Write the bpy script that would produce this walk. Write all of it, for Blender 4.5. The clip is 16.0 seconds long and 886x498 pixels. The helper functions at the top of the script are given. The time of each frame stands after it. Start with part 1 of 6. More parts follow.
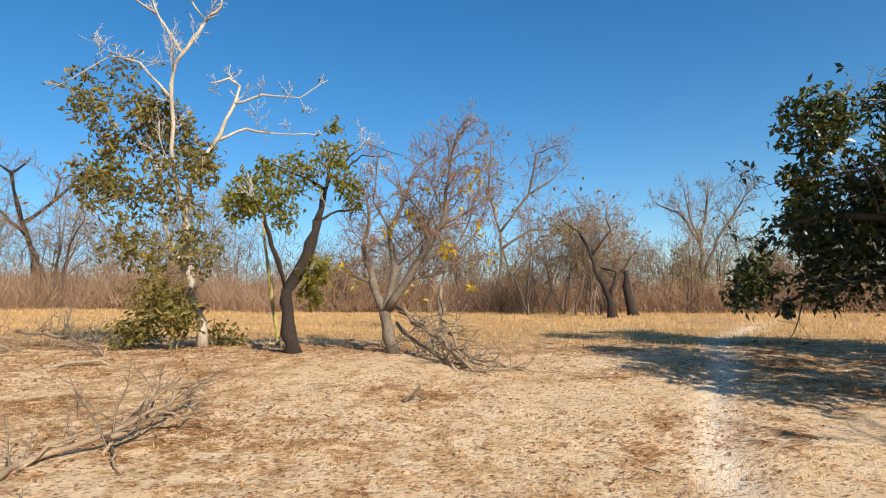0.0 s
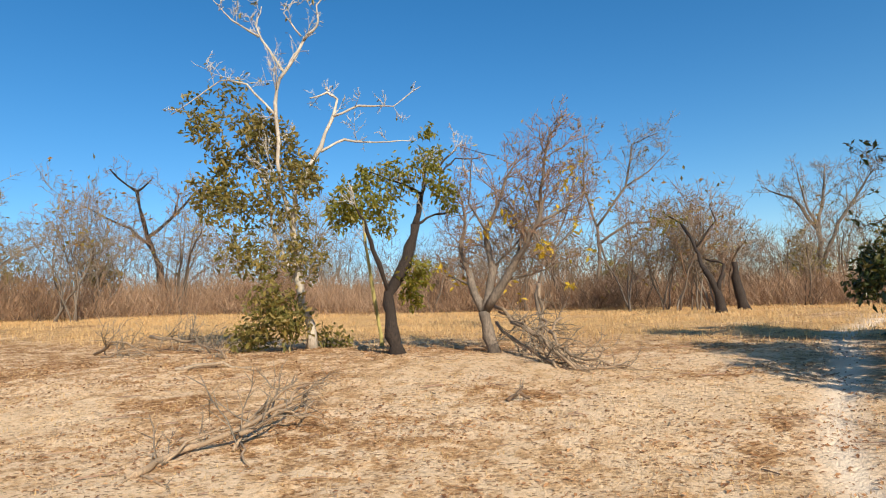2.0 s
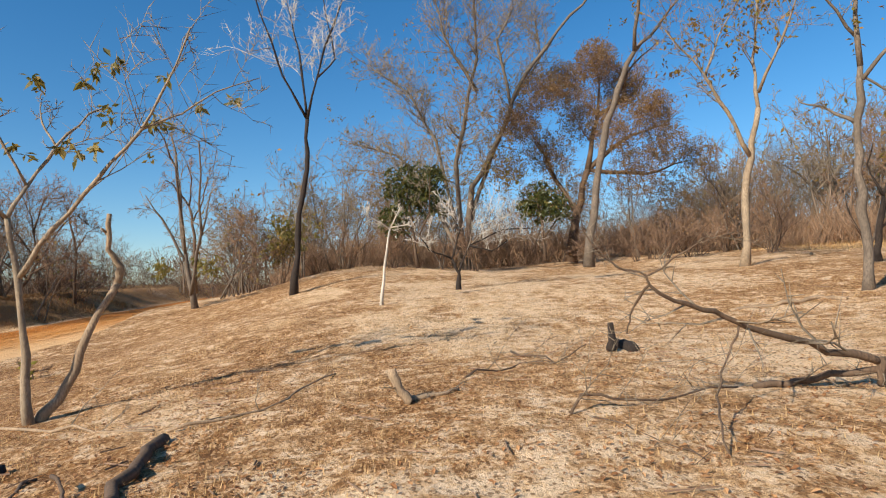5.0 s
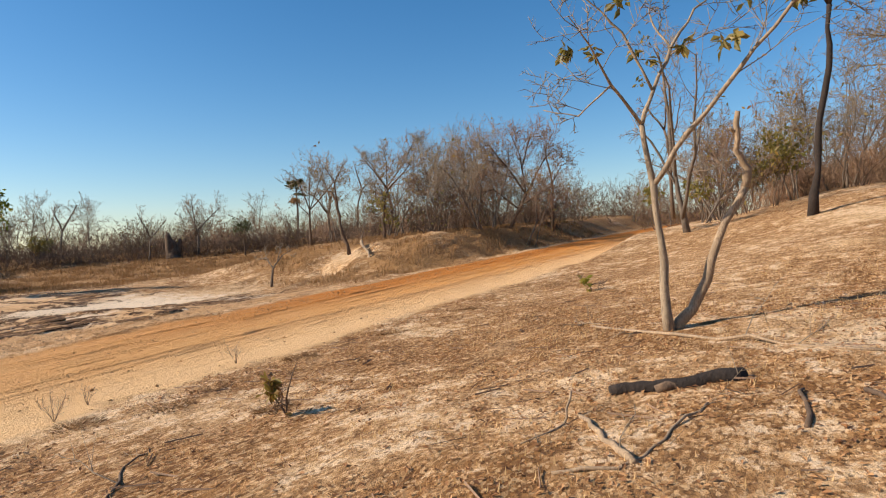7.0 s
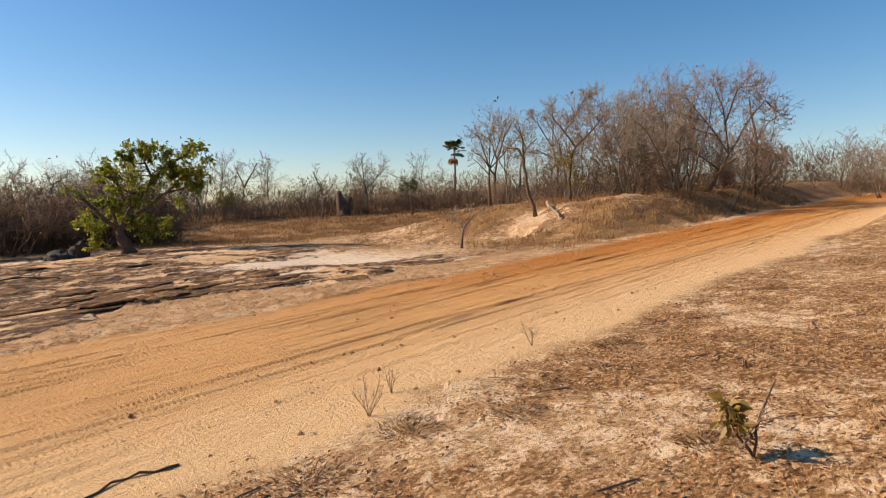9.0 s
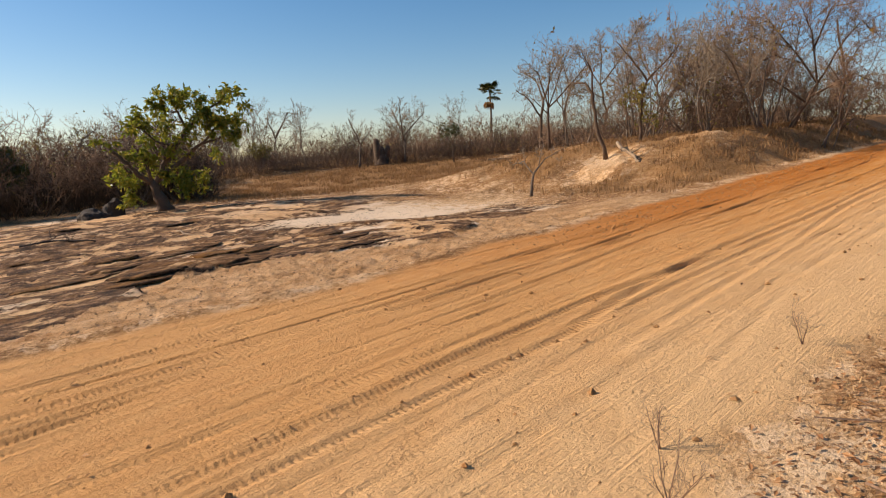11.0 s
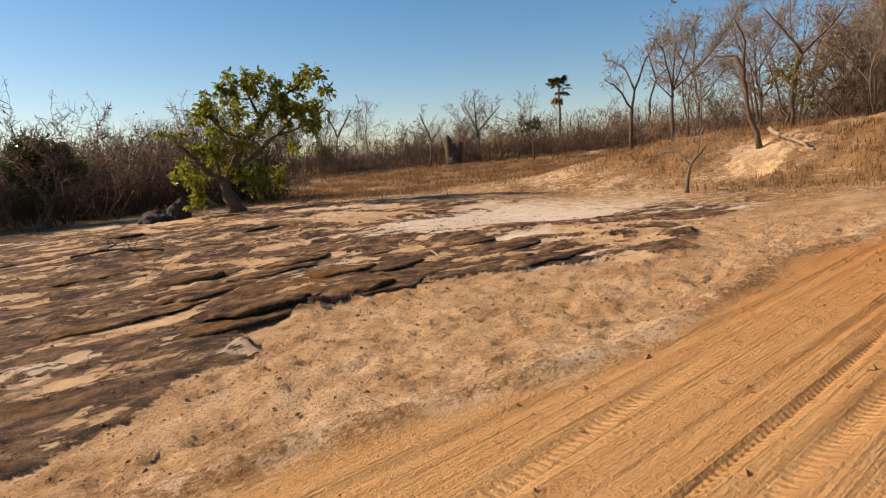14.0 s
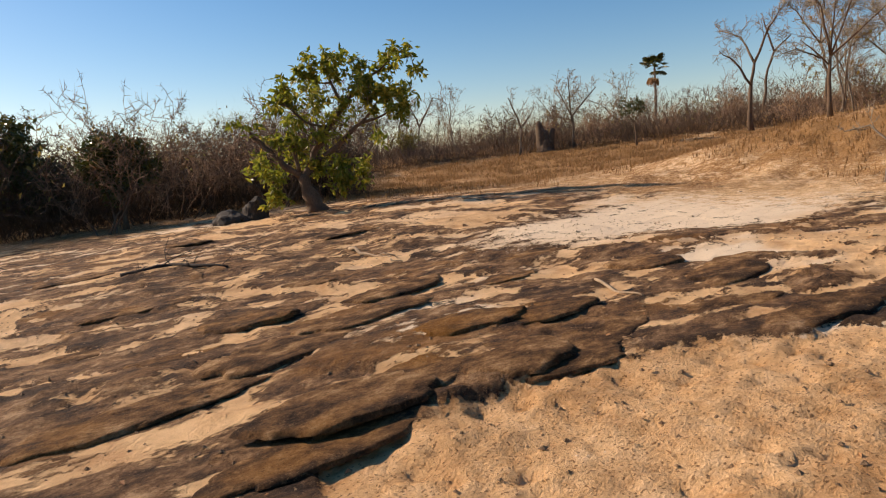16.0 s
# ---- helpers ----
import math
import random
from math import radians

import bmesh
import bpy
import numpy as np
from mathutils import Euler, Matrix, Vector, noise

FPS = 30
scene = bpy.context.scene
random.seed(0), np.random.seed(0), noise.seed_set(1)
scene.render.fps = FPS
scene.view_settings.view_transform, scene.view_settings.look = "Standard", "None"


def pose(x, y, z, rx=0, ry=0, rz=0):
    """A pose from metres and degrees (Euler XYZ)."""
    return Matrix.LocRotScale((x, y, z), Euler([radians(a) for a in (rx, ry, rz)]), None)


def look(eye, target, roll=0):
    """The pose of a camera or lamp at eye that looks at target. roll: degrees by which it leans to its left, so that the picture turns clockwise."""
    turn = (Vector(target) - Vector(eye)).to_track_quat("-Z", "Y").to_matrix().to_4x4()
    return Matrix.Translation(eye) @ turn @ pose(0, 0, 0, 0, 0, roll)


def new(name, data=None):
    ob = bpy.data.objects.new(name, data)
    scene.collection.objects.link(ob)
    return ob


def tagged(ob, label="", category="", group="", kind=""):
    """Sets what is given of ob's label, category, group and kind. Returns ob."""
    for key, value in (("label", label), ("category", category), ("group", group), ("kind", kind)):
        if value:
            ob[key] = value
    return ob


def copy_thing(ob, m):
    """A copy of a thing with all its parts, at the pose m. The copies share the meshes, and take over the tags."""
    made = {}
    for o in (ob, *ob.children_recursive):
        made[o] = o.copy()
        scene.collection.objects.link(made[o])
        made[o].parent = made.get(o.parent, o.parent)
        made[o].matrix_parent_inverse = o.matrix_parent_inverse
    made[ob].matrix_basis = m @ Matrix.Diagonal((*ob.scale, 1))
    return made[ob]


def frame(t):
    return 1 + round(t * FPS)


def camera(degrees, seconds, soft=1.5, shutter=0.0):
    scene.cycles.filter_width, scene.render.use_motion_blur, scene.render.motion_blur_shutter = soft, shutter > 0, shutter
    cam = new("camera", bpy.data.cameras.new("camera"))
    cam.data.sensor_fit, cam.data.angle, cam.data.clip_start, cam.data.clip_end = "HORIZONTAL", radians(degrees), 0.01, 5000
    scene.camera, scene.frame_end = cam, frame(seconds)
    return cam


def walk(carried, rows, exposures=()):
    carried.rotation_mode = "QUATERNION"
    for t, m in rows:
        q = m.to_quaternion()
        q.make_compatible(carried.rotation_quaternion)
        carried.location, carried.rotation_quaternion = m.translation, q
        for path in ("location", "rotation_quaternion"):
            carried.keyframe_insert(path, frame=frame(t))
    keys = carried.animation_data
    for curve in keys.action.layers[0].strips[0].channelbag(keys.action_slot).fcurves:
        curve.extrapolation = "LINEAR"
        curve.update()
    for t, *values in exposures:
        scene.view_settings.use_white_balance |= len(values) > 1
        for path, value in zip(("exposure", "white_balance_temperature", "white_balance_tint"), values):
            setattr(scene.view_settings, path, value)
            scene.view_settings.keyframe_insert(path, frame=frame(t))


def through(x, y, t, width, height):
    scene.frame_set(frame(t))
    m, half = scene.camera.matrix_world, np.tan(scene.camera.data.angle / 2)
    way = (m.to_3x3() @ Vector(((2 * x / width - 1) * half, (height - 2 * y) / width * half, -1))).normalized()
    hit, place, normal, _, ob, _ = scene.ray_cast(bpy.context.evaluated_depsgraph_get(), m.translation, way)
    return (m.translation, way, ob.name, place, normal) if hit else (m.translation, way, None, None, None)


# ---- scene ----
cam = camera(70.3, 16.0, soft=1.15)
PATH = [
    (0.0, pose(0.000, 0.000, 1.250, 96.277, 2.938, 0.609)),
    (0.5, pose(0.004, -0.060, 1.269, 96.485, 3.522, 4.200)),
    (1.0, pose(-0.003, -0.090, 1.264, 96.654, 4.052, 6.236)),
    (1.5, pose(-0.008, -0.082, 1.260, 96.528, 4.211, 7.409)),
    (2.0, pose(-0.023, -0.107, 1.271, 96.692, 4.138, 9.423)),
    (2.5, pose(-0.026, -0.154, 1.282, 97.455, 3.769, 13.862)),
    (3.0, pose(-0.072, -0.215, 1.298, 98.176, 2.474, 25.506)),
    (3.5, pose(-0.250, -0.379, 1.304, 99.297, 0.783, 39.877)),
    (4.0, pose(-0.457, -0.702, 1.271, 98.765, 0.294, 56.991)),
    (4.5, pose(-0.660, -1.075, 1.213, 96.072, 1.590, 68.669)),
    (5.0, pose(-0.768, -1.615, 1.185, 93.902, 2.121, 82.416)),
    (5.2, pose(-0.800, -1.816, 1.196, 92.978, 2.210, 87.067)),
    (7.3, pose(-1.141, -4.202, 0.988, 88.597, 1.592, 124.177)),
    (7.5, pose(-1.149, -4.495, 0.986, 88.054, 0.951, 126.482)),
    (8.0, pose(-1.194, -5.196, 1.010, 86.716, 0.399, 129.644)),
    (8.5, pose(-1.308, -5.945, 0.965, 86.350, 0.869, 131.754)),
    (9.0, pose(-1.427, -6.681, 0.971, 86.234, 1.055, 132.872)),
    (11.3, pose(-2.215, -9.769, 0.861, 81.055, 2.864, 135.180)),
    (11.5, pose(-2.212, -10.056, 0.833, 80.788, 3.156, 135.188)),
    (12.0, pose(-2.298, -10.778, 0.755, 80.954, 3.643, 136.320)),
    (12.5, pose(-2.508, -11.595, 0.698, 81.902, 3.457, 137.170)),
    (13.0, pose(-2.716, -12.349, 0.633, 82.597, 3.166, 137.936)),
    (13.5, pose(-3.012, -13.107, 0.577, 82.254, 2.663, 138.504)),
    (14.0, pose(-3.233, -13.833, 0.595, 82.121, 3.054, 139.200)),
    (14.5, pose(-3.502, -14.649, 0.624, 81.934, 3.444, 139.908)),
    (15.0, pose(-3.767, -15.381, 0.630, 81.781, 3.436, 141.787)),
    (15.5, pose(-4.160, -16.077, 0.643, 81.621, 4.024, 143.991)),
    (16.0, pose(-4.509, -16.777, 0.626, 81.623, 4.324, 146.095)),
]
walk(cam, PATH, exposures=[(0.0, 0.39, 6650, 10), (2.5, 0.40, 6650, 10), (4.0, 0.43, 6650, 11), (5.0, 0.34, 6650, 11), (8.0, 0.33, 7250, 18), (11.5, 0.16, 7700, 21), (16.0, 0.24, 7850, 21)])

# ---- world, sun, exposure ----
world = bpy.data.worlds.new("sky")
scene.world = world
world.use_nodes = True
wn = world.node_tree.nodes
sky = wn.new("ShaderNodeTexSky")
sky.sky_type = 'NISHITA'
sky.sun_disc = False
SUN_EL, SUN_AZ = radians(31), radians(144)
sky.sun_elevation, sky.sun_rotation = SUN_EL, SUN_AZ
sky.air_density, sky.dust_density, sky.ozone_density = 1.0, 0.4, 3.4
wn["Background"].inputs[1].default_value = 0.10
tone = wn.new("ShaderNodeHueSaturation")
tone.inputs["Hue"].default_value = 0.496
tone.inputs["Saturation"].default_value, tone.inputs["Value"].default_value = 1.31, 1.12
world.node_tree.links.new(sky.outputs[0], tone.inputs["Color"])
blue = wn.new("ShaderNodeMix")
blue.data_type, blue.blend_type = 'RGBA', 'MULTIPLY'
blue.inputs[0].default_value, blue.inputs[7].default_value = 1.0, (0.97, 0.995, 1.03, 1)
world.node_tree.links.new(tone.outputs[0], blue.inputs[6])
world.node_tree.links.new(blue.outputs[2], wn["Background"].inputs[0])
lamp = bpy.data.lights.new("sun", 'SUN')
lamp.energy, lamp.angle, lamp.color = 5.0, radians(0.53), (1.0, 0.95, 0.84)
sun = new("sun", lamp)
to_sun = Vector((math.sin(SUN_AZ) * math.cos(SUN_EL), math.cos(SUN_AZ) * math.cos(SUN_EL), math.sin(SUN_EL)))
sun.matrix_world = look((0, 0, 60), Vector((0, 0, 60)) - to_sun)


# ---- materials ----
def material(name):
    m = bpy.data.materials.new(name)
    m.use_nodes = True
    return m, m.node_tree, m.node_tree.nodes["Principled BSDF"]


def node(nt, kind, **values):
    n = nt.nodes.new(kind)
    for k, v in values.items():
        n.inputs[k].default_value = v
    return n


def noise_node(nt, scale, detail=4.0, rough=0.55, coords=None):
    n = node(nt, "ShaderNodeTexNoise", Scale=scale, Detail=detail, Roughness=rough)
    if coords is not None:
        nt.links.new(coords, n.inputs["Vector"])
    return n.outputs["Fac"]


def ramp(nt, fac, stops):
    n = nt.nodes.new("ShaderNodeValToRGB")
    while len(n.color_ramp.elements) < len(stops):
        n.color_ramp.elements.new(0.5)
    for e, (p, c) in zip(n.color_ramp.elements, stops):
        e.position = p
        e.color = (*c, 1) if len(c) == 3 else (c[0], c[0], c[0], 1)
    nt.links.new(fac, n.inputs[0])
    return n.outputs[0]


def mix(nt, fac, a, b, mode='MIX'):
    n = nt.nodes.new("ShaderNodeMix")
    n.data_type, n.blend_type = 'RGBA', mode
    for sock, v in ((n.inputs[0], fac), (n.inputs[6], a), (n.inputs[7], b)):
        if isinstance(v, (int, float)):
            sock.default_value = v
        elif isinstance(v, tuple):
            sock.default_value = (*v, 1)
        else:
            nt.links.new(v, sock)
    return n.outputs[2]


def sums(nt, op, a, b):
    n = nt.nodes.new("ShaderNodeMath")
    n.operation = op
    for sock, v in zip(n.inputs, (a, b)):
        if isinstance(v, (int, float)):
            sock.default_value = v
        else:
            nt.links.new(v, sock)
    return n.outputs[0]


def bump(nt, bsdf, height, strength, distance):
    n = node(nt, "ShaderNodeBump", Strength=strength, Distance=distance)
    nt.links.new(height, n.inputs["Height"])
    nt.links.new(n.outputs[0], bsdf.inputs["Normal"])


WARM = (1.0, 0.853, 0.696)


def bark(name, dark, light, scale=9.0, relief=0.5, cast=WARM):
    m, nt, b = material(name)
    co = nt.nodes.new("ShaderNodeTexCoord").outputs["Object"]
    stretch = nt.nodes.new("ShaderNodeMapping")
    stretch.inputs["Scale"].default_value = (1, 1, 0.3)
    nt.links.new(co, stretch.inputs[0])
    fine = noise_node(nt, scale * 5, 5, 0.65, stretch.outputs[0])
    broad = noise_node(nt, scale * 0.35, 3, 0.5, co)
    c = ramp(nt, fine, [(0.3, dark), (0.62, light)])
    c = mix(nt, ramp(nt, broad, [(0.40, (0.0,)), (0.60, (0.75,))]), c, tuple(v * 0.5 for v in light))
    nt.links.new(mix(nt, 1.0, c, cast, 'MULTIPLY'), b.inputs["Base Color"])
    b.inputs["Roughness"].default_value = 0.9
    bump(nt, b, fine, relief, 0.02)
    return m


def foliage(name, stops, through=0.35, rough=0.5):
    m, nt, b = material(name)
    geo = nt.nodes.new("ShaderNodeNewGeometry")
    c = ramp(nt, geo.outputs["Random Per Island"], stops)
    co = nt.nodes.new("ShaderNodeTexCoord").outputs["Object"]
    c = mix(nt, ramp(nt, noise_node(nt, 1.4, 2, 0.5, co), [(0.35, (0.0,)), (0.7, (0.55,))]), c, stops[-1][1])
    c = mix(nt, 1.0, c, WARM, 'MULTIPLY')
    nt.links.new(c, b.inputs["Base Color"])
    b.inputs["Roughness"].default_value = rough
    t = nt.nodes.new("ShaderNodeBsdfTranslucent")
    nt.links.new(c, t.inputs[0])
    mx = nt.nodes.new("ShaderNodeMixShader")
    mx.inputs[0].default_value = through
    nt.links.new(b.outputs[0], mx.inputs[1])
    nt.links.new(t.outputs[0], mx.inputs[2])
    nt.links.new(mx.outputs[0], nt.nodes["Material Output"].inputs[0])
    return m


BARK_PALE = bark("pale_bark", (0.17, 0.135, 0.10), (0.45, 0.385, 0.30))
BARK_WHITE = bark("white_bark", (0.30, 0.25, 0.195), (0.66, 0.59, 0.50), cast=(1.0, 0.94, 0.86))
CACTUS = bark("cactus_skin", (0.26, 0.24, 0.08), (0.46, 0.43, 0.17))
BARK_GREY = bark("grey_bark", (0.075, 0.058, 0.045), (0.235, 0.19, 0.15), cast=(1.0, 0.93, 0.84))
BARK_BROWN = bark("brown_bark", (0.06, 0.042, 0.032), (0.19, 0.135, 0.095))
BARK_BURNT = bark("burnt_bark", (0.006, 0.005, 0.004), (0.05, 0.036, 0.028), relief=0.9)
TWIG_GREY = bark("grey_twig", (0.15, 0.117, 0.085), (0.36, 0.295, 0.22), cast=(1.0, 0.93, 0.84))
TWIG_DARK = bark("dark_twig", (0.075, 0.052, 0.04), (0.18, 0.13, 0.098))
TWIG_WHITE = bark("white_twig", (0.45, 0.40, 0.34), (0.75, 0.69, 0.60), cast=(1.0, 0.94, 0.86))
TWIG_BROWN = bark("brown_twig", (0.16, 0.105, 0.075), (0.36, 0.25, 0.18))
DRY_WOOD = bark("dry_wood", (0.16, 0.12, 0.09), (0.50, 0.40, 0.29), 14)
LEAF_OLIVE = foliage("olive_leaf", [(0.0, (0.10, 0.115, 0.028)), (0.5, (0.23, 0.23, 0.06)), (0.8, (0.42, 0.34, 0.11)), (1.0, (0.27, 0.235, 0.075))], 0.5)
LEAF_FRESH = foliage("fresh_leaf", [(0.0, (0.13, 0.16, 0.025)), (0.5, (0.30, 0.32, 0.045)), (0.9, (0.42, 0.36, 0.075)), (1.0, (0.25, 0.26, 0.045))], 0.55)
LEAF_DARK = foliage("dark_leaf", [(0.0, (0.035, 0.055, 0.014)), (0.6, (0.08, 0.11, 0.024)), (0.9, (0.19, 0.165, 0.04)), (1.0, (0.06, 0.08, 0.02))], 0.22, 0.35)
LEAF_BROAD = foliage("broad_leaf", [(0.0, (0.11, 0.16, 0.022)), (0.55, (0.25, 0.32, 0.045)), (0.8, (0.46, 0.40, 0.07)), (1.0, (0.20, 0.25, 0.04))], 0.55, 0.4)
LEAF_YELLOW = foliage("yellow_leaf", [(0.0, (0.55, 0.42, 0.03)), (0.6, (0.66, 0.52, 0.04)), (1.0, (0.45, 0.36, 0.05))])
LEAF_MIXED = foliage("yellowing_leaf", [(0.0, (0.16, 0.17, 0.03)), (0.5, (0.34, 0.27, 0.05)), (0.8, (0.40, 0.22, 0.07)), (1.0, (0.22, 0.16, 0.06))])
LEAF_BROWN = foliage("brown_foliage", [(0.0, (0.27, 0.18, 0.095)), (0.5, (0.42, 0.29, 0.155)), (0.9, (0.34, 0.26, 0.13)), (1.0, (0.32, 0.22, 0.12))], 0.5)
LITTER = foliage("leaf_litter", [(0.0, (0.10, 0.045, 0.02)), (0.35, (0.31, 0.15, 0.06)), (0.7, (0.66, 0.42, 0.22)), (1.0, (0.36, 0.19, 0.085))], 0.2, 0.8)
STRAW_BROWN = foliage("brown_grass", [(0.0, (0.20, 0.12, 0.055)), (0.5, (0.37, 0.24, 0.115)), (1.0, (0.29, 0.175, 0.08))], 0.3, 0.8)
STRAW = foliage("dry_grass", [(0.0, (0.58, 0.42, 0.21)), (0.5, (0.78, 0.60, 0.34)), (1.0, (0.66, 0.49, 0.26))], 0.4, 0.7)


# ---- ground: shape ----
def smooth(v, a, b):
    q = np.clip((v - a) / (b - a), 0, 1)
    return q * q * (3 - 2 * q)


TABLE = np.random.RandomState(5).rand(256, 256)


def value_noise(x, y):
    xi, yi = np.floor(x).astype(int), np.floor(y).astype(int)
    fx, fy = x - xi, y - yi
    fx, fy = fx * fx * (3 - 2 * fx), fy * fy * (3 - 2 * fy)
    a, b = TABLE[xi & 255, yi & 255], TABLE[(xi + 1) & 255, yi & 255]
    c, d = TABLE[xi & 255, (yi + 1) & 255], TABLE[(xi + 1) & 255, (yi + 1) & 255]
    return (a * (1 - fx) + b * fx) * (1 - fy) + (c * (1 - fx) + d * fx) * fy


def fractal(x, y, octaves=4, gain=0.5):
    total, amp, norm = 0.0, 1.0, 0.0
    for i in range(octaves):
        total = total + amp * value_noise(x * 2 ** i + 17.3 * i, y * 2 ** i + 9.1 * i)
        norm += amp
        amp *= gain
    return total / norm


def land(x, y):
    """The lie of the land: a long slope, the hill side, the road's bed, the mound beyond it and the far rise."""
    u = -0.819 * x + 0.574 * y
    z = 0.0524 * 70 * np.tanh(u / 70) - 0.57
    z = z + 0.58 * smooth(y, -10.2, -1.0) + 0.42 * smooth(y, 3, 10.5)
    z = z + 0.45 * smooth(-x, 9, 17) * smooth(y, -8, -1) * (1 - 0.6 * smooth(y, 3, 9))
    z = z + 0.66 * smooth(-x, 17, 27) * smooth(y, -10.5, -9.5) * (1 - smooth(y, -3, 6))
    z = z + 1.5 * smooth(u, 9, 75) * smooth(y, -9, -3)
    z = z + 1.25 * smooth(-x, 20, 29) * smooth(-y, 16.8, 20) * (1 - smooth(-y, 27, 36))
    z = z + 1.7 * smooth(-x - y, 65, 105) * smooth(-y, 22, 40)
    z = z - 0.2 * smooth(-x, 11, 15) * (1 - smooth(-x, 20, 24)) * smooth(-y, 17, 20) * (1 - smooth(-y, 24, 30))
    z = z + 0.25 * smooth(-y, 23, 32) * (1 - smooth(-x, 14, 24)) + 0.6 * smooth(-y, 38, 62) * (1 - smooth(-x, 25, 45))
    return z


def near_edge(x):
    return -10.45 + 0.5 * (fractal(x * 0.35, x * 0 + 3.0, 3) - 0.5)


def far_edge(x):
    return -16.25 - 0.55 * smooth(x, -7, -3) + 0.45 * (fractal(x * 0.4, x * 0 + 8.0, 3) - 0.5)


def masks(x, y):
    """How far each point is road, tyre track, bare rock, pale sand, golden grass and footpath."""
    edge = 0.5 * (fractal(x * 1.3, y * 1.3, 4) - 0.5)
    road = smooth(near_edge(x) - y + edge, -0.25, 0.2) * smooth(y - far_edge(x) + 0.5 * edge, -0.2, 0.25)
    rim = -17.7 - smooth(-x, 3.6, 5.3) - 1.4 * smooth(-x, 5.25, 5.75) + 0.6 * smooth(-x, 7.2, 7.8) + 1.7 * smooth(-x, 8.0, 10.3) - 1.6 * smooth(-x, 10.5, 14.0) + 1.5 * (fractal(x * 0.9, y * 0.9, 5, 0.6) - 0.5)
    zone = smooth(rim - y, -0.12, 0.14) * (1 - smooth(-x, 13, 21)) * (1 - smooth(-y, 36, 46)) * (1 - smooth(x, 8, 16))
    along, across = -0.83 * x + 0.56 * y, 0.56 * x + 0.83 * y
    plates = fractal(along * 0.6 + 4, across * 1.0 + 2, 6, 0.62)
    # Extra bare rock; its dark tone also stands in for a tree's shadow here.
    plates = plates + 0.22 * np.exp(-(((x + 3.7) / 1.5) ** 2 + ((y + 19.4) / 1.2) ** 2))
    rock = zone * smooth(plates, 0.405, 0.455)
    salt = np.exp(-(((x + 15.5) / 6.5) ** 2 + ((y + 24.2) / 2.6) ** 2))
    rock = rock * (1 - 0.85 * smooth(salt, 0.3, 0.7))
    sand = smooth(fractal(x * 0.55 + 7, y * 0.8, 4), 0.48, 0.66)
    sand = sand * (0.25 + 0.75 * smooth(fractal(x * 0.09, y * 0.13 + 5, 2), 0.36, 0.6))
    sand = np.maximum(sand, smooth(salt, 0.25, 0.7))
    scarp = np.exp(-(((x + 24.2) / 2.4) ** 2 + ((y + 22.6) / 1.7) ** 2)) + np.exp(-(((x + 26) / 4.5) ** 2 + ((y + 10.0) / 0.75) ** 2))
    sand = np.maximum(sand, smooth(scarp * (0.2 + 1.4 * fractal(x * 1.6, y * 1.6, 4)), 0.52, 0.72))
    open_ground = (1 - smooth(np.hypot(x + 1.5, (y - 3.5) * 1.1), 5, 9)) * smooth(y, -2.5, 0.5)
    sand = np.maximum(sand, open_ground * smooth(fractal(x * 0.7 + 2, y * 0.9, 4), 0.30, 0.55))
    bare = np.exp(-(((x + 12) / 6) ** 2 + ((y - 0.6) / 2.2) ** 2))
    sand = np.maximum(sand, bare * smooth(fractal(x * 0.9, y * 1.6, 4), 0.32, 0.55))
    sand = sand * (1 - 0.4 * smooth(-y, 2.5, 5.5) * (1 - smooth(-y, 9.9, 10.4)) * (1 - smooth(-x, 14, 18)))
    grass = smooth(y + 0.2 * x + 2.2 * (fractal(x * 0.3, y * 0.3, 2) - 0.5), 9.5, 16)
    grass = np.maximum(grass, smooth(-x - 0.5 * np.maximum(-y - 18, 0), 16.5, 21) * smooth(-y, 16.6, 17.6))
    grass = np.maximum(grass, smooth(-y, 30, 42) * (1 - zone) * smooth(-x, 8, 16))
    sand = sand * (1 - 0.9 * np.exp(-(((x + 2.3) / 1.7) ** 2 + ((y - 5.3) / 1.4) ** 2)))
    sand = sand * (1 - 0.8 * np.exp(-(((x + 5.6) / 2.4) ** 2 + ((y - 0.2) / 2.2) ** 2)))
    grass = grass * (1 - smooth(scarp, 0.15, 0.5)) * smooth(fractal(x * 0.25 + 3, y * 0.3, 4), 0.15, 0.45)
    sand = sand * (1 - 0.75 * grass)
    mid = 2.12 + 0.35 * (y - 5) + 0.0115 * (y - 5) ** 2 + 0.12 * np.sin(y * 0.9)
    foot = np.exp(-((x - mid) / (0.13 + 0.012 * np.abs(y))) ** 2) * smooth(y, 2, 4) * (1 - smooth(y, 45, 60)) * smooth(fractal(x * 2, y * 2, 3), 0.12, 0.32)
    return road, rock, zone, sand, grass, foot


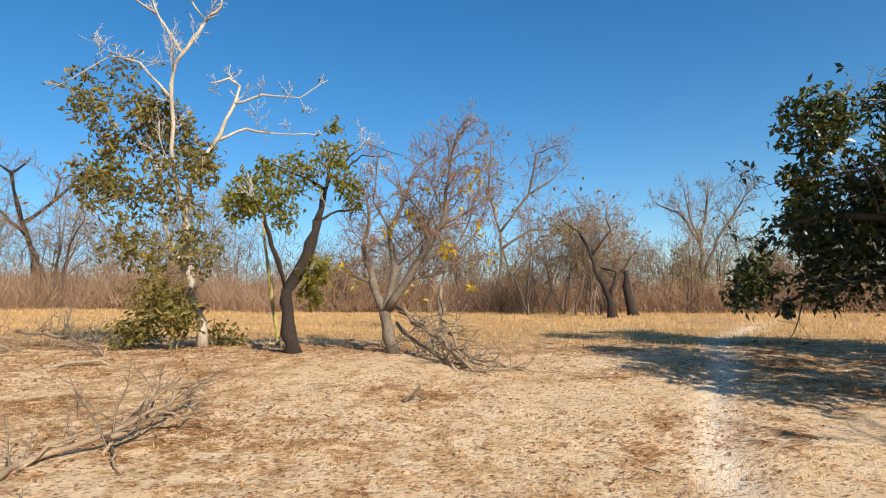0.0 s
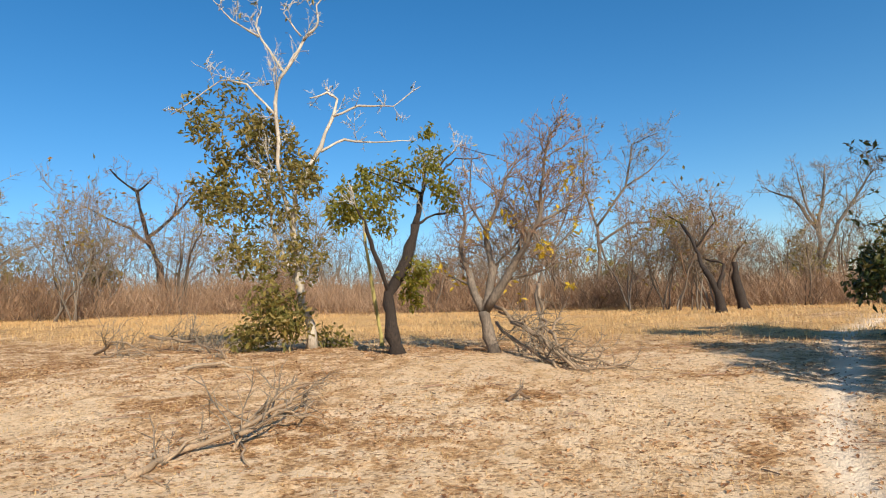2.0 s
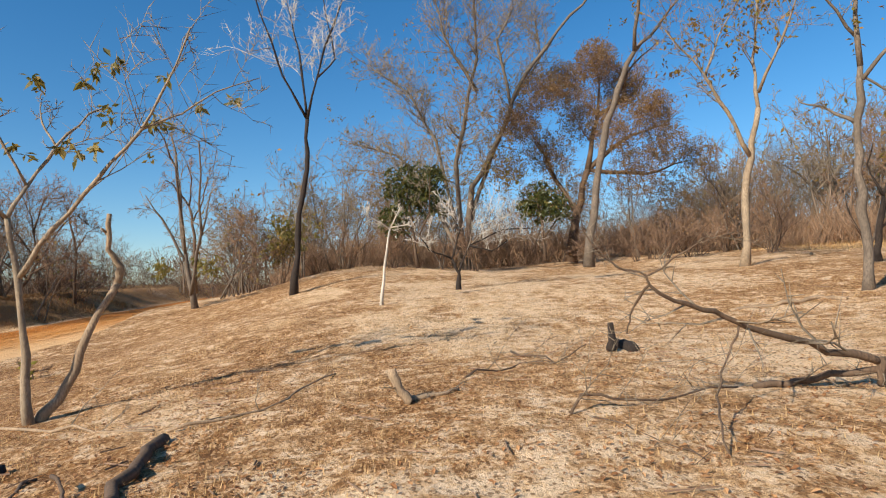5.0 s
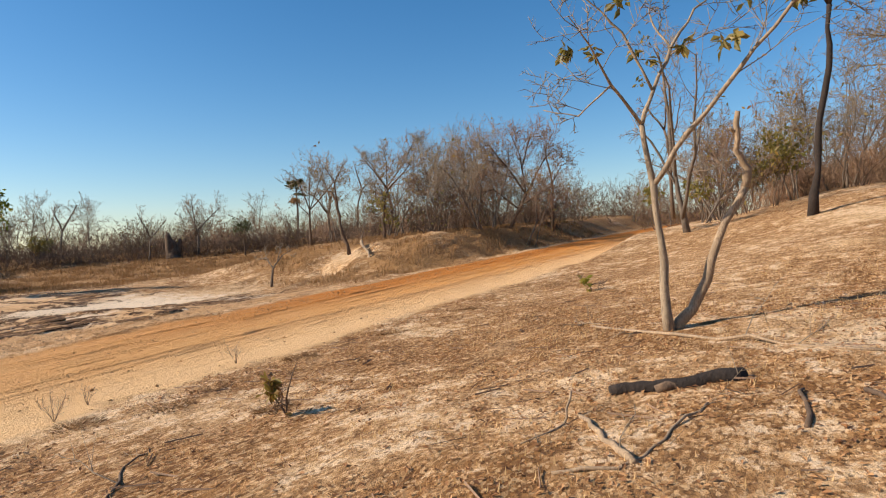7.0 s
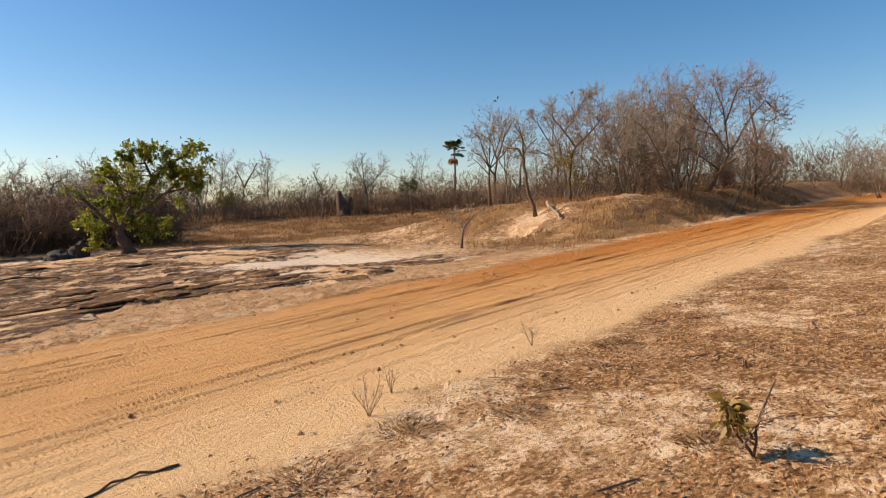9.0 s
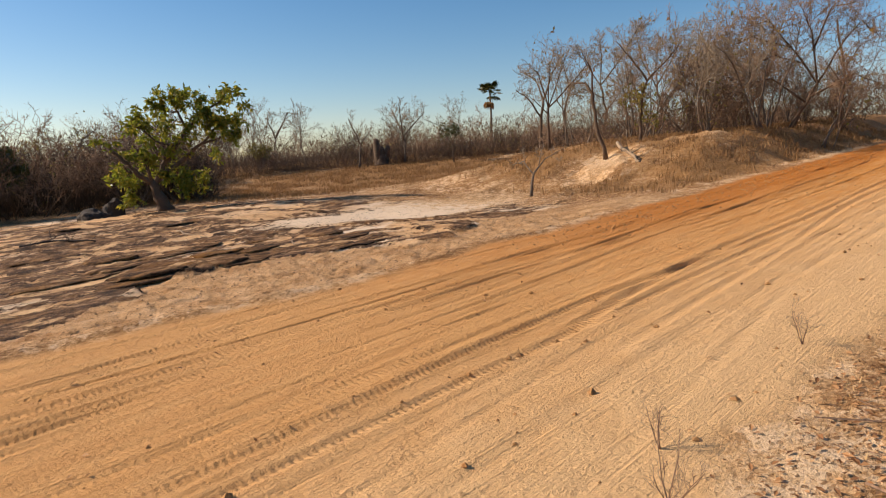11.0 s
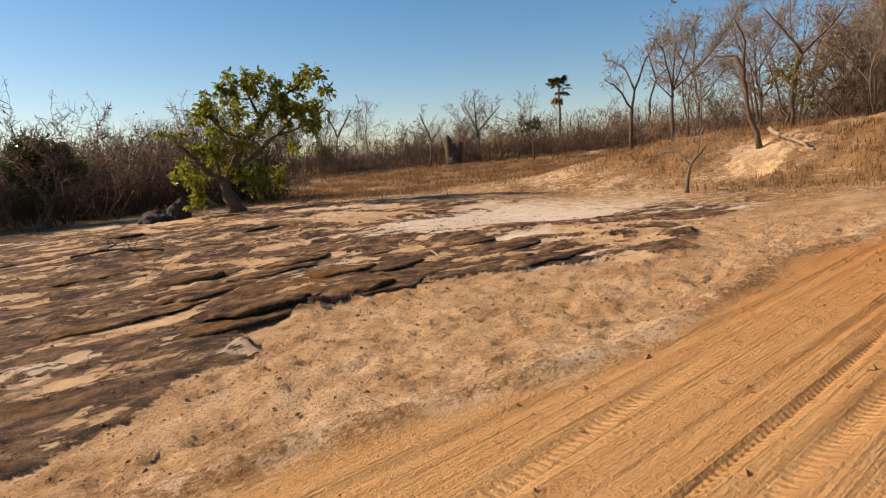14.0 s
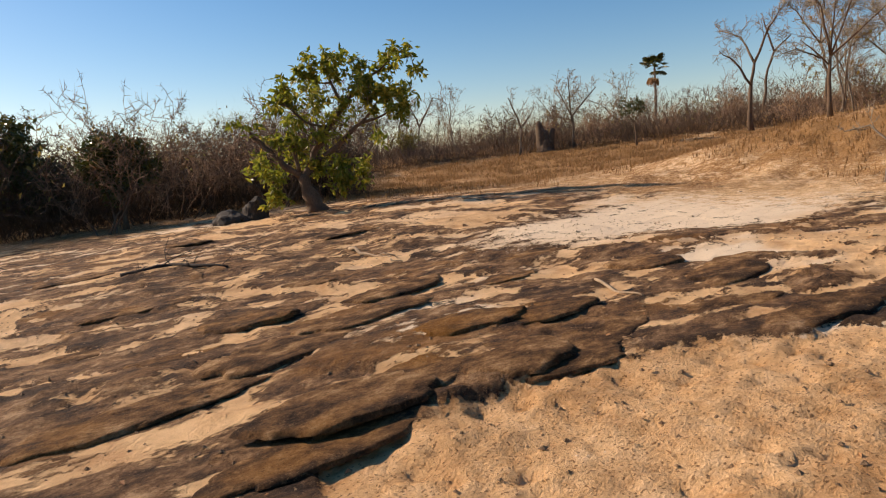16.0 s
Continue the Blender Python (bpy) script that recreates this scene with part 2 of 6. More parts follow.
def tracks(x, y):
    """Wheel ruts along the road: (depth, lug)."""
    depth, lug = 0 * x, 0 * x
    for i in range(30):
        k = ((i * 11) % 30) / 29.0
        c = -10.9 - 5.1 * k + 0.30 * np.sin(x * 0.17 + i * 1.9) + 0.06 * np.sin(x * 0.6 + i) - 0.35 * (1 - k) * smooth(-x, 0, 9)
        w = 0.028 + 0.035 * ((i * 7) % 5) / 4
        s = np.exp(-((y - c) / w) ** 2)
        side = np.exp(-((y - c - 1.8 * w) / (0.6 * w)) ** 2) + np.exp(-((y - c + 1.8 * w) / (0.6 * w)) ** 2)
        deep = (1 - 0.5 * smooth(y, -12.6, -11.4)) * smooth(fractal(x * 0.22 + i * 3, y * 0 + i * 1.7, 2), 0.25, 0.62) * (0.4 + 0.6 * ((i * 3) % 4) / 3)
        depth = depth + deep * (-0.024 * s + 0.014 * side)
        lug = np.maximum(lug, s * deep * (i % 3 != 1))
    for i in range(5):
        c = -11.6 - 0.95 * i + 0.55 * np.sin(x * 0.13 + i * 2.3) + 0.1 * np.sin(x * 0.7 + i)
        depth = depth - 0.004 * np.exp(-((y - c) / 0.14) ** 2) + 0.003 * np.exp(-((y - c - 0.27) / 0.1) ** 2)
    return depth, lug


def hoofprints(x, y, cell):
    """Trodden pits with a low rim, one in most cells of a loose grid."""
    total = 0 * x
    cx, cy = np.floor(x / cell).astype(int), np.floor(y / cell).astype(int)
    for i in (-1, 0, 1):
        for j in (-1, 0, 1):
            a, b = (cx + i) & 255, (cy + j) & 255
            u, v, w = TABLE[a, b], TABLE[(a + 91) & 255, (b + 37) & 255], TABLE[(a + 13) & 255, (b + 151) & 255]
            d = np.hypot(x - (cx + i + 0.1 + 0.8 * u) * cell, y - (cy + j + 0.1 + 0.8 * v) * cell) / (cell * (0.17 + 0.12 * w))
            total = total + (w > 0.25) * (0.5 + 0.8 * w) * (0.32 * np.exp(-((d - 1.6) / 0.5) ** 2) - np.exp(-d ** 2))
    return total


def relief(x, y):
    """Height of the ground with its slabs, ruts and lumps, and the masks."""
    m = masks(x, y)
    road, rock, zone, sand, grass, foot = m
    z = land(x, y)
    lump = fractal(x * 2.1, y * 2.1, 4, 0.6) - 0.5
    soft = (1 - road) * (1 - zone)
    z = z + 0.075 * lump * soft + 0.05 * (fractal(x * 0.5, y * 0.5, 2) - 0.5) * soft
    hump = smooth(-x, 17, 21) * smooth(far_edge(x) - y, 0.1, 1.0) * (1 - smooth(-x, 32, 38)) * (1 - smooth(-y, 34, 40))
    z = z + hump * 0.5 * (fractal(x * 0.7 + 1, y * 0.7, 5, 0.62) - 0.5)
    face = np.exp(-(((x + 24.0) / 2.2) ** 2 + ((y + 22.4) / 1.8) ** 2))
    z = z - 0.30 * face * smooth(fractal(x * 0.8, y * 0.8, 3), 0.42, 0.55)
    depth, lug = tracks(x, y)
    z = z + road * (depth + 0.012 * lump)
    along, across = -0.83 * x + 0.56 * y, 0.56 * x + 0.83 * y
    step = fractal(along * 0.5 + 9, across * 0.8 + 1, 6, 0.55)
    plate = 0.022 * smooth(step, 0.43, 0.45) + 0.03 * smooth(step, 0.52, 0.54) + 0.025 * smooth(step, 0.60, 0.615)
    z = z + zone * (0.03 * rock + plate + (0.012 + 0.05 * rock) * lump + 0.03 * rock * (fractal(along * 3.0, across * 7.0, 3) - 0.5))
    apron = smooth(far_edge(x) - y, 0.0, 0.5) * (1 - zone) * (1 - smooth(-y, 24, 27)) * (1 - 0.9 * smooth(-x - 0.6 * y, 24.5, 29.5))
    pits = fractal(x * 5.6, y * 5.6, 2, 0.5)
    trodden = apron * (1 - smooth(-x, 13, 17))
    z = z - apron * 0.02 * smooth(pits, 0.53, 0.63) + apron * 0.04 * lump
    if np.max(trodden) > 0.01:
        z = z + trodden * (0.034 * hoofprints(x, y, 0.25) + 0.018 * hoofprints(x + 50.3, y + 20.7, 0.165))
    z = z + 0.05 * np.exp(-((y - far_edge(x) + 0.15) / 0.14) ** 2) * (1 - smooth(-x, 11, 16))
    z = z - 0.035 * foot
    return z, m, lug * road, apron


def ground_z(x, y):
    return float(relief(np.array([float(x)]), np.array([float(y)]))[0][0])


def graded(lo, hi, steps, reach):
    inner = [lo]
    while inner[-1] < hi:
        inner.append(inner[-1] + steps(inner[-1]))
    left, right, a, b = [], [], inner[1] - inner[0], inner[-1] - inner[-2]
    p, q = inner[0], inner[-1]
    while p > -reach:
        a = min(a * 1.075, 60)
        p -= a
        left.append(p)
    while q < reach:
        b = min(b * 1.075, 60)
        q += b
        right.append(q)
    return np.array(left[::-1] + inner + right)


gx = graded(-34.0, 3.0, lambda v: 0.36 if v < -15 else 0.055 if v < 0 else 0.1, 1500)
gy = graded(-28.0, 8.0, lambda v: 0.030 if -16.9 < v < -10.4 else 0.046 if -21.5 < v < -16 else 0.105, 1500)
X, Y = np.meshgrid(gx, gy)
Z, M, LUG, APRON = relief(X, Y)
ny, nx = X.shape
mesh = bpy.data.meshes.new("ground")
idx = np.arange(ny * nx).reshape(ny, nx)
quads = np.stack([idx[:-1, :-1], idx[:-1, 1:], idx[1:, 1:], idx[1:, :-1]], -1).reshape(-1, 4)
mesh.vertices.add(ny * nx)
mesh.vertices.foreach_set("co", np.stack([X, Y, Z], -1).astype(np.float32).ravel())
mesh.loops.add(quads.size)
mesh.loops.foreach_set("vertex_index", quads.astype(np.int32).ravel())
mesh.polygons.add(len(quads))
mesh.polygons.foreach_set("loop_start", np.arange(0, quads.size, 4, dtype=np.int32))
mesh.polygons.foreach_set("use_smooth", np.ones(len(quads), bool))
mesh.update(calc_edges=True)
for key, values in zip(("road", "rock", "zone", "sand", "grass", "foot", "lug", "apron"), (*M, LUG, APRON)):
    mesh.attributes.new(key, 'FLOAT', 'POINT').data.foreach_set("value", values.astype(np.float32).ravel())
ground = tagged(new("ground", mesh), "dry sandy ground with leaf litter, bare rock and an orange dirt road", "ground", kind="structure")


def stone_colour(nt, co):
    """Weathered brown-black bedrock with rusty and pale parts."""
    turned = nt.nodes.new("ShaderNodeMapping")
    turned.inputs["Rotation"].default_value = (0, 0, 0.594)
    turned.inputs["Scale"].default_value = (0.8, 1.2, 1)
    nt.links.new(co, turned.inputs[0])
    wide, band = noise_node(nt, 0.9, 4, 0.6, turned.outputs[0]), noise_node(nt, 3.6, 10, 0.74, turned.outputs[0])
    chips = noise_node(nt, 13, 9, 0.8, turned.outputs[0])
    grain = noise_node(nt, 60, 6, 0.75, co)
    c = ramp(nt, band, [(0.34, (0.024, 0.016, 0.012)), (0.42, (0.085, 0.055, 0.037)), (0.50, (0.20, 0.125, 0.075)), (0.57, (0.36, 0.24, 0.15)), (0.64, (0.60, 0.45, 0.31))])
    c = mix(nt, ramp(nt, wide, [(0.36, (0.75,)), (0.45, (0.0,))]), c, (0.04, 0.027, 0.019))
    c = mix(nt, ramp(nt, wide, [(0.55, (0.0,)), (0.66, (0.55,))]), c, (0.30, 0.155, 0.05))
    c = mix(nt, ramp(nt, chips, [(0.58, (0.0,)), (0.65, (0.6,))]), c, (0.05, 0.034, 0.025))
    c = mix(nt, ramp(nt, chips, [(0.33, (0.6,)), (0.41, (0.0,))]), c, (0.46, 0.33, 0.21))
    c = mix(nt, ramp(nt, grain, [(0.36, (0.6,)), (0.46, (0.0,))]), c, (0.03, 0.02, 0.014))
    c = mix(nt, ramp(nt, grain, [(0.56, (0.0,)), (0.66, (0.4,))]), c, (0.52, 0.38, 0.25))
    return c, band, sums(nt, 'ADD', chips, sums(nt, 'MULTIPLY', grain, 0.5))


def ground_material():
    m, nt, b = material("dry_ground")
    co = nt.nodes.new("ShaderNodeTexCoord").outputs["Object"]

    def mask(key):
        a = nt.nodes.new("ShaderNodeAttribute")
        a.attribute_name = key
        return a.outputs["Fac"]

    stretch = nt.nodes.new("ShaderNodeMapping")
    stretch.inputs["Scale"].default_value = (0.35, 3.0, 1)
    nt.links.new(co, stretch.inputs[0])
    big, mid, fine = noise_node(nt, 0.35, 4, 0.6, co), noise_node(nt, 2.6, 5, 0.65, co), noise_node(nt, 24, 6, 0.7, co)
    grit = noise_node(nt, 95, 3, 0.6, co)
    streak = noise_node(nt, 3.0, 5, 0.65, stretch.outputs[0])
    def cells(scale, squash, turn):
        mp = nt.nodes.new("ShaderNodeMapping")
        mp.inputs["Scale"].default_value = (1, squash, 1)
        mp.inputs["Rotation"].default_value = (0, 0, turn)
        nt.links.new(co, mp.inputs[0])
        vo = node(nt, "ShaderNodeTexVoronoi", Scale=scale, Randomness=1.0)
        nt.links.new(mix(nt, 0.03, mp.outputs[0], noise_colour), vo.inputs["Vector"])
        one = nt.nodes.new("ShaderNodeSeparateColor")
        nt.links.new(vo.outputs["Color"], one.inputs[0])
        return one.outputs[0]

    warp = node(nt, "ShaderNodeTexNoise", Scale=6.0, Detail=3.0)
    nt.links.new(co, warp.inputs["Vector"])
    noise_colour = warp.outputs["Color"]
    flakes, flecks, grains = cells(13, 2.4, 0.4), cells(30, 1.8, 1.9), cells(75, 1.3, 0.9)
    leafy = ramp(nt, flakes, [(0.0, (0.10, 0.05, 0.024)), (0.35, (0.26, 0.14, 0.062)), (0.65, (0.46, 0.28, 0.135)), (0.92, (0.74, 0.54, 0.33))])
    lit = noise_node(nt, 3.6, 11, 0.82, co)
    ly = nt.nodes.new("ShaderNodeSeparateXYZ")
    nt.links.new(co, ly.inputs[0])
    brown = ramp(nt, sums(nt, 'ADD', sums(nt, 'MULTIPLY', ly.outputs[1], 0.12), 1.0), [(0.35, (0.45,)), (0.95, (0.0,))])
    cover = sums(nt, 'ADD', sums(nt, 'ADD', lit, sums(nt, 'MULTIPLY', sums(nt, 'SUBTRACT', big, 0.5), 0.30)), sums(nt, 'SUBTRACT', sums(nt, 'MULTIPLY', brown, 0.075), sums(nt, 'MULTIPLY', mask("sand"), 0.075)))
    soil = ramp(nt, cover, [(0.41, (0.91, 0.79, 0.63)), (0.46, (0.77, 0.60, 0.42)), (0.50, (0.52, 0.335, 0.18)), (0.545, (0.33, 0.195, 0.095)), (0.62, (0.18, 0.10, 0.047))])
    soil = mix(nt, ramp(nt, cover, [(0.46, (0.1,)), (0.58, (0.5,))]), soil, leafy)
    soil = mix(nt, ramp(nt, flecks, [(0.86, (0.0,)), (0.88, (0.6,))]), soil, (0.14, 0.07, 0.033))
    soil = mix(nt, ramp(nt, flecks, [(0.13, (0.5,)), (0.15, (0.0,))]), soil, (0.84, 0.65, 0.43))
    pale = ramp(nt, fine, [(0.3, (0.40, 0.26, 0.14)), (0.45, (0.72, 0.54, 0.34)), (0.62, (0.88, 0.72, 0.51))])
    s = sums(nt, 'MULTIPLY', mask("sand"), ramp(nt, sums(nt, 'ADD', mid, sums(nt, 'MULTIPLY', fine, 0.5)), [(0.56, (0.0,)), (0.74, (1.0,))]))
    c = mix(nt, sums(nt, 'MULTIPLY', s, 0.45), soil, pale)
    c = mix(nt, ramp(nt, flecks, [(0.92, (0.0,)), (0.93, (0.5,))]), c, (0.22, 0.125, 0.06))
    straw = ramp(nt, fine, [(0.3, (0.16, 0.09, 0.042)), (0.6, (0.37, 0.235, 0.11))])
    light_straw = ramp(nt, fine, [(0.3, (0.40, 0.26, 0.12)), (0.6, (0.72, 0.53, 0.29))])
    straw = mix(nt, ramp(nt, sums(nt, 'MULTIPLY', ly.outputs[1], 0.1), [(0.0, (0.0,)), (0.3, (1.0,))]), straw, light_straw)
    c = mix(nt, sums(nt, 'MULTIPLY', mask("grass"), 0.85), c, straw)
    c = mix(nt, mask("foot"), c, (0.95, 0.87, 0.76))
    apron = ramp(nt, sums(nt, 'ADD', mid, sums(nt, 'MULTIPLY', sums(nt, 'SUBTRACT', fine, 0.5), 0.5)), [(0.32, (0.54, 0.34, 0.185)), (0.5, (0.72, 0.50, 0.30)), (0.68, (0.84, 0.63, 0.42))])
    c = mix(nt, sums(nt, 'MULTIPLY', mask("apron"), 0.8), c, apron)
    flats = ramp(nt, mid, [(0.3, (0.48, 0.31, 0.18)), (0.62, (0.80, 0.60, 0.39))])
    c = mix(nt, sums(nt, 'MULTIPLY', mask("apron"), ramp(nt, grains, [(0.93, (0.0,)), (0.95, (0.7,))])), c, (0.15, 0.08, 0.04))
    ragged = sums(nt, 'MULTIPLY', sums(nt, 'SUBTRACT', sums(nt, 'ADD', fine, mid), 1.0), 1.7)
    zone = ramp(nt, sums(nt, 'ADD', mask("zone"), ragged), [(0.42, (0.0,)), (0.58, (1.0,))])
    c = mix(nt, zone, c, flats)
    stone, band, chips = stone_colour(nt, co)
    c = mix(nt, sums(nt, 'MULTIPLY', sums(nt, 'MULTIPLY', mask("sand"), zone), 0.8), c, (0.87, 0.81, 0.71))
    pools = nt.nodes.new("ShaderNodeMapping")
    pools.inputs["Rotation"].default_value = (0, 0, 0.594)
    pools.inputs["Scale"].default_value = (0.75, 1.35, 1)
    nt.links.new(co, pools.inputs[0])
    pool = ramp(nt, noise_node(nt, 1.35, 9, 0.66, pools.outputs[0]), [(0.535, (1.0,)), (0.56, (0.0,))])
    bare = sums(nt, 'MULTIPLY', sums(nt, 'MULTIPLY', zone, pool), ramp(nt, sums(nt, 'ADD', mask("rock"), sums(nt, 'ADD', ragged, sums(nt, 'MULTIPLY', sums(nt, 'SUBTRACT', band, 0.5), -2.2))), [(0.40, (0.0,)), (0.52, (1.0,))]))
    c = mix(nt, bare, c, stone)
    sep = nt.nodes.new("ShaderNodeSeparateXYZ")
    nt.links.new(co, sep.inputs[0])
    far = ramp(nt, sums(nt, 'ADD', sums(nt, 'MULTIPLY', sep.outputs[0], -0.03), sums(nt, 'MULTIPLY', mid, 0.35)), [(0.38, (0.0,)), (0.85, (1.0,))])
    dirt = mix(nt, far, (0.68, 0.42, 0.205), (0.64, 0.31, 0.10))
    dirt = mix(nt, ramp(nt, streak, [(0.40, (0.0,)), (0.66, (0.6,))]), dirt, (0.76, 0.51, 0.27))
    dirt = mix(nt, ramp(nt, fine, [(0.55, (0.0,)), (0.75, (0.4,))]), dirt, (0.36, 0.19, 0.07))
    verge = ramp(nt, sums(nt, 'ADD', sums(nt, 'MULTIPLY', sep.outputs[1], 0.25), sums(nt, 'ADD', 3.05, sums(nt, 'MULTIPLY', mid, 0.5))), [(0.05, (0.0,)), (0.55, (0.75,))])
    dirt = mix(nt, verge, dirt, (0.86, 0.66, 0.42))
    clay = sums(nt, 'MULTIPLY', ramp(nt, sums(nt, 'ADD', sums(nt, 'MULTIPLY', sep.outputs[1], -0.4), sums(nt, 'ADD', -5.6, sums(nt, 'MULTIPLY', fine, 0.7))), [(0.2, (0.0,)), (0.7, (0.65,))]),
                ramp(nt, sums(nt, 'ADD', sums(nt, 'MULTIPLY', sep.outputs[0], -0.055), sums(nt, 'MULTIPLY', mid, 0.3)), [(0.48, (0.0,)), (0.98, (1.0,))]))
    dirt = mix(nt, clay, dirt, (0.50, 0.19, 0.045))
    c = mix(nt, mask("road"), c, dirt)
    c = mix(nt, ramp(nt, grit, [(0.58, (0.0,)), (0.72, (0.35,))]), c, (0.10, 0.06, 0.035))
    rich = node(nt, "ShaderNodeHueSaturation", Hue=0.498, Saturation=1.07)
    nt.links.new(c, rich.inputs["Color"])
    nt.links.new(mix(nt, 1.0, rich.outputs[0], WARM, 'MULTIPLY'), b.inputs["Base Color"])
    b.inputs["Roughness"].default_value = 0.95
    b.inputs["Specular IOR Level"].default_value = 0.2
    wave = nt.nodes.new("ShaderNodeTexWave")
    wave.bands_direction = 'X'
    for k, v in (("Scale", 5.5), ("Distortion", 1.2), ("Detail", 1.0)):
        wave.inputs[k].default_value = v
    nt.links.new(co, wave.inputs["Vector"])
    lugs = sums(nt, 'MULTIPLY', sums(nt, 'MULTIPLY', wave.outputs["Fac"], mask("lug")), sums(nt, 'MULTIPLY', fine, 0.7))
    h = sums(nt, 'ADD', sums(nt, 'ADD', sums(nt, 'MULTIPLY', fine, 0.7), mid), sums(nt, 'MULTIPLY', grit, 0.22))
    h = sums(nt, 'ADD', h, sums(nt, 'MULTIPLY', sums(nt, 'MULTIPLY', flecks, 0.4), sums(nt, 'SUBTRACT', 1.0, sums(nt, 'MAXIMUM', mask("road"), mask("zone")))))
    lines = nt.nodes.new("ShaderNodeMapping")
    lines.inputs["Scale"].default_value = (0.25, 19.0, 1)
    nt.links.new(co, lines.inputs[0])
    ridges = sums(nt, 'MULTIPLY', sums(nt, 'MULTIPLY', noise_node(nt, 2.2, 4, 0.6, lines.outputs[0]), mask("road")), 0.45)
    h = sums(nt, 'ADD', h, sums(nt, 'ADD', ridges, sums(nt, 'MULTIPLY', sums(nt, 'ADD', sums(nt, 'MULTIPLY', band, 1.6), chips), bare)))
    h = sums(nt, 'ADD', h, sums(nt, 'MULTIPLY', sums(nt, 'MULTIPLY', grains, 0.35), mask("apron")))
    bump(nt, b, sums(nt, 'SUBTRACT', h, lugs), 1.0, 0.05)
    return m


ground.data.materials.append(ground_material())


# ---- tools for things ----
class Builder:
    """Collects tubes and leaves into one mesh."""

    def __init__(self):
        self.v, self.f = [], []

    def tube(self, pts, radii, sides=5):
        pts = [Vector(p) for p in pts]
        rings = []
        for i, p in enumerate(pts):
            d = (pts[min(i + 1, len(pts) - 1)] - pts[max(i - 1, 0)])
            d = d.normalized() if d.length > 1e-6 else Vector((0, 0, 1))
            a = d.orthogonal().normalized() if i == 0 else (rings[-1][1] - d * d.dot(rings[-1][1])).normalized()
            b = d.cross(a)
            start = len(self.v)
            for k in range(sides):
                t = 2 * math.pi * k / sides
                self.v.append(p + (a * math.cos(t) + b * math.sin(t)) * radii[i])
            rings.append((start, a))
        for (s, _), (e, _) in zip(rings, rings[1:]):
            for k in range(sides):
                n = (k + 1) % sides
                self.f.append((s + k, s + n, e + n, e + k))
        if sides < 4:
            return
        self.f.append(tuple(range(rings[0][0] + sides - 1, rings[0][0] - 1, -1)))
        self.f.append(tuple(range(rings[-1][0], rings[-1][0] + sides)))

    def spike(self, p, q, rad):
        d = (q - p).normalized()
        a = d.orthogonal().normalized()
        b = d.cross(a)
        s = len(self.v)
        self.v += [p + a * rad, p - a * (0.5 * rad) + b * (0.87 * rad), p - a * (0.5 * rad) - b * (0.87 * rad), q]
        self.f += [(s, s + 1, s + 3), (s + 1, s + 2, s + 3), (s + 2, s, s + 3)]

    def leaf(self, p, d, n, size, width=0.45):
        d = d.normalized()
        w = d.cross(n)
        w = w.normalized() if w.length > 1e-4 else d.orthogonal().normalized()
        n = w.cross(d)
        s = len(self.v)
        self.v += [p, p + d * size * 0.5 + w * size * width * 0.5 + n * size * 0.06, p + d * size - n * size * 0.1, p + d * size * 0.5 - w * size * width * 0.5 + n * size * 0.06]
        self.f += [(s, s + 1, s + 2), (s, s + 2, s + 3)]

    def mesh(self, name, mat, shade=True):
        me = bpy.data.meshes.new(name)
        me.from_pydata([tuple(p) for p in self.v], [], self.f)
        me.materials.append(mat)
        if shade:
            me.polygons.foreach_set("use_smooth", np.ones(len(me.polygons), bool))
        me.update()
        return me


def part(name, data, parent, label=""):
    ob = new(name, data)
    ob.parent = parent
    return tagged(ob, label)


def rand_dir(r):
    while True:
        v = Vector((r.uniform(-1, 1), r.uniform(-1, 1), r.uniform(-1, 1)))
        if 0.05 < v.length < 1:
            return v.normalized()


def bent_line(r, p, d, length, n, wobble, lift=0.0):
    pts = [p.copy()]
    for i in range(n):
        d = (d + rand_dir(r) * wobble + Vector((0, 0, lift))).normalized()
        pts.append(pts[-1] + d * length / n)
    return pts


def twiggery(b, r, pts, rad, count, length, lift, level=2, thin=0.005, start=0.25, wob=0.3, many=(6, 5, 3)):
    """Side branches along a limb, each with finer twigs on it. Returns the tips."""
    tips = []
    for i in range(count):
        u = start + (1 - start) * (i + r.random()) / count
        k = min(int(u * (len(pts) - 1)), len(pts) - 2)
        p = pts[k].lerp(pts[k + 1], u * (len(pts) - 1) - k)
        along = (pts[k + 1] - pts[k]).normalized()
        d = (along * 0.6 + rand_dir(r) * 0.85 + Vector((0, 0, lift))).normalized()
        ln = length * (0.5 + 0.8 * r.random()) * (1.15 - 0.45 * u)
        if level == 1:
            tip = p + (d + Vector((0, 0, lift * 0.3))) * ln
            b.spike(p, tip, max(min(rad * 0.6, 0.008), thin))
            tips.append(tip)
            continue
        n = (2, 2, 3, 4)[level]
        seg = bent_line(r, p, d, ln, n, wob, lift * 0.12)
        r0 = max(min(rad * (1 - 0.6 * u) * 0.55, 0.006 + ln * 0.011), thin)
        b.tube(seg, [max(r0 * (1 - 0.7 * j / n), thin * 0.6) for j in range(n + 1)], 3 if level < 3 else 4)
        tips.append(seg[-1])
        if level > 1:
            tips += twiggery(b, r, seg, r0, many[3 - level], ln * 0.55, lift * 0.7, level - 1, thin, 0.25, wob, many)
    return tips


STYLES = {}


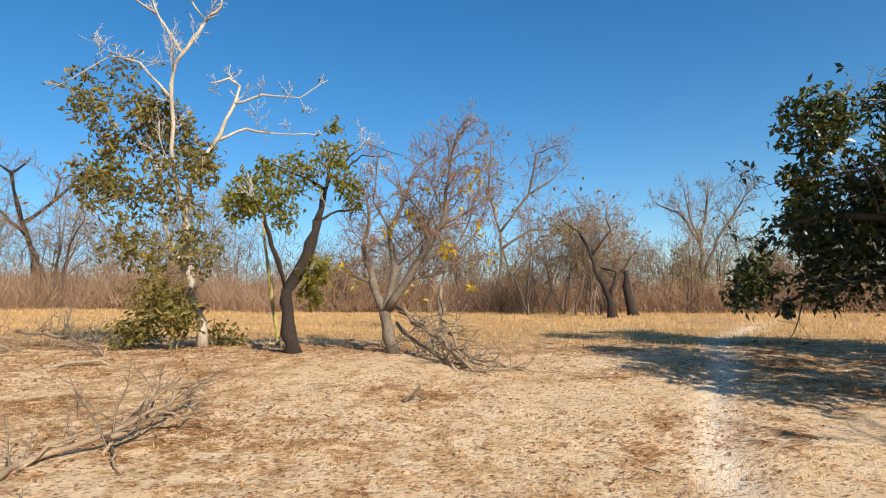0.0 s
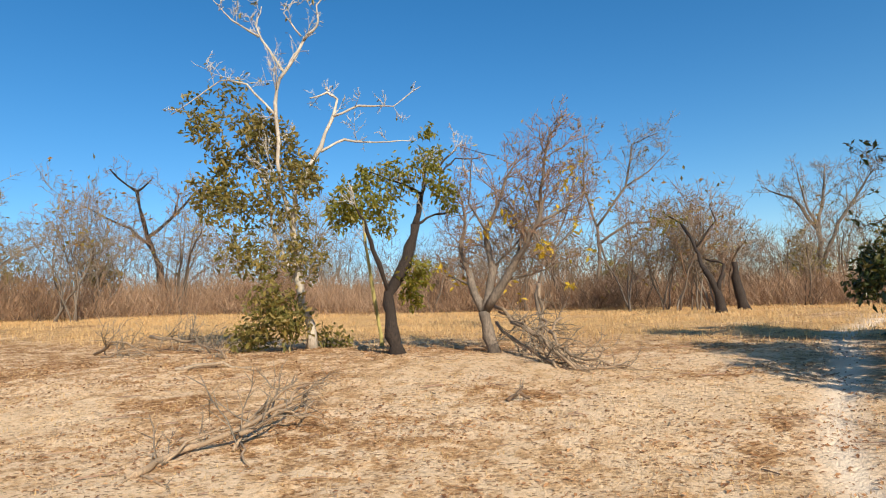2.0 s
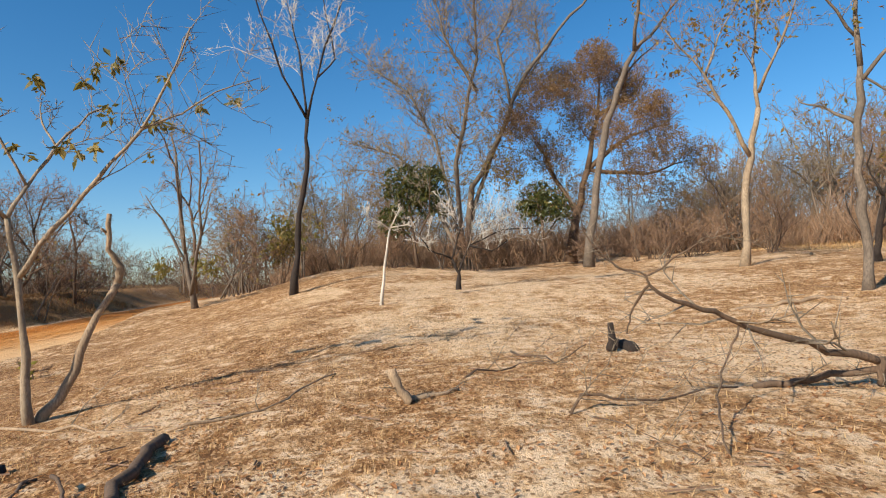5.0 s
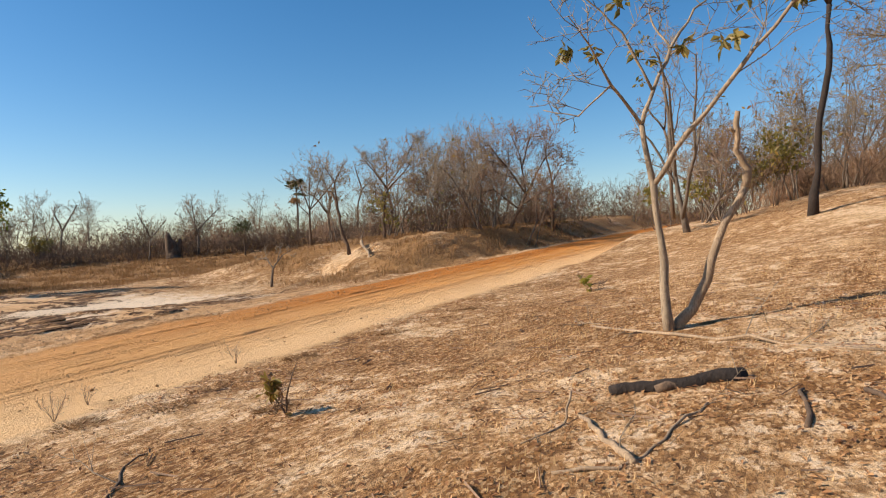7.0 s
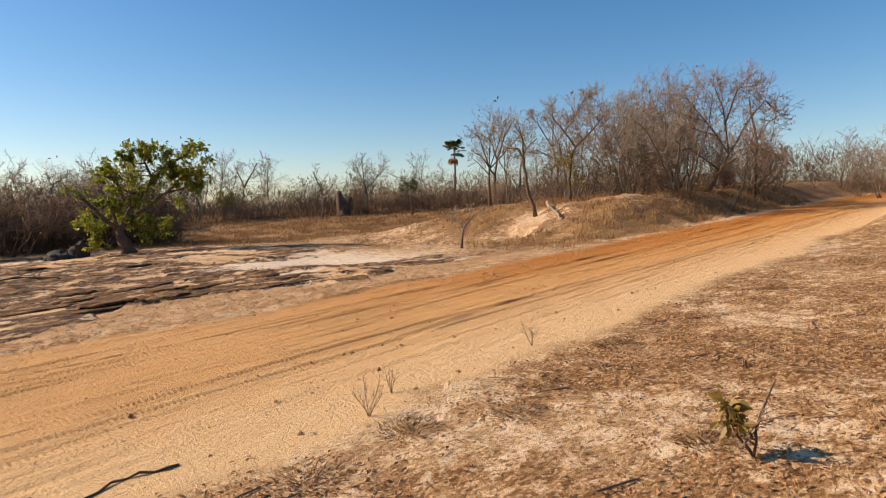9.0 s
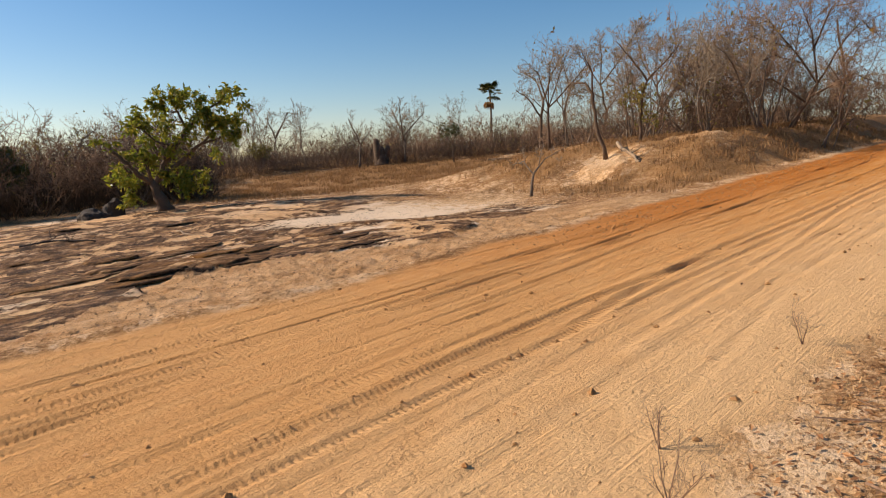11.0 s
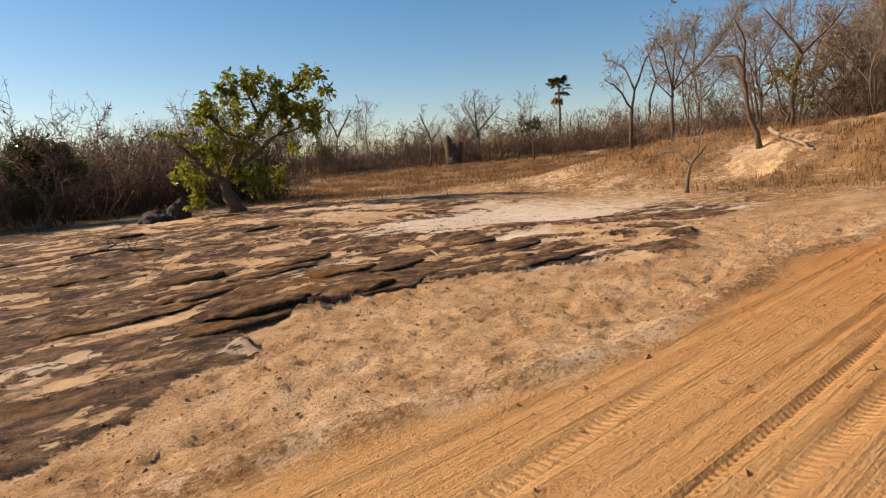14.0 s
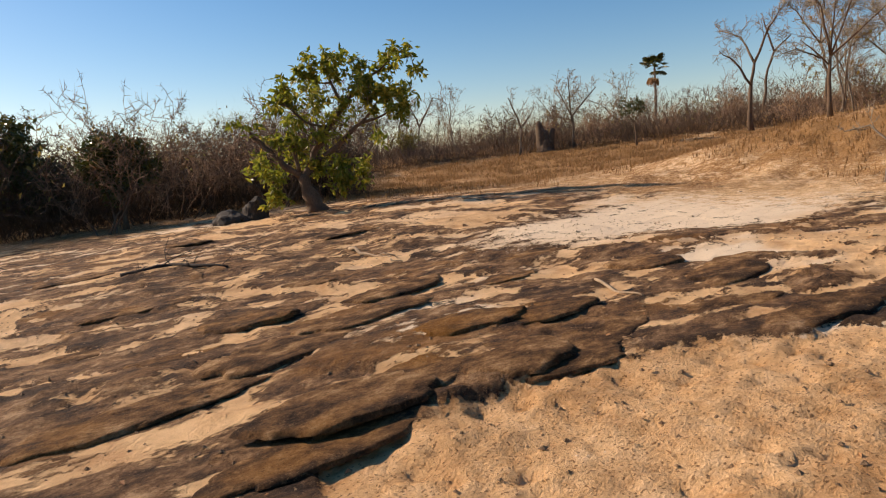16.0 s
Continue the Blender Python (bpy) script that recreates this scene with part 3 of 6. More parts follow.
def TREE(name, x, y, facing, limbs, clumps):
    """One tree: limbs as (thickness at both ends, points as (sideways, height)) across a facing, clumps of leaves as (sideways, height, radius, count)."""
    label, wood, twig_mat, leaf_mat, twigs, size, droop = STYLES[name]
    r = random.Random(int(abs(x * 131 + y * 57) * 10))
    away = min(math.hypot(x, y), math.hypot(x + 1, y + 5), math.hypot(x + 4, y + 16))
    thin = 0.0036 + 0.0002 * away
    width = max(c[0] for c in clumps) - min(c[0] for c in clumps) if clumps else 0
    base = ground_z(x, y) - 0.04
    root = tagged(new(name, None), label, "cactus" if "cactus" in name else "tree")
    root.location = (x, y, base)
    a = radians(facing)
    side, deep = Vector((math.cos(a), math.sin(a), 0)), Vector((-math.sin(a), math.cos(a), 0))
    b, tw = Builder(), Builder()
    placed, tips = [], []
    for i, (r0, r1, pts) in enumerate(limbs):
        r0, r1 = r0 * 0.8, r1 * 0.7
        s0, z0 = pts[0]
        d0 = min(placed, key=lambda q: (q[0] - s0) ** 2 + (q[1] - z0) ** 2)[2] if placed else 0.0
        slope = 0.0 if i == 0 else r.uniform(-0.75, 0.75) * (0.35 if name in ("shade_tree", "pale_tree", "green_broadleaf_tree") else 1.0)
        line, run = [], 0.0
        for j, (s, z) in enumerate(pts):
            if j:
                run += math.hypot(s - pts[j - 1][0], z - pts[j - 1][1])
            d = d0 + slope * run
            placed.append((s, z, d))
            line.append(side * s + deep * d + Vector((0, 0, z + (0.0 if i else 0.0))))
        full, rad = [line[0]], [r0]
        for j in range(1, len(line)):
            seg = (line[j] - line[j - 1]).length
            for k in (1, 2, 3):
                q = line[j - 1].lerp(line[j], k / 3)
                if k < 3:
                    q = q + rand_dir(r) * min(0.05 * seg, r0 * 0.7)
                full.append(q)
                w = (j - 1 + k / 3) / (len(line) - 1)
                rad.append((r0 + (r1 - r0) * w) * (r.uniform(0.74, 1.32) if wood == BARK_BURNT else r.uniform(0.84, 1.18)))
        if i == 0:
            rad[0] *= 1.45
            full[0] = full[0] - Vector((0, 0, 0.08))
        if i and away < 16:
            limb = Builder()
            limb.tube(full, rad, 9 if r0 > 0.05 else 6)
            part("limb", limb.mesh("limb", wood), root)
        else:
            b.tube(full, rad, 9 if r0 > 0.05 else 6)
        if twigs and (i > 0 or len(limbs) == 1):
            tips += twiggery(tw, r, full, max(r1 * 2, r0 * 0.6), max(4, int(twigs * min(run, 9) * 2.5)), min(1.9, 0.3 * run + 0.35, 0.5 * run + 0.05) * TWIG_REACH.get(name, 1.0), 0.3, 3, thin)
    part("trunk", b.mesh("trunk", wood), root)
    if tw.f:
        tagged(part("branch_tangle", tw.mesh("branch_tangle", twig_mat), root), kind="stuff")
    lv = Builder()
    share, many = TIP_LEAVES.get(name, (0.0, 0))
    for tip in tips:
        if r.random() < share:
            for _ in range(many):
                lv.leaf(tip, rand_dir(r) + Vector((0, 0, droop)), rand_dir(r) + Vector((0, 0, 0.8)), size * r.uniform(0.6, 1.2))
    if clumps:
        for s, z, rr, n in clumps:
            n = int(n * (3.6 if name == "pale_tree" else 5 if name == "green_bush" else 15 if leaf_mat == LEAF_BROWN else 2.2 if size < 0.2 else 1.5))
            mid = side * s + deep * r.uniform(-0.22, 0.22) * width + Vector((0, 0, z))
            knots = [mid + rand_dir(r) * rr * (1.35 if name == "pale_tree" else 1.0) * r.random() ** 0.4 for _ in range(max(2, n // (4 if name == "pale_tree" else 9)))]
            for _ in range(n):
                p = r.choice(knots) + rand_dir(r) * min(0.22, rr * 0.5) * r.random()
                d = rand_dir(r) + Vector((0, 0, droop))
                lv.leaf(p, d, rand_dir(r) + Vector((0, 0, 0.8)), size * r.uniform(0.6, 1.25))
    if lv.f:
        part("crown", lv.mesh("crown", leaf_mat, False), root)
    return root


TWIG_REACH = {"pale_tree": 0.5, "dark_tree": 0.65, "yellow_leaf_tree": 0.55, "green_broadleaf_tree": 0.7, "tall_sparse_tree": 0.8}
TIP_LEAVES = {"green_broadleaf_tree": (0.35, 4), "shade_tree": (0.12, 3), "many_stemmed_tree": (0.06, 1), "thicket_tree": (0.08, 1), "tall_sparse_tree": (0.04, 1), "yellowing_tree": (0.10, 1), "yellow_leaf_tree": (0.006, 1), "pale_tree": (0.02, 1), "burnt_twin_tree": (0.05, 1)}
STYLES.update({
    "pale_tree": ("tall pale-barked tree, dead white crown above olive leaves", BARK_WHITE, TWIG_WHITE, LEAF_OLIVE, 0.9, 0.13, -0.2),
    "dark_tree": ("crooked black-trunked tree with a light green feathery crown", BARK_BURNT, TWIG_WHITE, LEAF_FRESH, 1.2, 0.10, -0.5),
    "yellow_leaf_tree": ("low bare spreading tree with a few yellow leaves", BARK_GREY, TWIG_BROWN, LEAF_YELLOW, 4.6, 0.12, -0.3),
    "thicket_tree": ("slim brownish tree with thin dry branches", BARK_GREY, TWIG_BROWN, LEAF_MIXED, 1.6, 0.11, -0.3),
    "grey_tree": ("grey nearly leafless tree at the clearing's edge", BARK_GREY, TWIG_GREY, LEAF_MIXED, 1.2, 0.22, -0.2),
    "burnt_twin_tree": ("burnt twisted tree trunk with dry branches", BARK_BURNT, TWIG_BROWN, LEAF_OLIVE, 1.0, 0.16, -0.2),
    "burnt_snag": ("burnt broken tree trunk standing upright", BARK_BURNT, TWIG_BROWN, LEAF_OLIVE, 0, 0.1, 0),
    "bare_tree": ("bare grey tree with a fine twiggy crown", BARK_GREY, TWIG_GREY, LEAF_OLIVE, 1.3, 0.2, 0),
    "shade_tree": ("dense dark green tree shading the footpath", BARK_BROWN, TWIG_GREY, LEAF_DARK, 0.5, 0.15, -0.3),
    "tall_sparse_tree": ("tall slender grey tree with sparse yellow-brown leaves", BARK_GREY, TWIG_GREY, LEAF_MIXED, 1.7, 0.11, -0.3),
    "yellowing_tree": ("slim pale tree with scattered yellowing leaves", BARK_PALE, TWIG_GREY, LEAF_MIXED, 1.2, 0.15, -0.3),
    "leaning_tree": ("tall leaning tree with a bare twiggy top", BARK_GREY, TWIG_BROWN, LEAF_MIXED, 1.4, 0.12, -0.3),
    "burnt_bush": ("charred bush with a few dry leaves", BARK_BURNT, TWIG_BROWN, LEAF_MIXED, 1.4, 0.12, -0.3),
    "dead_dark_tree": ("dead dark tree with crooked bare limbs", BARK_BURNT, TWIG_BROWN, LEAF_MIXED, 0.6, 0.12, -0.3),
    "many_stemmed_tree": ("large many-stemmed tree with thin yellowish leaves", BARK_GREY, TWIG_GREY, LEAF_MIXED, 3.4, 0.13, -0.3),
    "green_bush": ("leafy olive green bush among dry shrubs", BARK_BROWN, TWIG_GREY, LEAF_DARK, 1.0, 0.2, -0.2),
    "dark_green_tree": ("dense dark green tree at the woods' edge", BARK_BROWN, TWIG_GREY, LEAF_DARK, 1.0, 0.26, -0.2),
    "brown_foliage_tree": ("broad tree with rusty brown fine foliage", BARK_BROWN, TWIG_BROWN, LEAF_BROWN, 1.6, 0.10, 0.0),
    "black_trunk_tree": ("tall tree with a blackened trunk and pale bare top", BARK_BURNT, TWIG_WHITE, LEAF_MIXED, 1.1, 0.12, -0.3),
    "white_sapling": ("thin white bare sapling standing on pale sand", TWIG_WHITE, TWIG_WHITE, LEAF_MIXED, 0.8, 0.1, 0),
    "dead_white_bush": ("dead bush with bleached tangled branches", BARK_BURNT, TWIG_WHITE, LEAF_MIXED, 1.8, 0.1, 0),
    "pole_cluster_tree": ("cluster of thin upright stems with green shoots", BARK_GREY, TWIG_GREY, LEAF_OLIVE, 1.0, 0.2, -0.2),
    "sapling": ("young grey tree with small drooping leaves at its tips", BARK_PALE, TWIG_GREY, LEAF_OLIVE, 0.9, 0.13, -0.5),
    "column_cactus": ("tall thin yellow-green columnar cactus beside a dark trunk", CACTUS, TWIG_GREY, LEAF_FRESH, 0, 0.1, 0),
    "small_plant": ("small broken seedling with curled leaves in leaf litter", BARK_BROWN, TWIG_BROWN, LEAF_MIXED, 0.5, 0.10, -0.3),
    "green_seedling": ("small green seedling on dry ground", BARK_BROWN, TWIG_BROWN, LEAF_FRESH, 2.0, 0.13, 0),
    "snag": ("weathered broken leaning trunk beside a sapling", DRY_WOOD, TWIG_GREY, LEAF_OLIVE, 0, 0.1, 0),
    "green_broadleaf_tree": ("low leaning tree with large bright green leaves", BARK_BROWN, TWIG_GREY, LEAF_BROAD, 0.5, 0.24, -0.3),
    "tall_thin_tree": ("tall thin bare tree with upright limbs", BARK_BROWN, TWIG_GREY, LEAF_OLIVE, 1.3, 0.2, 0),
    "bent_tree": ("bent dark leafless tree above the white scarp", BARK_BROWN, TWIG_GREY, LEAF_OLIVE, 1.2, 0.2, 0),
    "leaning_sapling": ("small leaning bare sapling on open sand", BARK_GREY, TWIG_GREY, LEAF_OLIVE, 1.0, 0.1, 0),
    "bare_snag": ("tall bare dead trunk at the roadside", BARK_BROWN, TWIG_GREY, LEAF_OLIVE, 0.6, 0.1, 0),
    "bushy_bare_tree": ("round bushy leafless tree on the grassy mound", BARK_BROWN, TWIG_GREY, LEAF_MIXED, 2.4, 0.2, 0),
    "spreading_bare_tree": ("spreading leafless tree arching over the mound", BARK_BROWN, TWIG_BROWN, LEAF_OLIVE, 3.2, 0.1, 0),
    "forked_dead_tree": ("tall forked dead tree above the road bank", BARK_BROWN, TWIG_BROWN, LEAF_OLIVE, 0.6, 0.1, 0),
})


# ---- trees in the clearing and along the road ----
TREE('pale_tree', -4.4, 11.25, 21.3,
    [(0.1, 0.055, [(-0.01, 0.1), (-0.18, 1.19), (-0.28, 2.25), (-0.21, 3.02), (0.19, 3.71)]), (0.055, 0.02, [(0.19, 3.71), (0.56, 4.47), (0.7, 4.92), (0.51, 5.06), (0.16, 4.94)]), (0.04, 0.012, [(0.32, 3.84), (0.8, 4.1), (1.41, 4.06), (2.22, 4.11)]), (0.035, 0.01, [(0.59, 4.56), (1.1, 4.77), (1.81, 4.75), (2.38, 5.16)]), (0.06, 0.034, [(-0.27, 2.24), (-0.45, 3.11), (-0.48, 4.42), (-0.38, 5.04), (0.08, 5.7)]), (0.034, 0.012, [(0.08, 5.7), (0.35, 5.97), (0.35, 6.32), (0.74, 6.72)]), (0.034, 0.012, [(-0.29, 5.16), (-0.68, 5.89), (-0.77, 6.2), (-0.67, 6.66)]), (0.024, 0.01, [(-0.72, 5.95), (-1.2, 6.2), (-1.51, 6.53)]), (0.02, 0.01, [(0.05, 5.79), (-0.25, 6.2), (0.02, 6.51)]), (0.05, 0.015, [(-0.18, 1.19), (-0.61, 2.17), (-0.73, 3.28), (-1.11, 3.89)]), (0.035, 0.012, [(-0.51, 4.42), (-0.99, 5.07), (-1.47, 5.19), (-2.41, 4.61)])],
    [(-1.69, 4.15, 0.29, 70), (-1.55, 3.68, 0.24, 70), (-1.79, 3.05, 0.29, 90), (-1.43, 3.08, 0.26, 90), (-1.0, 4.24, 0.26, 90), (-0.67, 4.41, 0.29, 90), (-0.91, 3.76, 0.33, 110), (-0.44, 3.98, 0.31, 100), (-0.11, 3.58, 0.29, 90), (0.0, 3.18, 0.29, 90), (-0.74, 3.03, 0.33, 80), (-1.14, 2.7, 0.31, 60), (-1.61, 2.63, 0.29, 40), (-1.36, 1.99, 0.31, 60), (-0.94, 1.69, 0.33, 80), (-0.66, 0.84, 0.39, 150), (-0.94, 0.5, 0.33, 90), (-0.35, 0.62, 0.31, 100), (-1.22, 0.27, 0.24, 70), (-0.14, 1.77, 0.37, 100), (-2.02, 4.88, 0.24, 30), (-1.39, 5.02, 0.33, 40), (0.36, 0.15, 0.29, 60), (-0.35, 2.5, 0.33, 60)])
TREE('dark_tree', -2.43, 9.73, 14.0,
    [(0.171, 0.09, [(0.0, -0.0), (-0.06, 0.5), (-0.07, 0.98), (0.27, 1.54), (0.43, 2.08)]), (0.072, 0.027, [(0.43, 2.08), (0.59, 2.63), (0.72, 3.18)]), (0.054, 0.018, [(-0.07, 0.98), (-0.27, 1.65), (-0.36, 2.09), (-0.61, 2.45)]), (0.036, 0.014, [(0.43, 2.08), (0.78, 2.26), (1.19, 2.35)]), (0.032, 0.009, [(0.59, 2.63), (0.72, 3.18), (0.64, 3.61)]), (0.032, 0.009, [(0.72, 3.18), (0.99, 3.09), (1.27, 3.38), (1.74, 3.39)]), (0.027, 0.009, [(0.9, 3.14), (1.18, 3.48), (1.38, 3.72), (2.18, 3.64)]), (0.036, 0.014, [(0.59, 2.63), (0.26, 2.81), (-0.26, 2.99)])],
    [(-0.52, 2.45, 0.36, 260), (-0.78, 2.27, 0.27, 150), (0.09, 2.81, 0.41, 260), (-0.1, 2.27, 0.32, 180), (0.71, 3.0, 0.36, 180), (0.39, 1.27, 0.27, 160), (0.3, 0.92, 0.2, 100), (1.01, 2.53, 0.27, 130), (0.73, 3.61, 0.14, 40), (-0.34, 2.99, 0.23, 80)])
TREE('yellow_leaf_tree', -0.89, 9.85, 5.2,
    [(0.12, 0.124, [(0.0, -0.0), (-0.08, 0.41), (-0.12, 0.68)]), (0.089, 0.013, [(-0.12, 0.68), (-0.28, 1.11), (-0.43, 1.74), (-0.33, 2.18), (-0.43, 2.92)]), (0.089, 0.013, [(-0.12, 0.68), (0.08, 1.36), (0.02, 1.99), (0.42, 2.89), (0.71, 3.25)]), (0.089, 0.013, [(-0.09, 0.68), (0.44, 1.43), (0.83, 1.96), (0.93, 2.6), (1.08, 3.29)]), (0.031, 0.009, [(0.83, 1.96), (1.2, 2.13), (1.58, 2.39)]), (0.036, 0.009, [(0.06, 0.83), (0.34, 1.17), (0.98, 1.32), (1.45, 1.66)]), (0.031, 0.009, [(-0.28, 1.11), (-0.62, 1.3), (-0.79, 1.57)]), (0.031, 0.009, [(0.02, 1.99), (-0.23, 2.45), (-0.11, 3.19)]), (0.031, 0.009, [(0.44, 1.43), (0.66, 2.15), (0.32, 2.62)]), (0.027, 0.009, [(0.08, 1.36), (0.55, 1.79), (1.32, 2.58)])],
    [(0.9, 1.64, 0.12, 22), (0.02, 1.94, 0.27, 5), (1.23, 0.95, 0.12, 5), (1.57, 1.43, 0.09, 3), (-0.75, 1.4, 0.11, 4), (-0.45, 1.12, 0.27, 6), (0.34, 1.03, 0.27, 5), (1.48, 2.21, 0.36, 8), (0.31, 2.34, 0.53, 14), (1.04, 2.5, 0.53, 16)])
TREE('thicket_tree', -0.17, 15.22, 0.6,
    [(0.062, 0.034, [(-0.0, -0.0), (-0.09, 0.95), (0.19, 1.76)]), (0.041, 0.014, [(0.19, 1.76), (0.76, 2.7), (1.44, 4.8)]), (0.041, 0.014, [(0.19, 1.76), (-0.18, 3.17), (0.3, 4.5)]), (0.034, 0.014, [(0.19, 1.76), (1.03, 2.55), (1.53, 3.94)])],
    [(1.26, 4.09, 0.68, 30)])
TREE('grey_tree', 3.27, 45.76, -4.1,
    [(0.185, 0.124, [(0.0, 0.0), (0.77, 3.86), (0.75, 5.53)]), (0.124, 0.041, [(0.75, 5.53), (0.1, 8.52), (0.58, 13.21)]), (0.124, 0.041, [(0.75, 5.53), (2.97, 8.12), (3.7, 11.04), (5.48, 11.55)]), (0.144, 0.062, [(0.79, 4.28), (3.01, 5.6), (5.45, 5.44)]), (0.082, 0.031, [(2.97, 8.12), (4.68, 9.06), (6.22, 10.43)])],
    [(2.7, 7.08, 1.24, 50), (0.92, 11.89, 1.85, 40), (4.82, 10.96, 1.44, 35), (1.57, 8.85, 2.06, 30)])
TREE('grey_tree', 3.86, 41.25, -5.3,
    [(0.13, 0.093, [(0.55, 0.04), (0.32, 2.12), (-0.12, 4.02)]), (0.112, 0.056, [(1.46, -0.0), (2.48, 1.63), (3.8, 2.29)]), (0.093, 0.037, [(0.32, 2.12), (2.09, 3.88), (3.65, 5.27)])],
    [(3.96, 4.51, 1.12, 40)])
TREE('burnt_twin_tree', 6.19, 24.09, -14.4,
    [(0.246, 0.156, [(0.0, 0.0), (-0.05, 0.75), (-0.4, 1.64)]), (0.112, 0.034, [(-0.4, 1.64), (-0.65, 2.53), (-1.1, 3.67), (-1.72, 4.18)]), (0.101, 0.034, [(-0.05, 0.75), (0.25, 1.81), (-0.36, 2.07)]), (0.056, 0.022, [(-0.65, 2.53), (0.17, 3.56), (0.01, 4.24)])],
    [(-1.32, 3.58, 0.56, 40), (-1.99, 3.42, 0.56, 30)])
TREE('burnt_snag', 7.91, 27.45, -16.1,
    [(0.257, 0.18, [(0.05, -0.0), (-0.11, 0.98), (-0.14, 2.02)])],
    [])
TREE('bare_tree', 15.97, 40.66, -21.4,
    [(0.275, 0.177, [(0.0, -0.0), (0.45, 2.07), (0.48, 4.26)]), (0.157, 0.039, [(0.48, 4.26), (-0.69, 6.61), (-2.36, 7.76)]), (0.157, 0.039, [(0.48, 4.26), (1.05, 6.79), (1.38, 8.61)]), (0.157, 0.039, [(0.45, 2.07), (1.51, 4.53), (3.02, 6.56), (3.76, 7.56)]), (0.118, 0.039, [(0.48, 4.26), (-0.03, 6.17), (-0.21, 8.06)])],
    [])
TREE('shade_tree', 8.6, 7.2, -50.1,
    [(0.302, 0.201, [(-0.42, -0.31), (-0.39, 0.73), (-0.55, 1.62)]), (0.151, 0.03, [(-0.55, 1.62), (-2.12, 2.06), (-3.5, 2.44), (-4.62, 2.43)]), (0.151, 0.03, [(-0.55, 1.62), (-1.14, 3.03), (-1.95, 3.65), (-2.86, 4.09)]), (0.121, 0.025, [(-0.57, 1.49), (-2.2, 1.35), (-3.76, 1.48), (-4.75, 1.13)]), (0.121, 0.03, [(-0.55, 1.62), (0.6, 2.59), (1.18, 3.03)]), (0.081, 0.02, [(-1.21, 2.45), (-2.68, 3.08), (-4.27, 3.14)]), (0.121, 0.03, [(-0.57, 1.49), (0.66, 1.53), (1.33, 1.67)])],
    [(-2.75, 4.3, 0.6, 420), (-3.45, 3.75, 0.6, 480), (-4.3, 3.3, 0.42, 320), (-4.1, 2.16, 0.71, 460), (-3.44, 2.25, 0.81, 560), (-4.63, 1.46, 0.4, 260), (-4.9, 1.04, 0.14, 40), (-2.92, 2.87, 0.91, 640), (-2.98, 1.67, 0.71, 380), (-1.9, 2.98, 1.11, 800), (-1.91, 1.79, 1.11, 700), (-3.77, 1.39, 0.4, 170), (-4.32, 2.67, 0.4, 260), (-4.98, 1.68, 0.2, 60), (-0.89, 2.97, 1.51, 1000), (-0.79, 1.65, 1.51, 900), (0.26, 3.0, 2.01, 1100), (0.68, 1.77, 2.22, 1100)])
TREE('shade_tree', 6.5, 4.4, -50.1,
    [(0.26, 0.18, [(0.0, -0.2), (0.05, 0.9), (-0.1, 1.9)]), (0.13, 0.03, [(-0.1, 1.9), (-1.0, 2.8), (-1.9, 3.2)]), (0.13, 0.03, [(-0.1, 1.9), (0.3, 3.2), (0.2, 4.3)]), (0.1, 0.03, [(-0.1, 1.9), (1.2, 2.7), (2.0, 3.3)])],
    [(-1.6, 3.1, 0.8, 300), (-0.9, 3.8, 0.9, 380), (0.1, 4.2, 1.0, 420), (0.9, 3.6, 1.0, 380), (1.7, 3.2, 0.8, 300), (-0.3, 3.0, 1.0, 380), (0.7, 2.8, 0.8, 260), (-1.7, 2.5, 0.6, 160)])
TREE('tall_sparse_tree', -10.6, 7.11, 54.1,
    [(0.109, 0.075, [(-0.0, 0.0), (0.03, 1.09), (-0.02, 2.09), (0.04, 3.01), (0.15, 3.96)]), (0.063, 0.023, [(0.15, 3.96), (0.16, 5.29), (0.22, 6.17), (0.08, 7.04)]), (0.046, 0.017, [(0.04, 2.95), (-0.38, 3.28), (-0.82, 3.5)]), (0.046, 0.011, [(0.17, 3.72), (0.6, 4.22), (1.29, 4.64), (2.13, 4.8)]), (0.046, 0.011, [(0.17, 5.11), (0.57, 5.95), (1.15, 6.78), (1.26, 7.71)]), (0.046, 0.011, [(0.17, 5.11), (-0.25, 6.12), (-0.56, 7.22)]), (0.04, 0.011, [(0.16, 4.44), (-0.33, 5.13), (-0.95, 5.32)]), (0.029, 0.011, [(0.22, 6.17), (0.54, 7.1), (0.37, 8.66)]), (0.029, 0.011, [(0.17, 3.78), (0.73, 3.33), (1.21, 3.3), (1.44, 3.67)]), (0.029, 0.011, [(0.08, 7.04), (-0.19, 8.31), (0.02, 9.41)])],
    [(1.36, 3.6, 0.32, 60), (1.42, 2.95, 0.34, 40), (-0.34, 5.37, 0.69, 24), (0.59, 4.71, 0.69, 20), (-0.7, 6.32, 0.46, 14), (0.23, 5.54, 0.69, 30)])
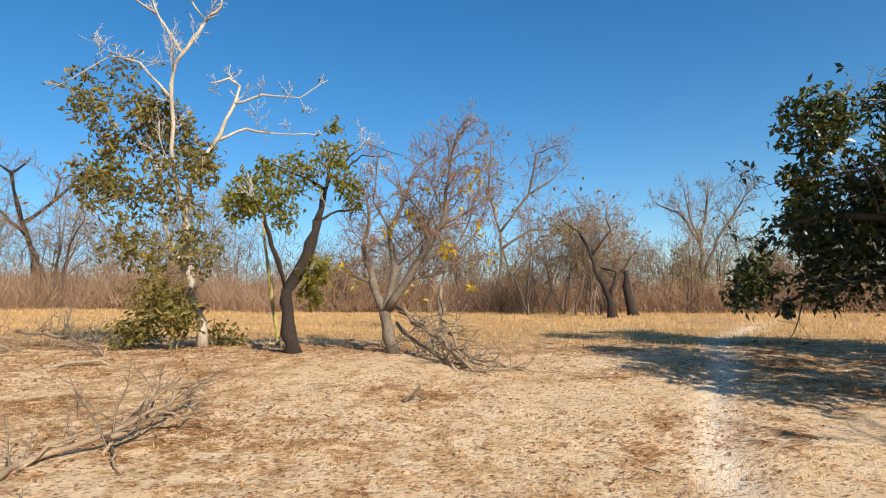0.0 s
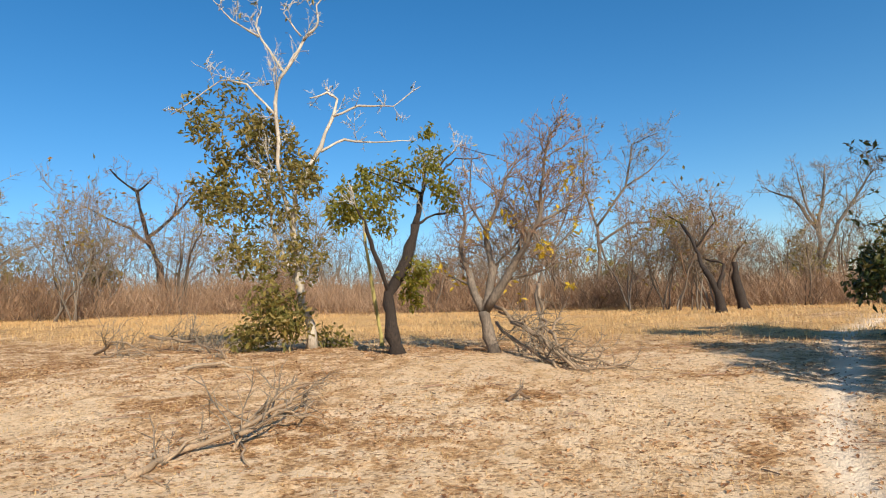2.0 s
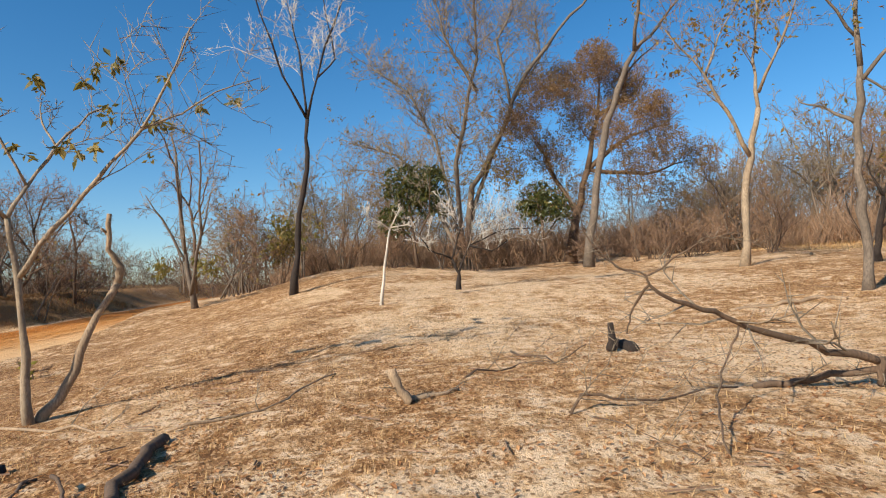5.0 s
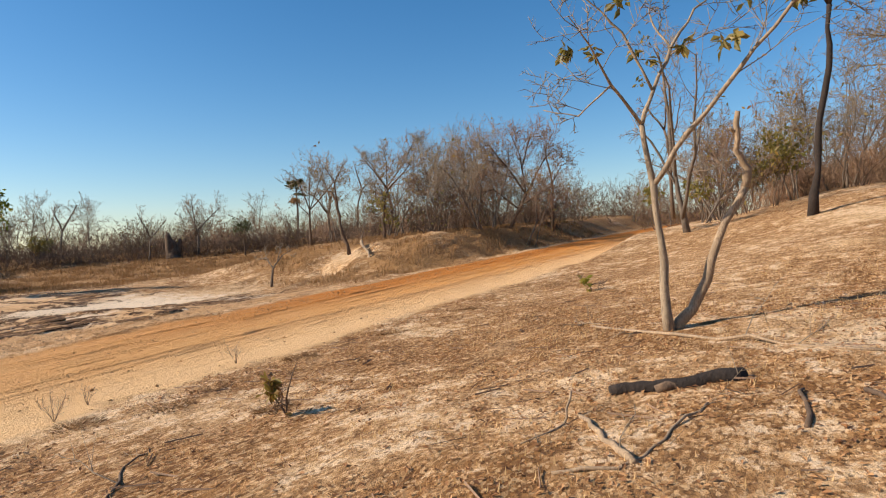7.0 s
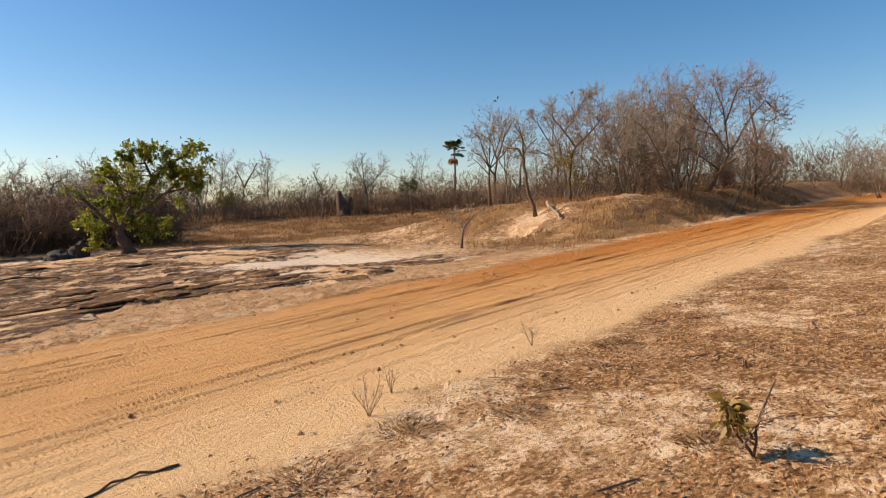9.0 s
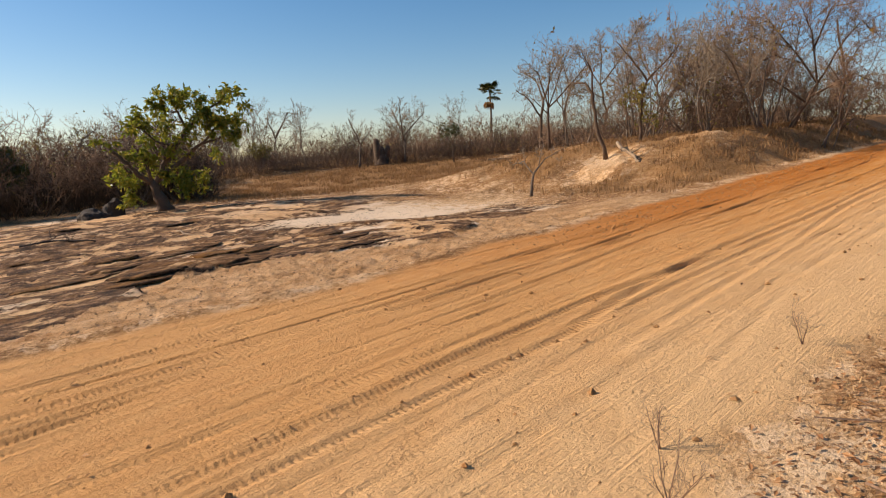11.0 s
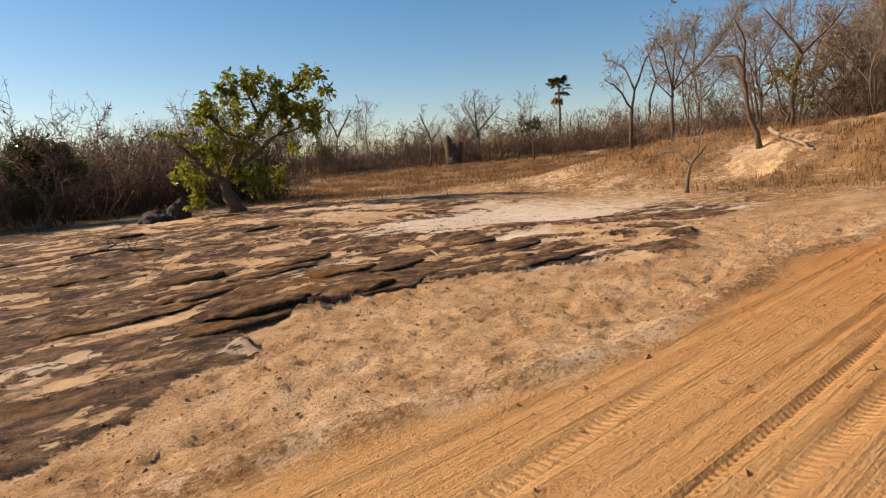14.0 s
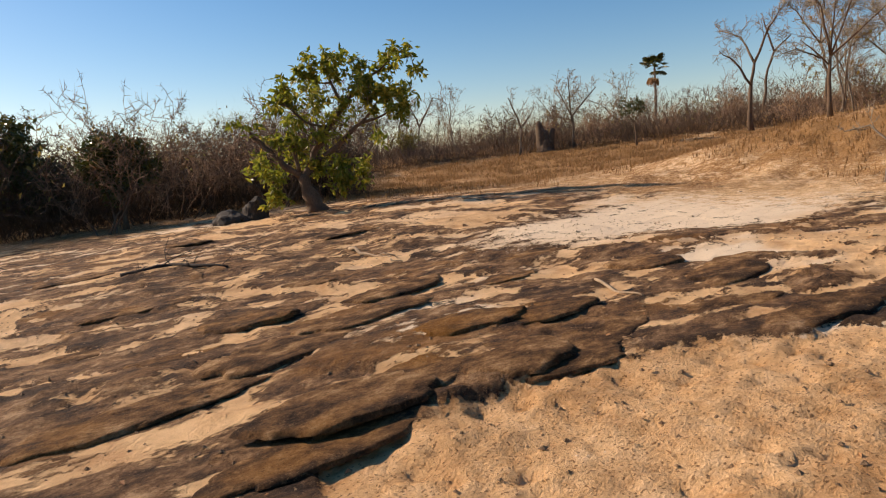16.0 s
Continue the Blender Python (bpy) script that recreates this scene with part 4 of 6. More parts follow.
TREE('yellowing_tree', -16.36, 8.61, 60.9,
    [(0.141, 0.091, [(0.0, -0.0), (0.12, 1.57), (0.35, 2.92), (0.6, 4.24)]), (0.066, 0.025, [(0.6, 4.24), (0.62, 5.84), (0.91, 7.26), (0.99, 8.7)]), (0.083, 0.025, [(0.35, 2.92), (-0.19, 4.1), (-0.7, 5.04), (-1.6, 6.17)]), (0.058, 0.017, [(0.63, 4.66), (1.24, 5.91), (1.72, 7.2)]), (0.041, 0.017, [(-0.7, 5.04), (-0.31, 6.07), (0.26, 7.0)])],
    [(-1.08, 6.65, 0.75, 45), (-0.2, 6.94, 0.75, 50), (0.71, 7.58, 0.66, 45), (0.46, 5.99, 0.99, 50), (1.04, 7.28, 0.66, 40), (-1.46, 5.77, 0.5, 25)])
TREE('leaning_tree', -16.6, 6.5, 67.2,
    [(0.151, 0.088, [(-1.98, 0.41), (-1.69, 2.47), (-1.29, 4.35), (-0.98, 5.13), (-0.47, 6.19)]), (0.072, 0.024, [(-0.47, 6.19), (-0.3, 7.56), (-0.14, 8.72), (0.1, 10.11)]), (0.064, 0.024, [(-0.47, 6.19), (0.21, 7.02), (0.85, 7.96), (1.31, 8.91)]), (0.056, 0.016, [(-0.3, 7.56), (-0.75, 8.41), (-0.99, 9.16)]), (0.048, 0.016, [(-0.98, 5.13), (-0.52, 5.88), (0.23, 6.55)])],
    [(-0.09, 7.44, 1.27, 24)])
TREE('burnt_bush', -14.07, 10.47, 51.8,
    [(0.126, 0.071, [(0.0, 0.0), (0.09, 0.79), (0.23, 1.56)]), (0.047, 0.016, [(-0.0, 0.11), (-0.4, 1.1), (-0.57, 2.02)]), (0.039, 0.016, [(0.23, 1.56), (0.56, 2.51), (0.63, 3.32)]), (0.039, 0.016, [(0.09, 0.79), (0.81, 1.41), (1.11, 2.52)]), (0.039, 0.016, [(0.23, 1.56), (-0.05, 2.34), (0.1, 2.82)])],
    [(0.48, 2.67, 0.47, 40)])
TREE('dead_dark_tree', -29.13, 44.37, 33.2,
    [(0.31, 0.215, [(0.01, 0.34), (-0.14, 3.36), (-0.99, 5.76)]), (0.191, 0.072, [(-0.99, 5.76), (-1.6, 8.81), (-3.27, 10.08)]), (0.143, 0.048, [(-1.6, 8.81), (-0.62, 9.72)]), (0.167, 0.072, [(-0.62, 4.67), (-2.19, 6.63), (-5.28, 8.61)]), (0.191, 0.072, [(-0.87, 5.76), (0.99, 7.39), (2.77, 9.37)]), (0.119, 0.048, [(0.99, 7.39), (1.34, 9.11)])],
    [])
TREE('many_stemmed_tree', -29.85, 3.39, 80.2,
    [(0.212, 0.066, [(-0.0, -0.0), (0.42, 3.94), (1.71, 6.05), (3.2, 9.26), (4.77, 11.25), (6.62, 13.24)]), (0.159, 0.04, [(-0.0, -0.0), (-0.27, 4.78), (0.81, 8.83), (0.76, 12.45)]), (0.159, 0.04, [(-0.12, 0.22), (-1.58, 4.03), (-3.39, 6.29), (-6.08, 7.37)]), (0.133, 0.04, [(0.21, 2.07), (1.18, 4.72), (2.46, 7.92), (4.05, 10.32), (3.89, 12.56)]), (0.119, 0.04, [(-0.23, 1.02), (-1.23, 6.46), (-2.49, 8.99), (-4.62, 10.77)]), (0.106, 0.027, [(0.75, 7.46), (-0.56, 9.73), (-1.03, 11.98)]), (0.106, 0.027, [(-1.58, 4.03), (-3.16, 5.18), (-5.85, 5.85)]), (0.106, 0.027, [(2.46, 7.92), (1.94, 11.27), (3.12, 13.44)])],
    [(0.59, 4.74, 1.86, 420), (1.75, 6.86, 1.59, 260), (-0.14, 6.68, 1.59, 260), (-4.09, 10.19, 1.33, 60), (-1.88, 10.91, 1.59, 80), (2.37, 8.75, 1.33, 160), (-0.61, 8.62, 1.59, 140), (-5.28, 6.92, 1.33, 60), (1.64, 4.43, 1.33, 240), (-1.05, 4.0, 1.59, 200)])
TREE('green_bush', -27.0, 1.2, 83.9,
    [(0.095, 0.047, [(-0.33, 0.19), (-0.51, 1.86), (-0.7, 3.31)]), (0.059, 0.024, [(-0.42, 1.14), (0.22, 2.31), (0.27, 3.76)]), (0.059, 0.024, [(-0.42, 1.14), (-1.44, 2.37), (-1.65, 3.34)])],
    [(-0.69, 3.55, 1.07, 300), (-1.21, 2.12, 0.71, 100), (0.25, 3.03, 0.83, 160), (0.52, 3.99, 0.47, 60)])
TREE('brown_foliage_tree', -29.5, 7.5, 72.4,
    [(0.325, 0.19, [(0.82, 0.24), (1.19, 2.36), (1.82, 4.47)]), (0.19, 0.041, [(1.82, 4.47), (2.48, 7.12), (2.59, 9.3)]), (0.162, 0.041, [(1.82, 4.47), (3.97, 6.19), (6.03, 6.82)]), (0.162, 0.041, [(1.19, 2.36), (0.01, 5.14), (-0.72, 6.85)]), (0.135, 0.041, [(2.48, 7.12), (4.35, 8.31), (4.92, 9.34)]), (0.135, 0.041, [(1.82, 4.47), (4.63, 4.27), (6.66, 4.91)])],
    [(1.01, 9.26, 1.08, 420), (2.41, 9.39, 1.02, 420), (3.78, 8.52, 1.08, 380), (-0.12, 7.84, 1.08, 300), (-1.24, 6.59, 1.02, 260), (1.8, 7.26, 1.35, 380), (4.85, 7.08, 0.97, 320), (3.15, 6.11, 1.35, 300), (0.1, 5.31, 1.21, 260), (-1.8, 4.79, 0.97, 160), (5.36, 5.52, 1.08, 260), (7.02, 4.93, 0.92, 160), (3.92, 4.14, 1.35, 220), (1.43, 3.35, 1.35, 200), (5.83, 3.27, 1.08, 160), (-0.48, 3.11, 1.08, 140)])
TREE('green_bush', -27.5, 5.6, 74.9,
    [(0.087, 0.037, [(0.89, 0.53), (0.83, 1.9), (0.64, 3.15)]), (0.062, 0.025, [(0.85, 1.4), (1.58, 2.35), (1.5, 3.1)])],
    [(0.88, 3.01, 0.94, 180), (1.47, 2.61, 0.62, 80), (0.26, 2.8, 0.62, 80)])
TREE('black_trunk_tree', -21.18, -3.66, 95.7,
    [(0.138, 0.083, [(0.0, 0.0), (0.16, 1.83), (0.49, 4.02), (0.54, 5.69)]), (0.064, 0.018, [(0.54, 5.69), (-0.21, 6.97), (-0.72, 8.44), (-1.14, 9.54)]), (0.064, 0.018, [(0.54, 5.69), (1.1, 7.79), (2.09, 10.17)]), (0.064, 0.018, [(0.54, 5.69), (0.34, 8.13), (-0.06, 10.19)]), (0.046, 0.018, [(0.86, 6.83), (1.42, 7.42), (1.1, 9.32)])],
    [])
TREE('white_sapling', -14.58, -1.14, 88.0,
    [(0.05, 0.031, [(0.0, -0.0), (0.09, 0.86), (0.24, 1.73)]), (0.025, 0.012, [(0.24, 1.73), (0.45, 2.1)]), (0.025, 0.012, [(0.24, 1.7), (-0.13, 1.92), (-0.28, 1.84)]), (0.025, 0.012, [(0.24, 1.73), (0.67, 1.78)])],
    [])
TREE('dead_white_bush', -17.09, 0.98, 81.0,
    [(0.082, 0.045, [(0.0, 0.0), (0.02, 0.47), (-0.15, 0.85)]), (0.037, 0.015, [(-0.15, 0.85), (-0.73, 1.1), (-1.01, 1.56)]), (0.037, 0.015, [(0.02, 0.47), (0.31, 1.21), (1.22, 1.62), (2.27, 1.65)]), (0.037, 0.015, [(-0.15, 0.85), (0.11, 1.66), (-0.25, 2.13)]), (0.037, 0.015, [(0.31, 1.21), (0.9, 1.03), (1.36, 1.32)])],
    [])
TREE('pole_cluster_tree', -24.35, -7.48, 103.5,
    [(0.12, 0.044, [(0.06, -0.0), (-0.26, 1.99), (-0.41, 4.08), (-0.72, 6.4)]), (0.098, 0.033, [(-0.09, 0.52), (0.28, 2.61), (0.22, 5.36)]), (0.065, 0.022, [(-0.16, 1.57), (-1.02, 3.25), (-1.55, 4.08)]), (0.065, 0.022, [(-0.26, 1.99), (-0.5, 4.72), (-0.97, 5.76)]), (0.054, 0.022, [(0.28, 2.61), (0.6, 4.09)])],
    [(-1.06, 1.38, 0.52, 80), (0.34, 1.66, 0.57, 90), (-0.67, 6.19, 0.87, 16), (-1.38, 4.91, 0.65, 10)])
TREE('sapling', -7.98, -5.06, 114.3,
    [(0.06, 0.039, [(0.0, -0.0), (-0.04, 0.75), (-0.12, 1.56), (-0.22, 2.2)]), (0.032, 0.014, [(-0.22, 2.2), (-0.05, 2.58), (0.22, 3.11), (0.56, 3.6), (0.77, 3.76)]), (0.035, 0.011, [(-0.12, 1.56), (0.18, 2.06), (0.6, 2.6), (0.98, 3.09), (1.22, 3.6), (1.4, 4.11)]), (0.025, 0.007, [(-0.22, 2.2), (-0.58, 2.55), (-0.81, 2.87), (-1.03, 3.09)]), (0.021, 0.007, [(-0.05, 2.58), (-0.36, 3.21), (-0.68, 3.53), (-0.93, 3.74)]), (0.018, 0.007, [(0.22, 3.11), (0.08, 3.41), (0.06, 3.67)]), (0.018, 0.007, [(0.98, 3.09), (1.38, 3.3), (1.73, 3.58), (2.2, 3.79)]), (0.014, 0.007, [(-0.58, 2.55), (-0.89, 2.29), (-1.23, 2.4)])],
    [(-0.86, 3.7, 0.16, 12), (-0.44, 3.49, 0.13, 10), (0.06, 3.64, 0.1, 10), (0.5, 3.72, 0.14, 10), (0.84, 3.8, 0.14, 9), (1.21, 3.21, 0.18, 12), (0.46, 2.95, 0.14, 10), (-0.94, 3.06, 0.16, 12), (-0.68, 3.06, 0.11, 8), (1.73, 3.58, 0.11, 8), (2.13, 3.76, 0.08, 7), (1.36, 4.04, 0.07, 5), (-0.09, 2.98, 0.14, 7), (0.19, 3.13, 0.14, 7), (0.74, 3.38, 0.14, 6)])
TREE('snag', -8.09, -5.03, 113.8,
    [(0.079, 0.05, [(-0.04, -0.04), (0.25, 0.38), (0.46, 0.95), (0.75, 1.5)]), (0.061, 0.032, [(0.75, 1.5), (0.78, 1.68), (0.65, 1.87), (0.66, 2.27)]), (0.025, 0.018, [(0.65, 2.04), (0.58, 2.1)])],
    [])
TREE('green_broadleaf_tree', -12.01, -35.42, 158.1,
    [(0.33, 0.22, [(0.18, 0.05), (-0.08, 0.63), (-0.23, 1.23)]), (0.16, 0.1, [(-0.17, 1.02), (0.2, 1.88), (0.94, 2.84), (1.23, 3.29)]), (0.1, 0.03, [(1.23, 3.29), (1.6, 3.7), (2.32, 4.22), (2.95, 4.67)]), (0.08, 0.03, [(1.16, 3.38), (1.0, 3.88), (0.86, 4.25), (0.92, 4.7)]), (0.12, 0.05, [(0.2, 1.54), (1.22, 2.28), (1.8, 2.72), (2.28, 3.28)]), (0.06, 0.03, [(1.8, 2.7), (2.45, 2.88), (3.13, 3.18)]), (0.14, 0.06, [(-0.24, 1.15), (-0.72, 1.51), (-1.1, 1.99), (-1.56, 2.43), (-1.69, 2.76)]), (0.09, 0.05, [(-0.3, 1.32), (-0.37, 1.99), (-0.48, 2.29)]), (0.06, 0.02, [(0.59, 2.61), (0.05, 2.84), (-0.38, 3.31), (-0.9, 3.53)]), (0.05, 0.02, [(0.93, 4.01), (0.49, 4.02), (0.12, 4.27)]), (0.05, 0.02, [(1.78, 3.86), (2.1, 3.68), (2.95, 3.65)]), (0.06, 0.02, [(0.23, 1.45), (0.89, 1.41), (1.69, 1.06)])],
    [(1.0, 4.74, 0.43, 80), (0.31, 4.61, 0.38, 60), (1.48, 4.55, 0.41, 70), (2.01, 4.46, 0.35, 50), (0.09, 3.99, 0.46, 90), (-0.45, 3.78, 0.35, 60), (-0.88, 3.33, 0.35, 50), (-0.34, 2.9, 0.43, 70), (0.46, 3.34, 0.49, 90), (1.61, 3.82, 0.41, 60), (2.69, 4.56, 0.41, 70), (3.14, 4.67, 0.41, 70), (3.38, 4.15, 0.3, 40), (2.52, 3.67, 0.46, 80), (3.2, 3.48, 0.46, 90), (2.89, 2.97, 0.46, 80), (2.31, 2.23, 0.32, 40), (-1.46, 1.56, 0.43, 90), (-1.1, 1.29, 0.49, 110), (-0.99, 0.61, 0.41, 80), (-0.3, 1.74, 0.49, 90), (0.49, 1.52, 0.6, 150), (1.02, 1.06, 0.51, 120), (1.7, 1.1, 0.46, 80)])
TREE('tall_thin_tree', -42.86, -39.16, 120.3,
    [(0.179, 0.12, [(0.0, -0.0), (-0.05, 2.49), (0.17, 4.16)]), (0.1, 0.04, [(0.17, 4.16), (-0.6, 5.95), (-1.87, 6.65)]), (0.1, 0.04, [(0.17, 4.16), (0.94, 6.05), (1.54, 6.93)]), (0.1, 0.04, [(0.01, 2.82), (-0.93, 4.3), (-1.73, 4.92)])],
    [])
TREE('tall_thin_tree', -52.76, -44.03, 119.5,
    [(0.149, 0.1, [(0.0, 0.0), (0.2, 2.74), (0.77, 4.75)]), (0.1, 0.05, [(0.77, 4.75), (1.88, 5.82)]), (0.1, 0.05, [(0.77, 4.75), (0.01, 7.33)])],
    [])
TREE('bent_tree', -25.21, -23.04, 112.7,
    [(0.107, 0.075, [(0.0, -0.0), (-0.41, 1.55), (-0.52, 2.67), (-0.8, 3.12)]), (0.054, 0.021, [(-0.8, 3.12), (-1.41, 3.23), (-1.76, 3.0)]), (0.054, 0.021, [(-0.52, 2.67), (-0.47, 3.48), (-0.81, 4.25)])],
    [])
TREE('tall_thin_tree', -28.55, -23.33, 110.6,
    [(0.097, 0.061, [(0.0, 0.0), (0.06, 1.53), (0.31, 2.7)]), (0.061, 0.024, [(0.31, 2.7), (-0.44, 3.8), (-1.0, 4.48)]), (0.061, 0.024, [(0.31, 2.7), (1.16, 3.56), (1.64, 4.25)]), (0.061, 0.024, [(0.06, 1.53), (-0.6, 2.41), (-0.89, 3.46)])],
    [(-0.04, 1.94, 0.87, 150), (0.34, 1.09, 0.61, 60)])
TREE('leaning_sapling', -19.61, -22.63, 118.2,
    [(0.067, 0.033, [(0.0, 0.0), (0.1, 0.8), (0.5, 1.31)]), (0.033, 0.017, [(0.1, 0.8), (-0.29, 1.25), (-0.73, 1.15)]), (0.025, 0.013, [(0.5, 1.31), (1.05, 1.57)]), (0.025, 0.013, [(0.29, 1.09), (0.36, 1.69)])],
    [])
TREE('bare_snag', -41.27, -18.56, 106.6,
    [(0.103, 0.075, [(-0.0, -0.0), (0.11, 2.87), (-0.34, 5.79)]), (0.047, 0.019, [(0.05, 3.21), (0.68, 4.3), (1.4, 4.73)]), (0.047, 0.019, [(0.06, 2.38), (-0.8, 3.76)])],
    [])
TREE('spreading_bare_tree', -36.43, -19.51, 110.1,
    [(0.134, 0.084, [(0.0, -0.0), (0.64, 1.14), (1.04, 2.02)]), (0.067, 0.02, [(1.04, 2.02), (-0.09, 3.81), (-1.82, 4.54), (-3.36, 3.94)]), (0.067, 0.02, [(1.04, 2.02), (0.74, 4.5), (0.12, 5.99)]), (0.067, 0.02, [(1.04, 2.02), (2.11, 3.95), (2.76, 4.78), (3.64, 3.84)]), (0.067, 0.02, [(0.64, 1.14), (-0.93, 2.43), (-2.1, 2.24), (-3.05, 1.35)]), (0.067, 0.02, [(0.77, 1.43), (2.4, 2.25), (3.41, 1.53)]), (0.059, 0.02, [(0.81, 3.6), (1.42, 5.33), (2.23, 5.32)]), (0.059, 0.02, [(-0.09, 3.81), (-1.1, 5.19), (-2.26, 4.98)]), (0.059, 0.02, [(0.48, 3.02), (-0.8, 3.55), (-1.81, 3.16)])],
    [])
TREE('bushy_bare_tree', -56.7, -36.39, 118.3,
    [(0.141, 0.113, [(0.0, 0.0), (0.26, 2.42), (-0.26, 4.32)]), (0.085, 0.028, [(-0.26, 4.32), (-1.57, 7.07), (-2.09, 9.78)]), (0.085, 0.028, [(-0.26, 4.32), (1.31, 6.92), (1.82, 8.74)]), (0.085, 0.028, [(0.26, 2.42), (2.08, 5.03), (3.1, 6.04)]), (0.085, 0.028, [(0.26, 2.42), (-1.84, 4.66), (-2.64, 5.23)]), (0.085, 0.028, [(-0.15, 3.51), (-0.25, 6.73), (0.01, 8.58)])],
    [])
TREE('bushy_bare_tree', -43.16, -26.31, 115.2,
    [(0.104, 0.083, [(-0.0, -0.0), (-0.0, 1.84)]), (0.062, 0.021, [(-0.0, 1.84), (-0.95, 4.02), (-0.76, 5.76)]), (0.062, 0.021, [(-0.0, 1.84), (0.92, 3.92), (1.28, 5.44)]), (0.062, 0.021, [(-0.0, 1.25), (-1.51, 2.68), (-2.09, 2.9)]), (0.062, 0.021, [(-0.0, 1.64), (0.18, 3.96), (-0.01, 5.33)])],
    [])
TREE('bushy_bare_tree', -44.51, -24.28, 112.2,
    [(0.104, 0.084, [(0.0, -0.0), (-0.19, 1.48)]), (0.063, 0.021, [(-0.19, 1.48), (-1.12, 3.46), (-1.49, 4.84)]), (0.063, 0.021, [(-0.19, 1.48), (0.88, 3.16), (1.23, 4.09)]), (0.063, 0.021, [(-0.19, 1.09), (-1.67, 2.12), (-2.23, 1.95)]), (0.063, 0.021, [(-0.19, 1.48), (-0.02, 3.59)])],
    [])
TREE('bushy_bare_tree', -52.31, -39.29, 122.7,
    [(0.163, 0.109, [(0.0, -0.0), (0.17, 2.64), (-0.33, 4.76)]), (0.081, 0.027, [(-0.33, 4.76), (-1.78, 7.18), (-2.3, 7.73)]), (0.081, 0.027, [(-0.33, 4.76), (1.34, 6.79), (2.89, 9.31)]), (0.081, 0.027, [(0.17, 2.64), (1.84, 4.69), (2.62, 5.18)]), (0.081, 0.027, [(-0.24, 3.71), (-1.81, 4.55), (-2.87, 4.32)]), (0.081, 0.027, [(-0.33, 4.76), (-0.21, 7.12), (-0.47, 8.44)])],
    [(-0.76, 3.46, 1.09, 130), (0.03, 3.96, 0.87, 80)])
TREE('bushy_bare_tree', -27.36, -27.36, 128.6,
    [(0.089, 0.06, [(0.0, 0.0), (-0.03, 2.0)]), (0.045, 0.015, [(-0.03, 2.0), (-0.48, 3.48), (-0.77, 3.78)]), (0.045, 0.015, [(-0.03, 2.0), (0.55, 3.6), (0.85, 4.46)]), (0.045, 0.015, [(-0.04, 1.71), (-0.94, 2.61)]), (0.045, 0.015, [(-0.03, 2.0), (1.13, 3.15), (1.72, 3.86)]), (0.045, 0.015, [(-0.03, 2.0), (0.05, 3.9)])],
    [])
TREE('forked_dead_tree', -31.0, -8.8, 96.9,
    [(0.094, 0.067, [(-0.24, 0.46), (-0.26, 3.05), (-0.49, 4.42)]), (0.054, 0.027, [(-0.49, 4.42), (-1.13, 5.39), (-1.43, 5.54)]), (0.054, 0.027, [(-0.49, 4.42), (-0.37, 5.74), (-0.58, 6.43)]), (0.054, 0.027, [(-0.32, 3.73), (0.03, 4.8), (0.19, 6.1)])],
    [])
TREE('bare_tree', -33.0, -9.6, 97.9,
    [(0.072, 0.043, [(-0.43, 0.51), (-0.56, 1.87)]), (0.043, 0.022, [(-0.56, 1.87), (-1.03, 3.36)]), (0.043, 0.022, [(-0.56, 1.87), (-0.18, 3.3)])],
    [])
TREE('column_cactus', -3.14, 11.53, 15.3,
    [(0.054, 0.043, [(0.0, 0.0), (-0.05, 0.53), (-0.17, 1.68), (-0.23, 2.54)])],
    [])
TREE('small_plant', -5.13, -7.77, 123.2,
    [(0.013, 0.006, [(0.0, 0.0), (0.01, 0.2), (0.11, 0.5)]), (0.011, 0.004, [(0.0, 0.05), (-0.1, 0.2), (-0.17, 0.28)]), (0.008, 0.004, [(0.01, 0.12), (-0.07, 0.16)])],
    [(-0.14, 0.31, 0.07, 12), (-0.07, 0.25, 0.06, 9), (-0.17, 0.23, 0.05, 7), (0.08, 0.01, 0.07, 5), (-0.07, -0.02, 0.07, 5)])
TREE('green_seedling', -13.05, -7.43, 105.2,
    [(0.017, 0.011, [(0.0, 0.0), (-0.05, 0.18)]), (0.017, 0.008, [(-0.05, 0.16), (-0.24, 0.29)]), (0.017, 0.008, [(-0.02, 0.16), (0.2, 0.2)])],
    [(-0.05, 0.21, 0.2, 14), (-0.19, 0.29, 0.09, 6)])
TREE('bare_tree', -14.49, -58.79, 166.6,
    [(0.155, 0.097, [(0.0, -0.0), (0.58, 1.94), (1.32, 3.86)]), (0.078, 0.039, [(0.58, 1.94), (-0.26, 3.42)]), (0.078, 0.039, [(1.32, 3.86), (2.27, 4.52)])],
    [])
TREE('bare_tree', -34.83, -65.91, 148.3,
    [(0.156, 0.104, [(0.0, -0.0), (0.31, 2.5)]), (0.104, 0.052, [(0.31, 2.5), (-0.39, 4.55)]), (0.104, 0.052, [(0.31, 2.5), (1.67, 4.9)])],
    [])
TREE('bare_tree', -36.91, -48.61, 134.5,
    [(0.122, 0.082, [(0.0, 0.0), (-0.02, 2.21)]), (0.082, 0.041, [(-0.02, 2.21), (-1.14, 4.61)]), (0.082, 0.041, [(-0.02, 2.21), (1.7, 4.15)]), (0.082, 0.041, [(-0.03, 1.83), (-0.17, 4.71)])],
    [])
TREE('bare_tree', -33.37, -50.24, 139.2,
    [(0.099, 0.079, [(0.0, 0.0), (0.19, 1.91)]), (0.079, 0.04, [(0.19, 1.91), (-0.54, 3.86)]), (0.079, 0.04, [(0.19, 1.91), (1.14, 3.15)])],
    [])
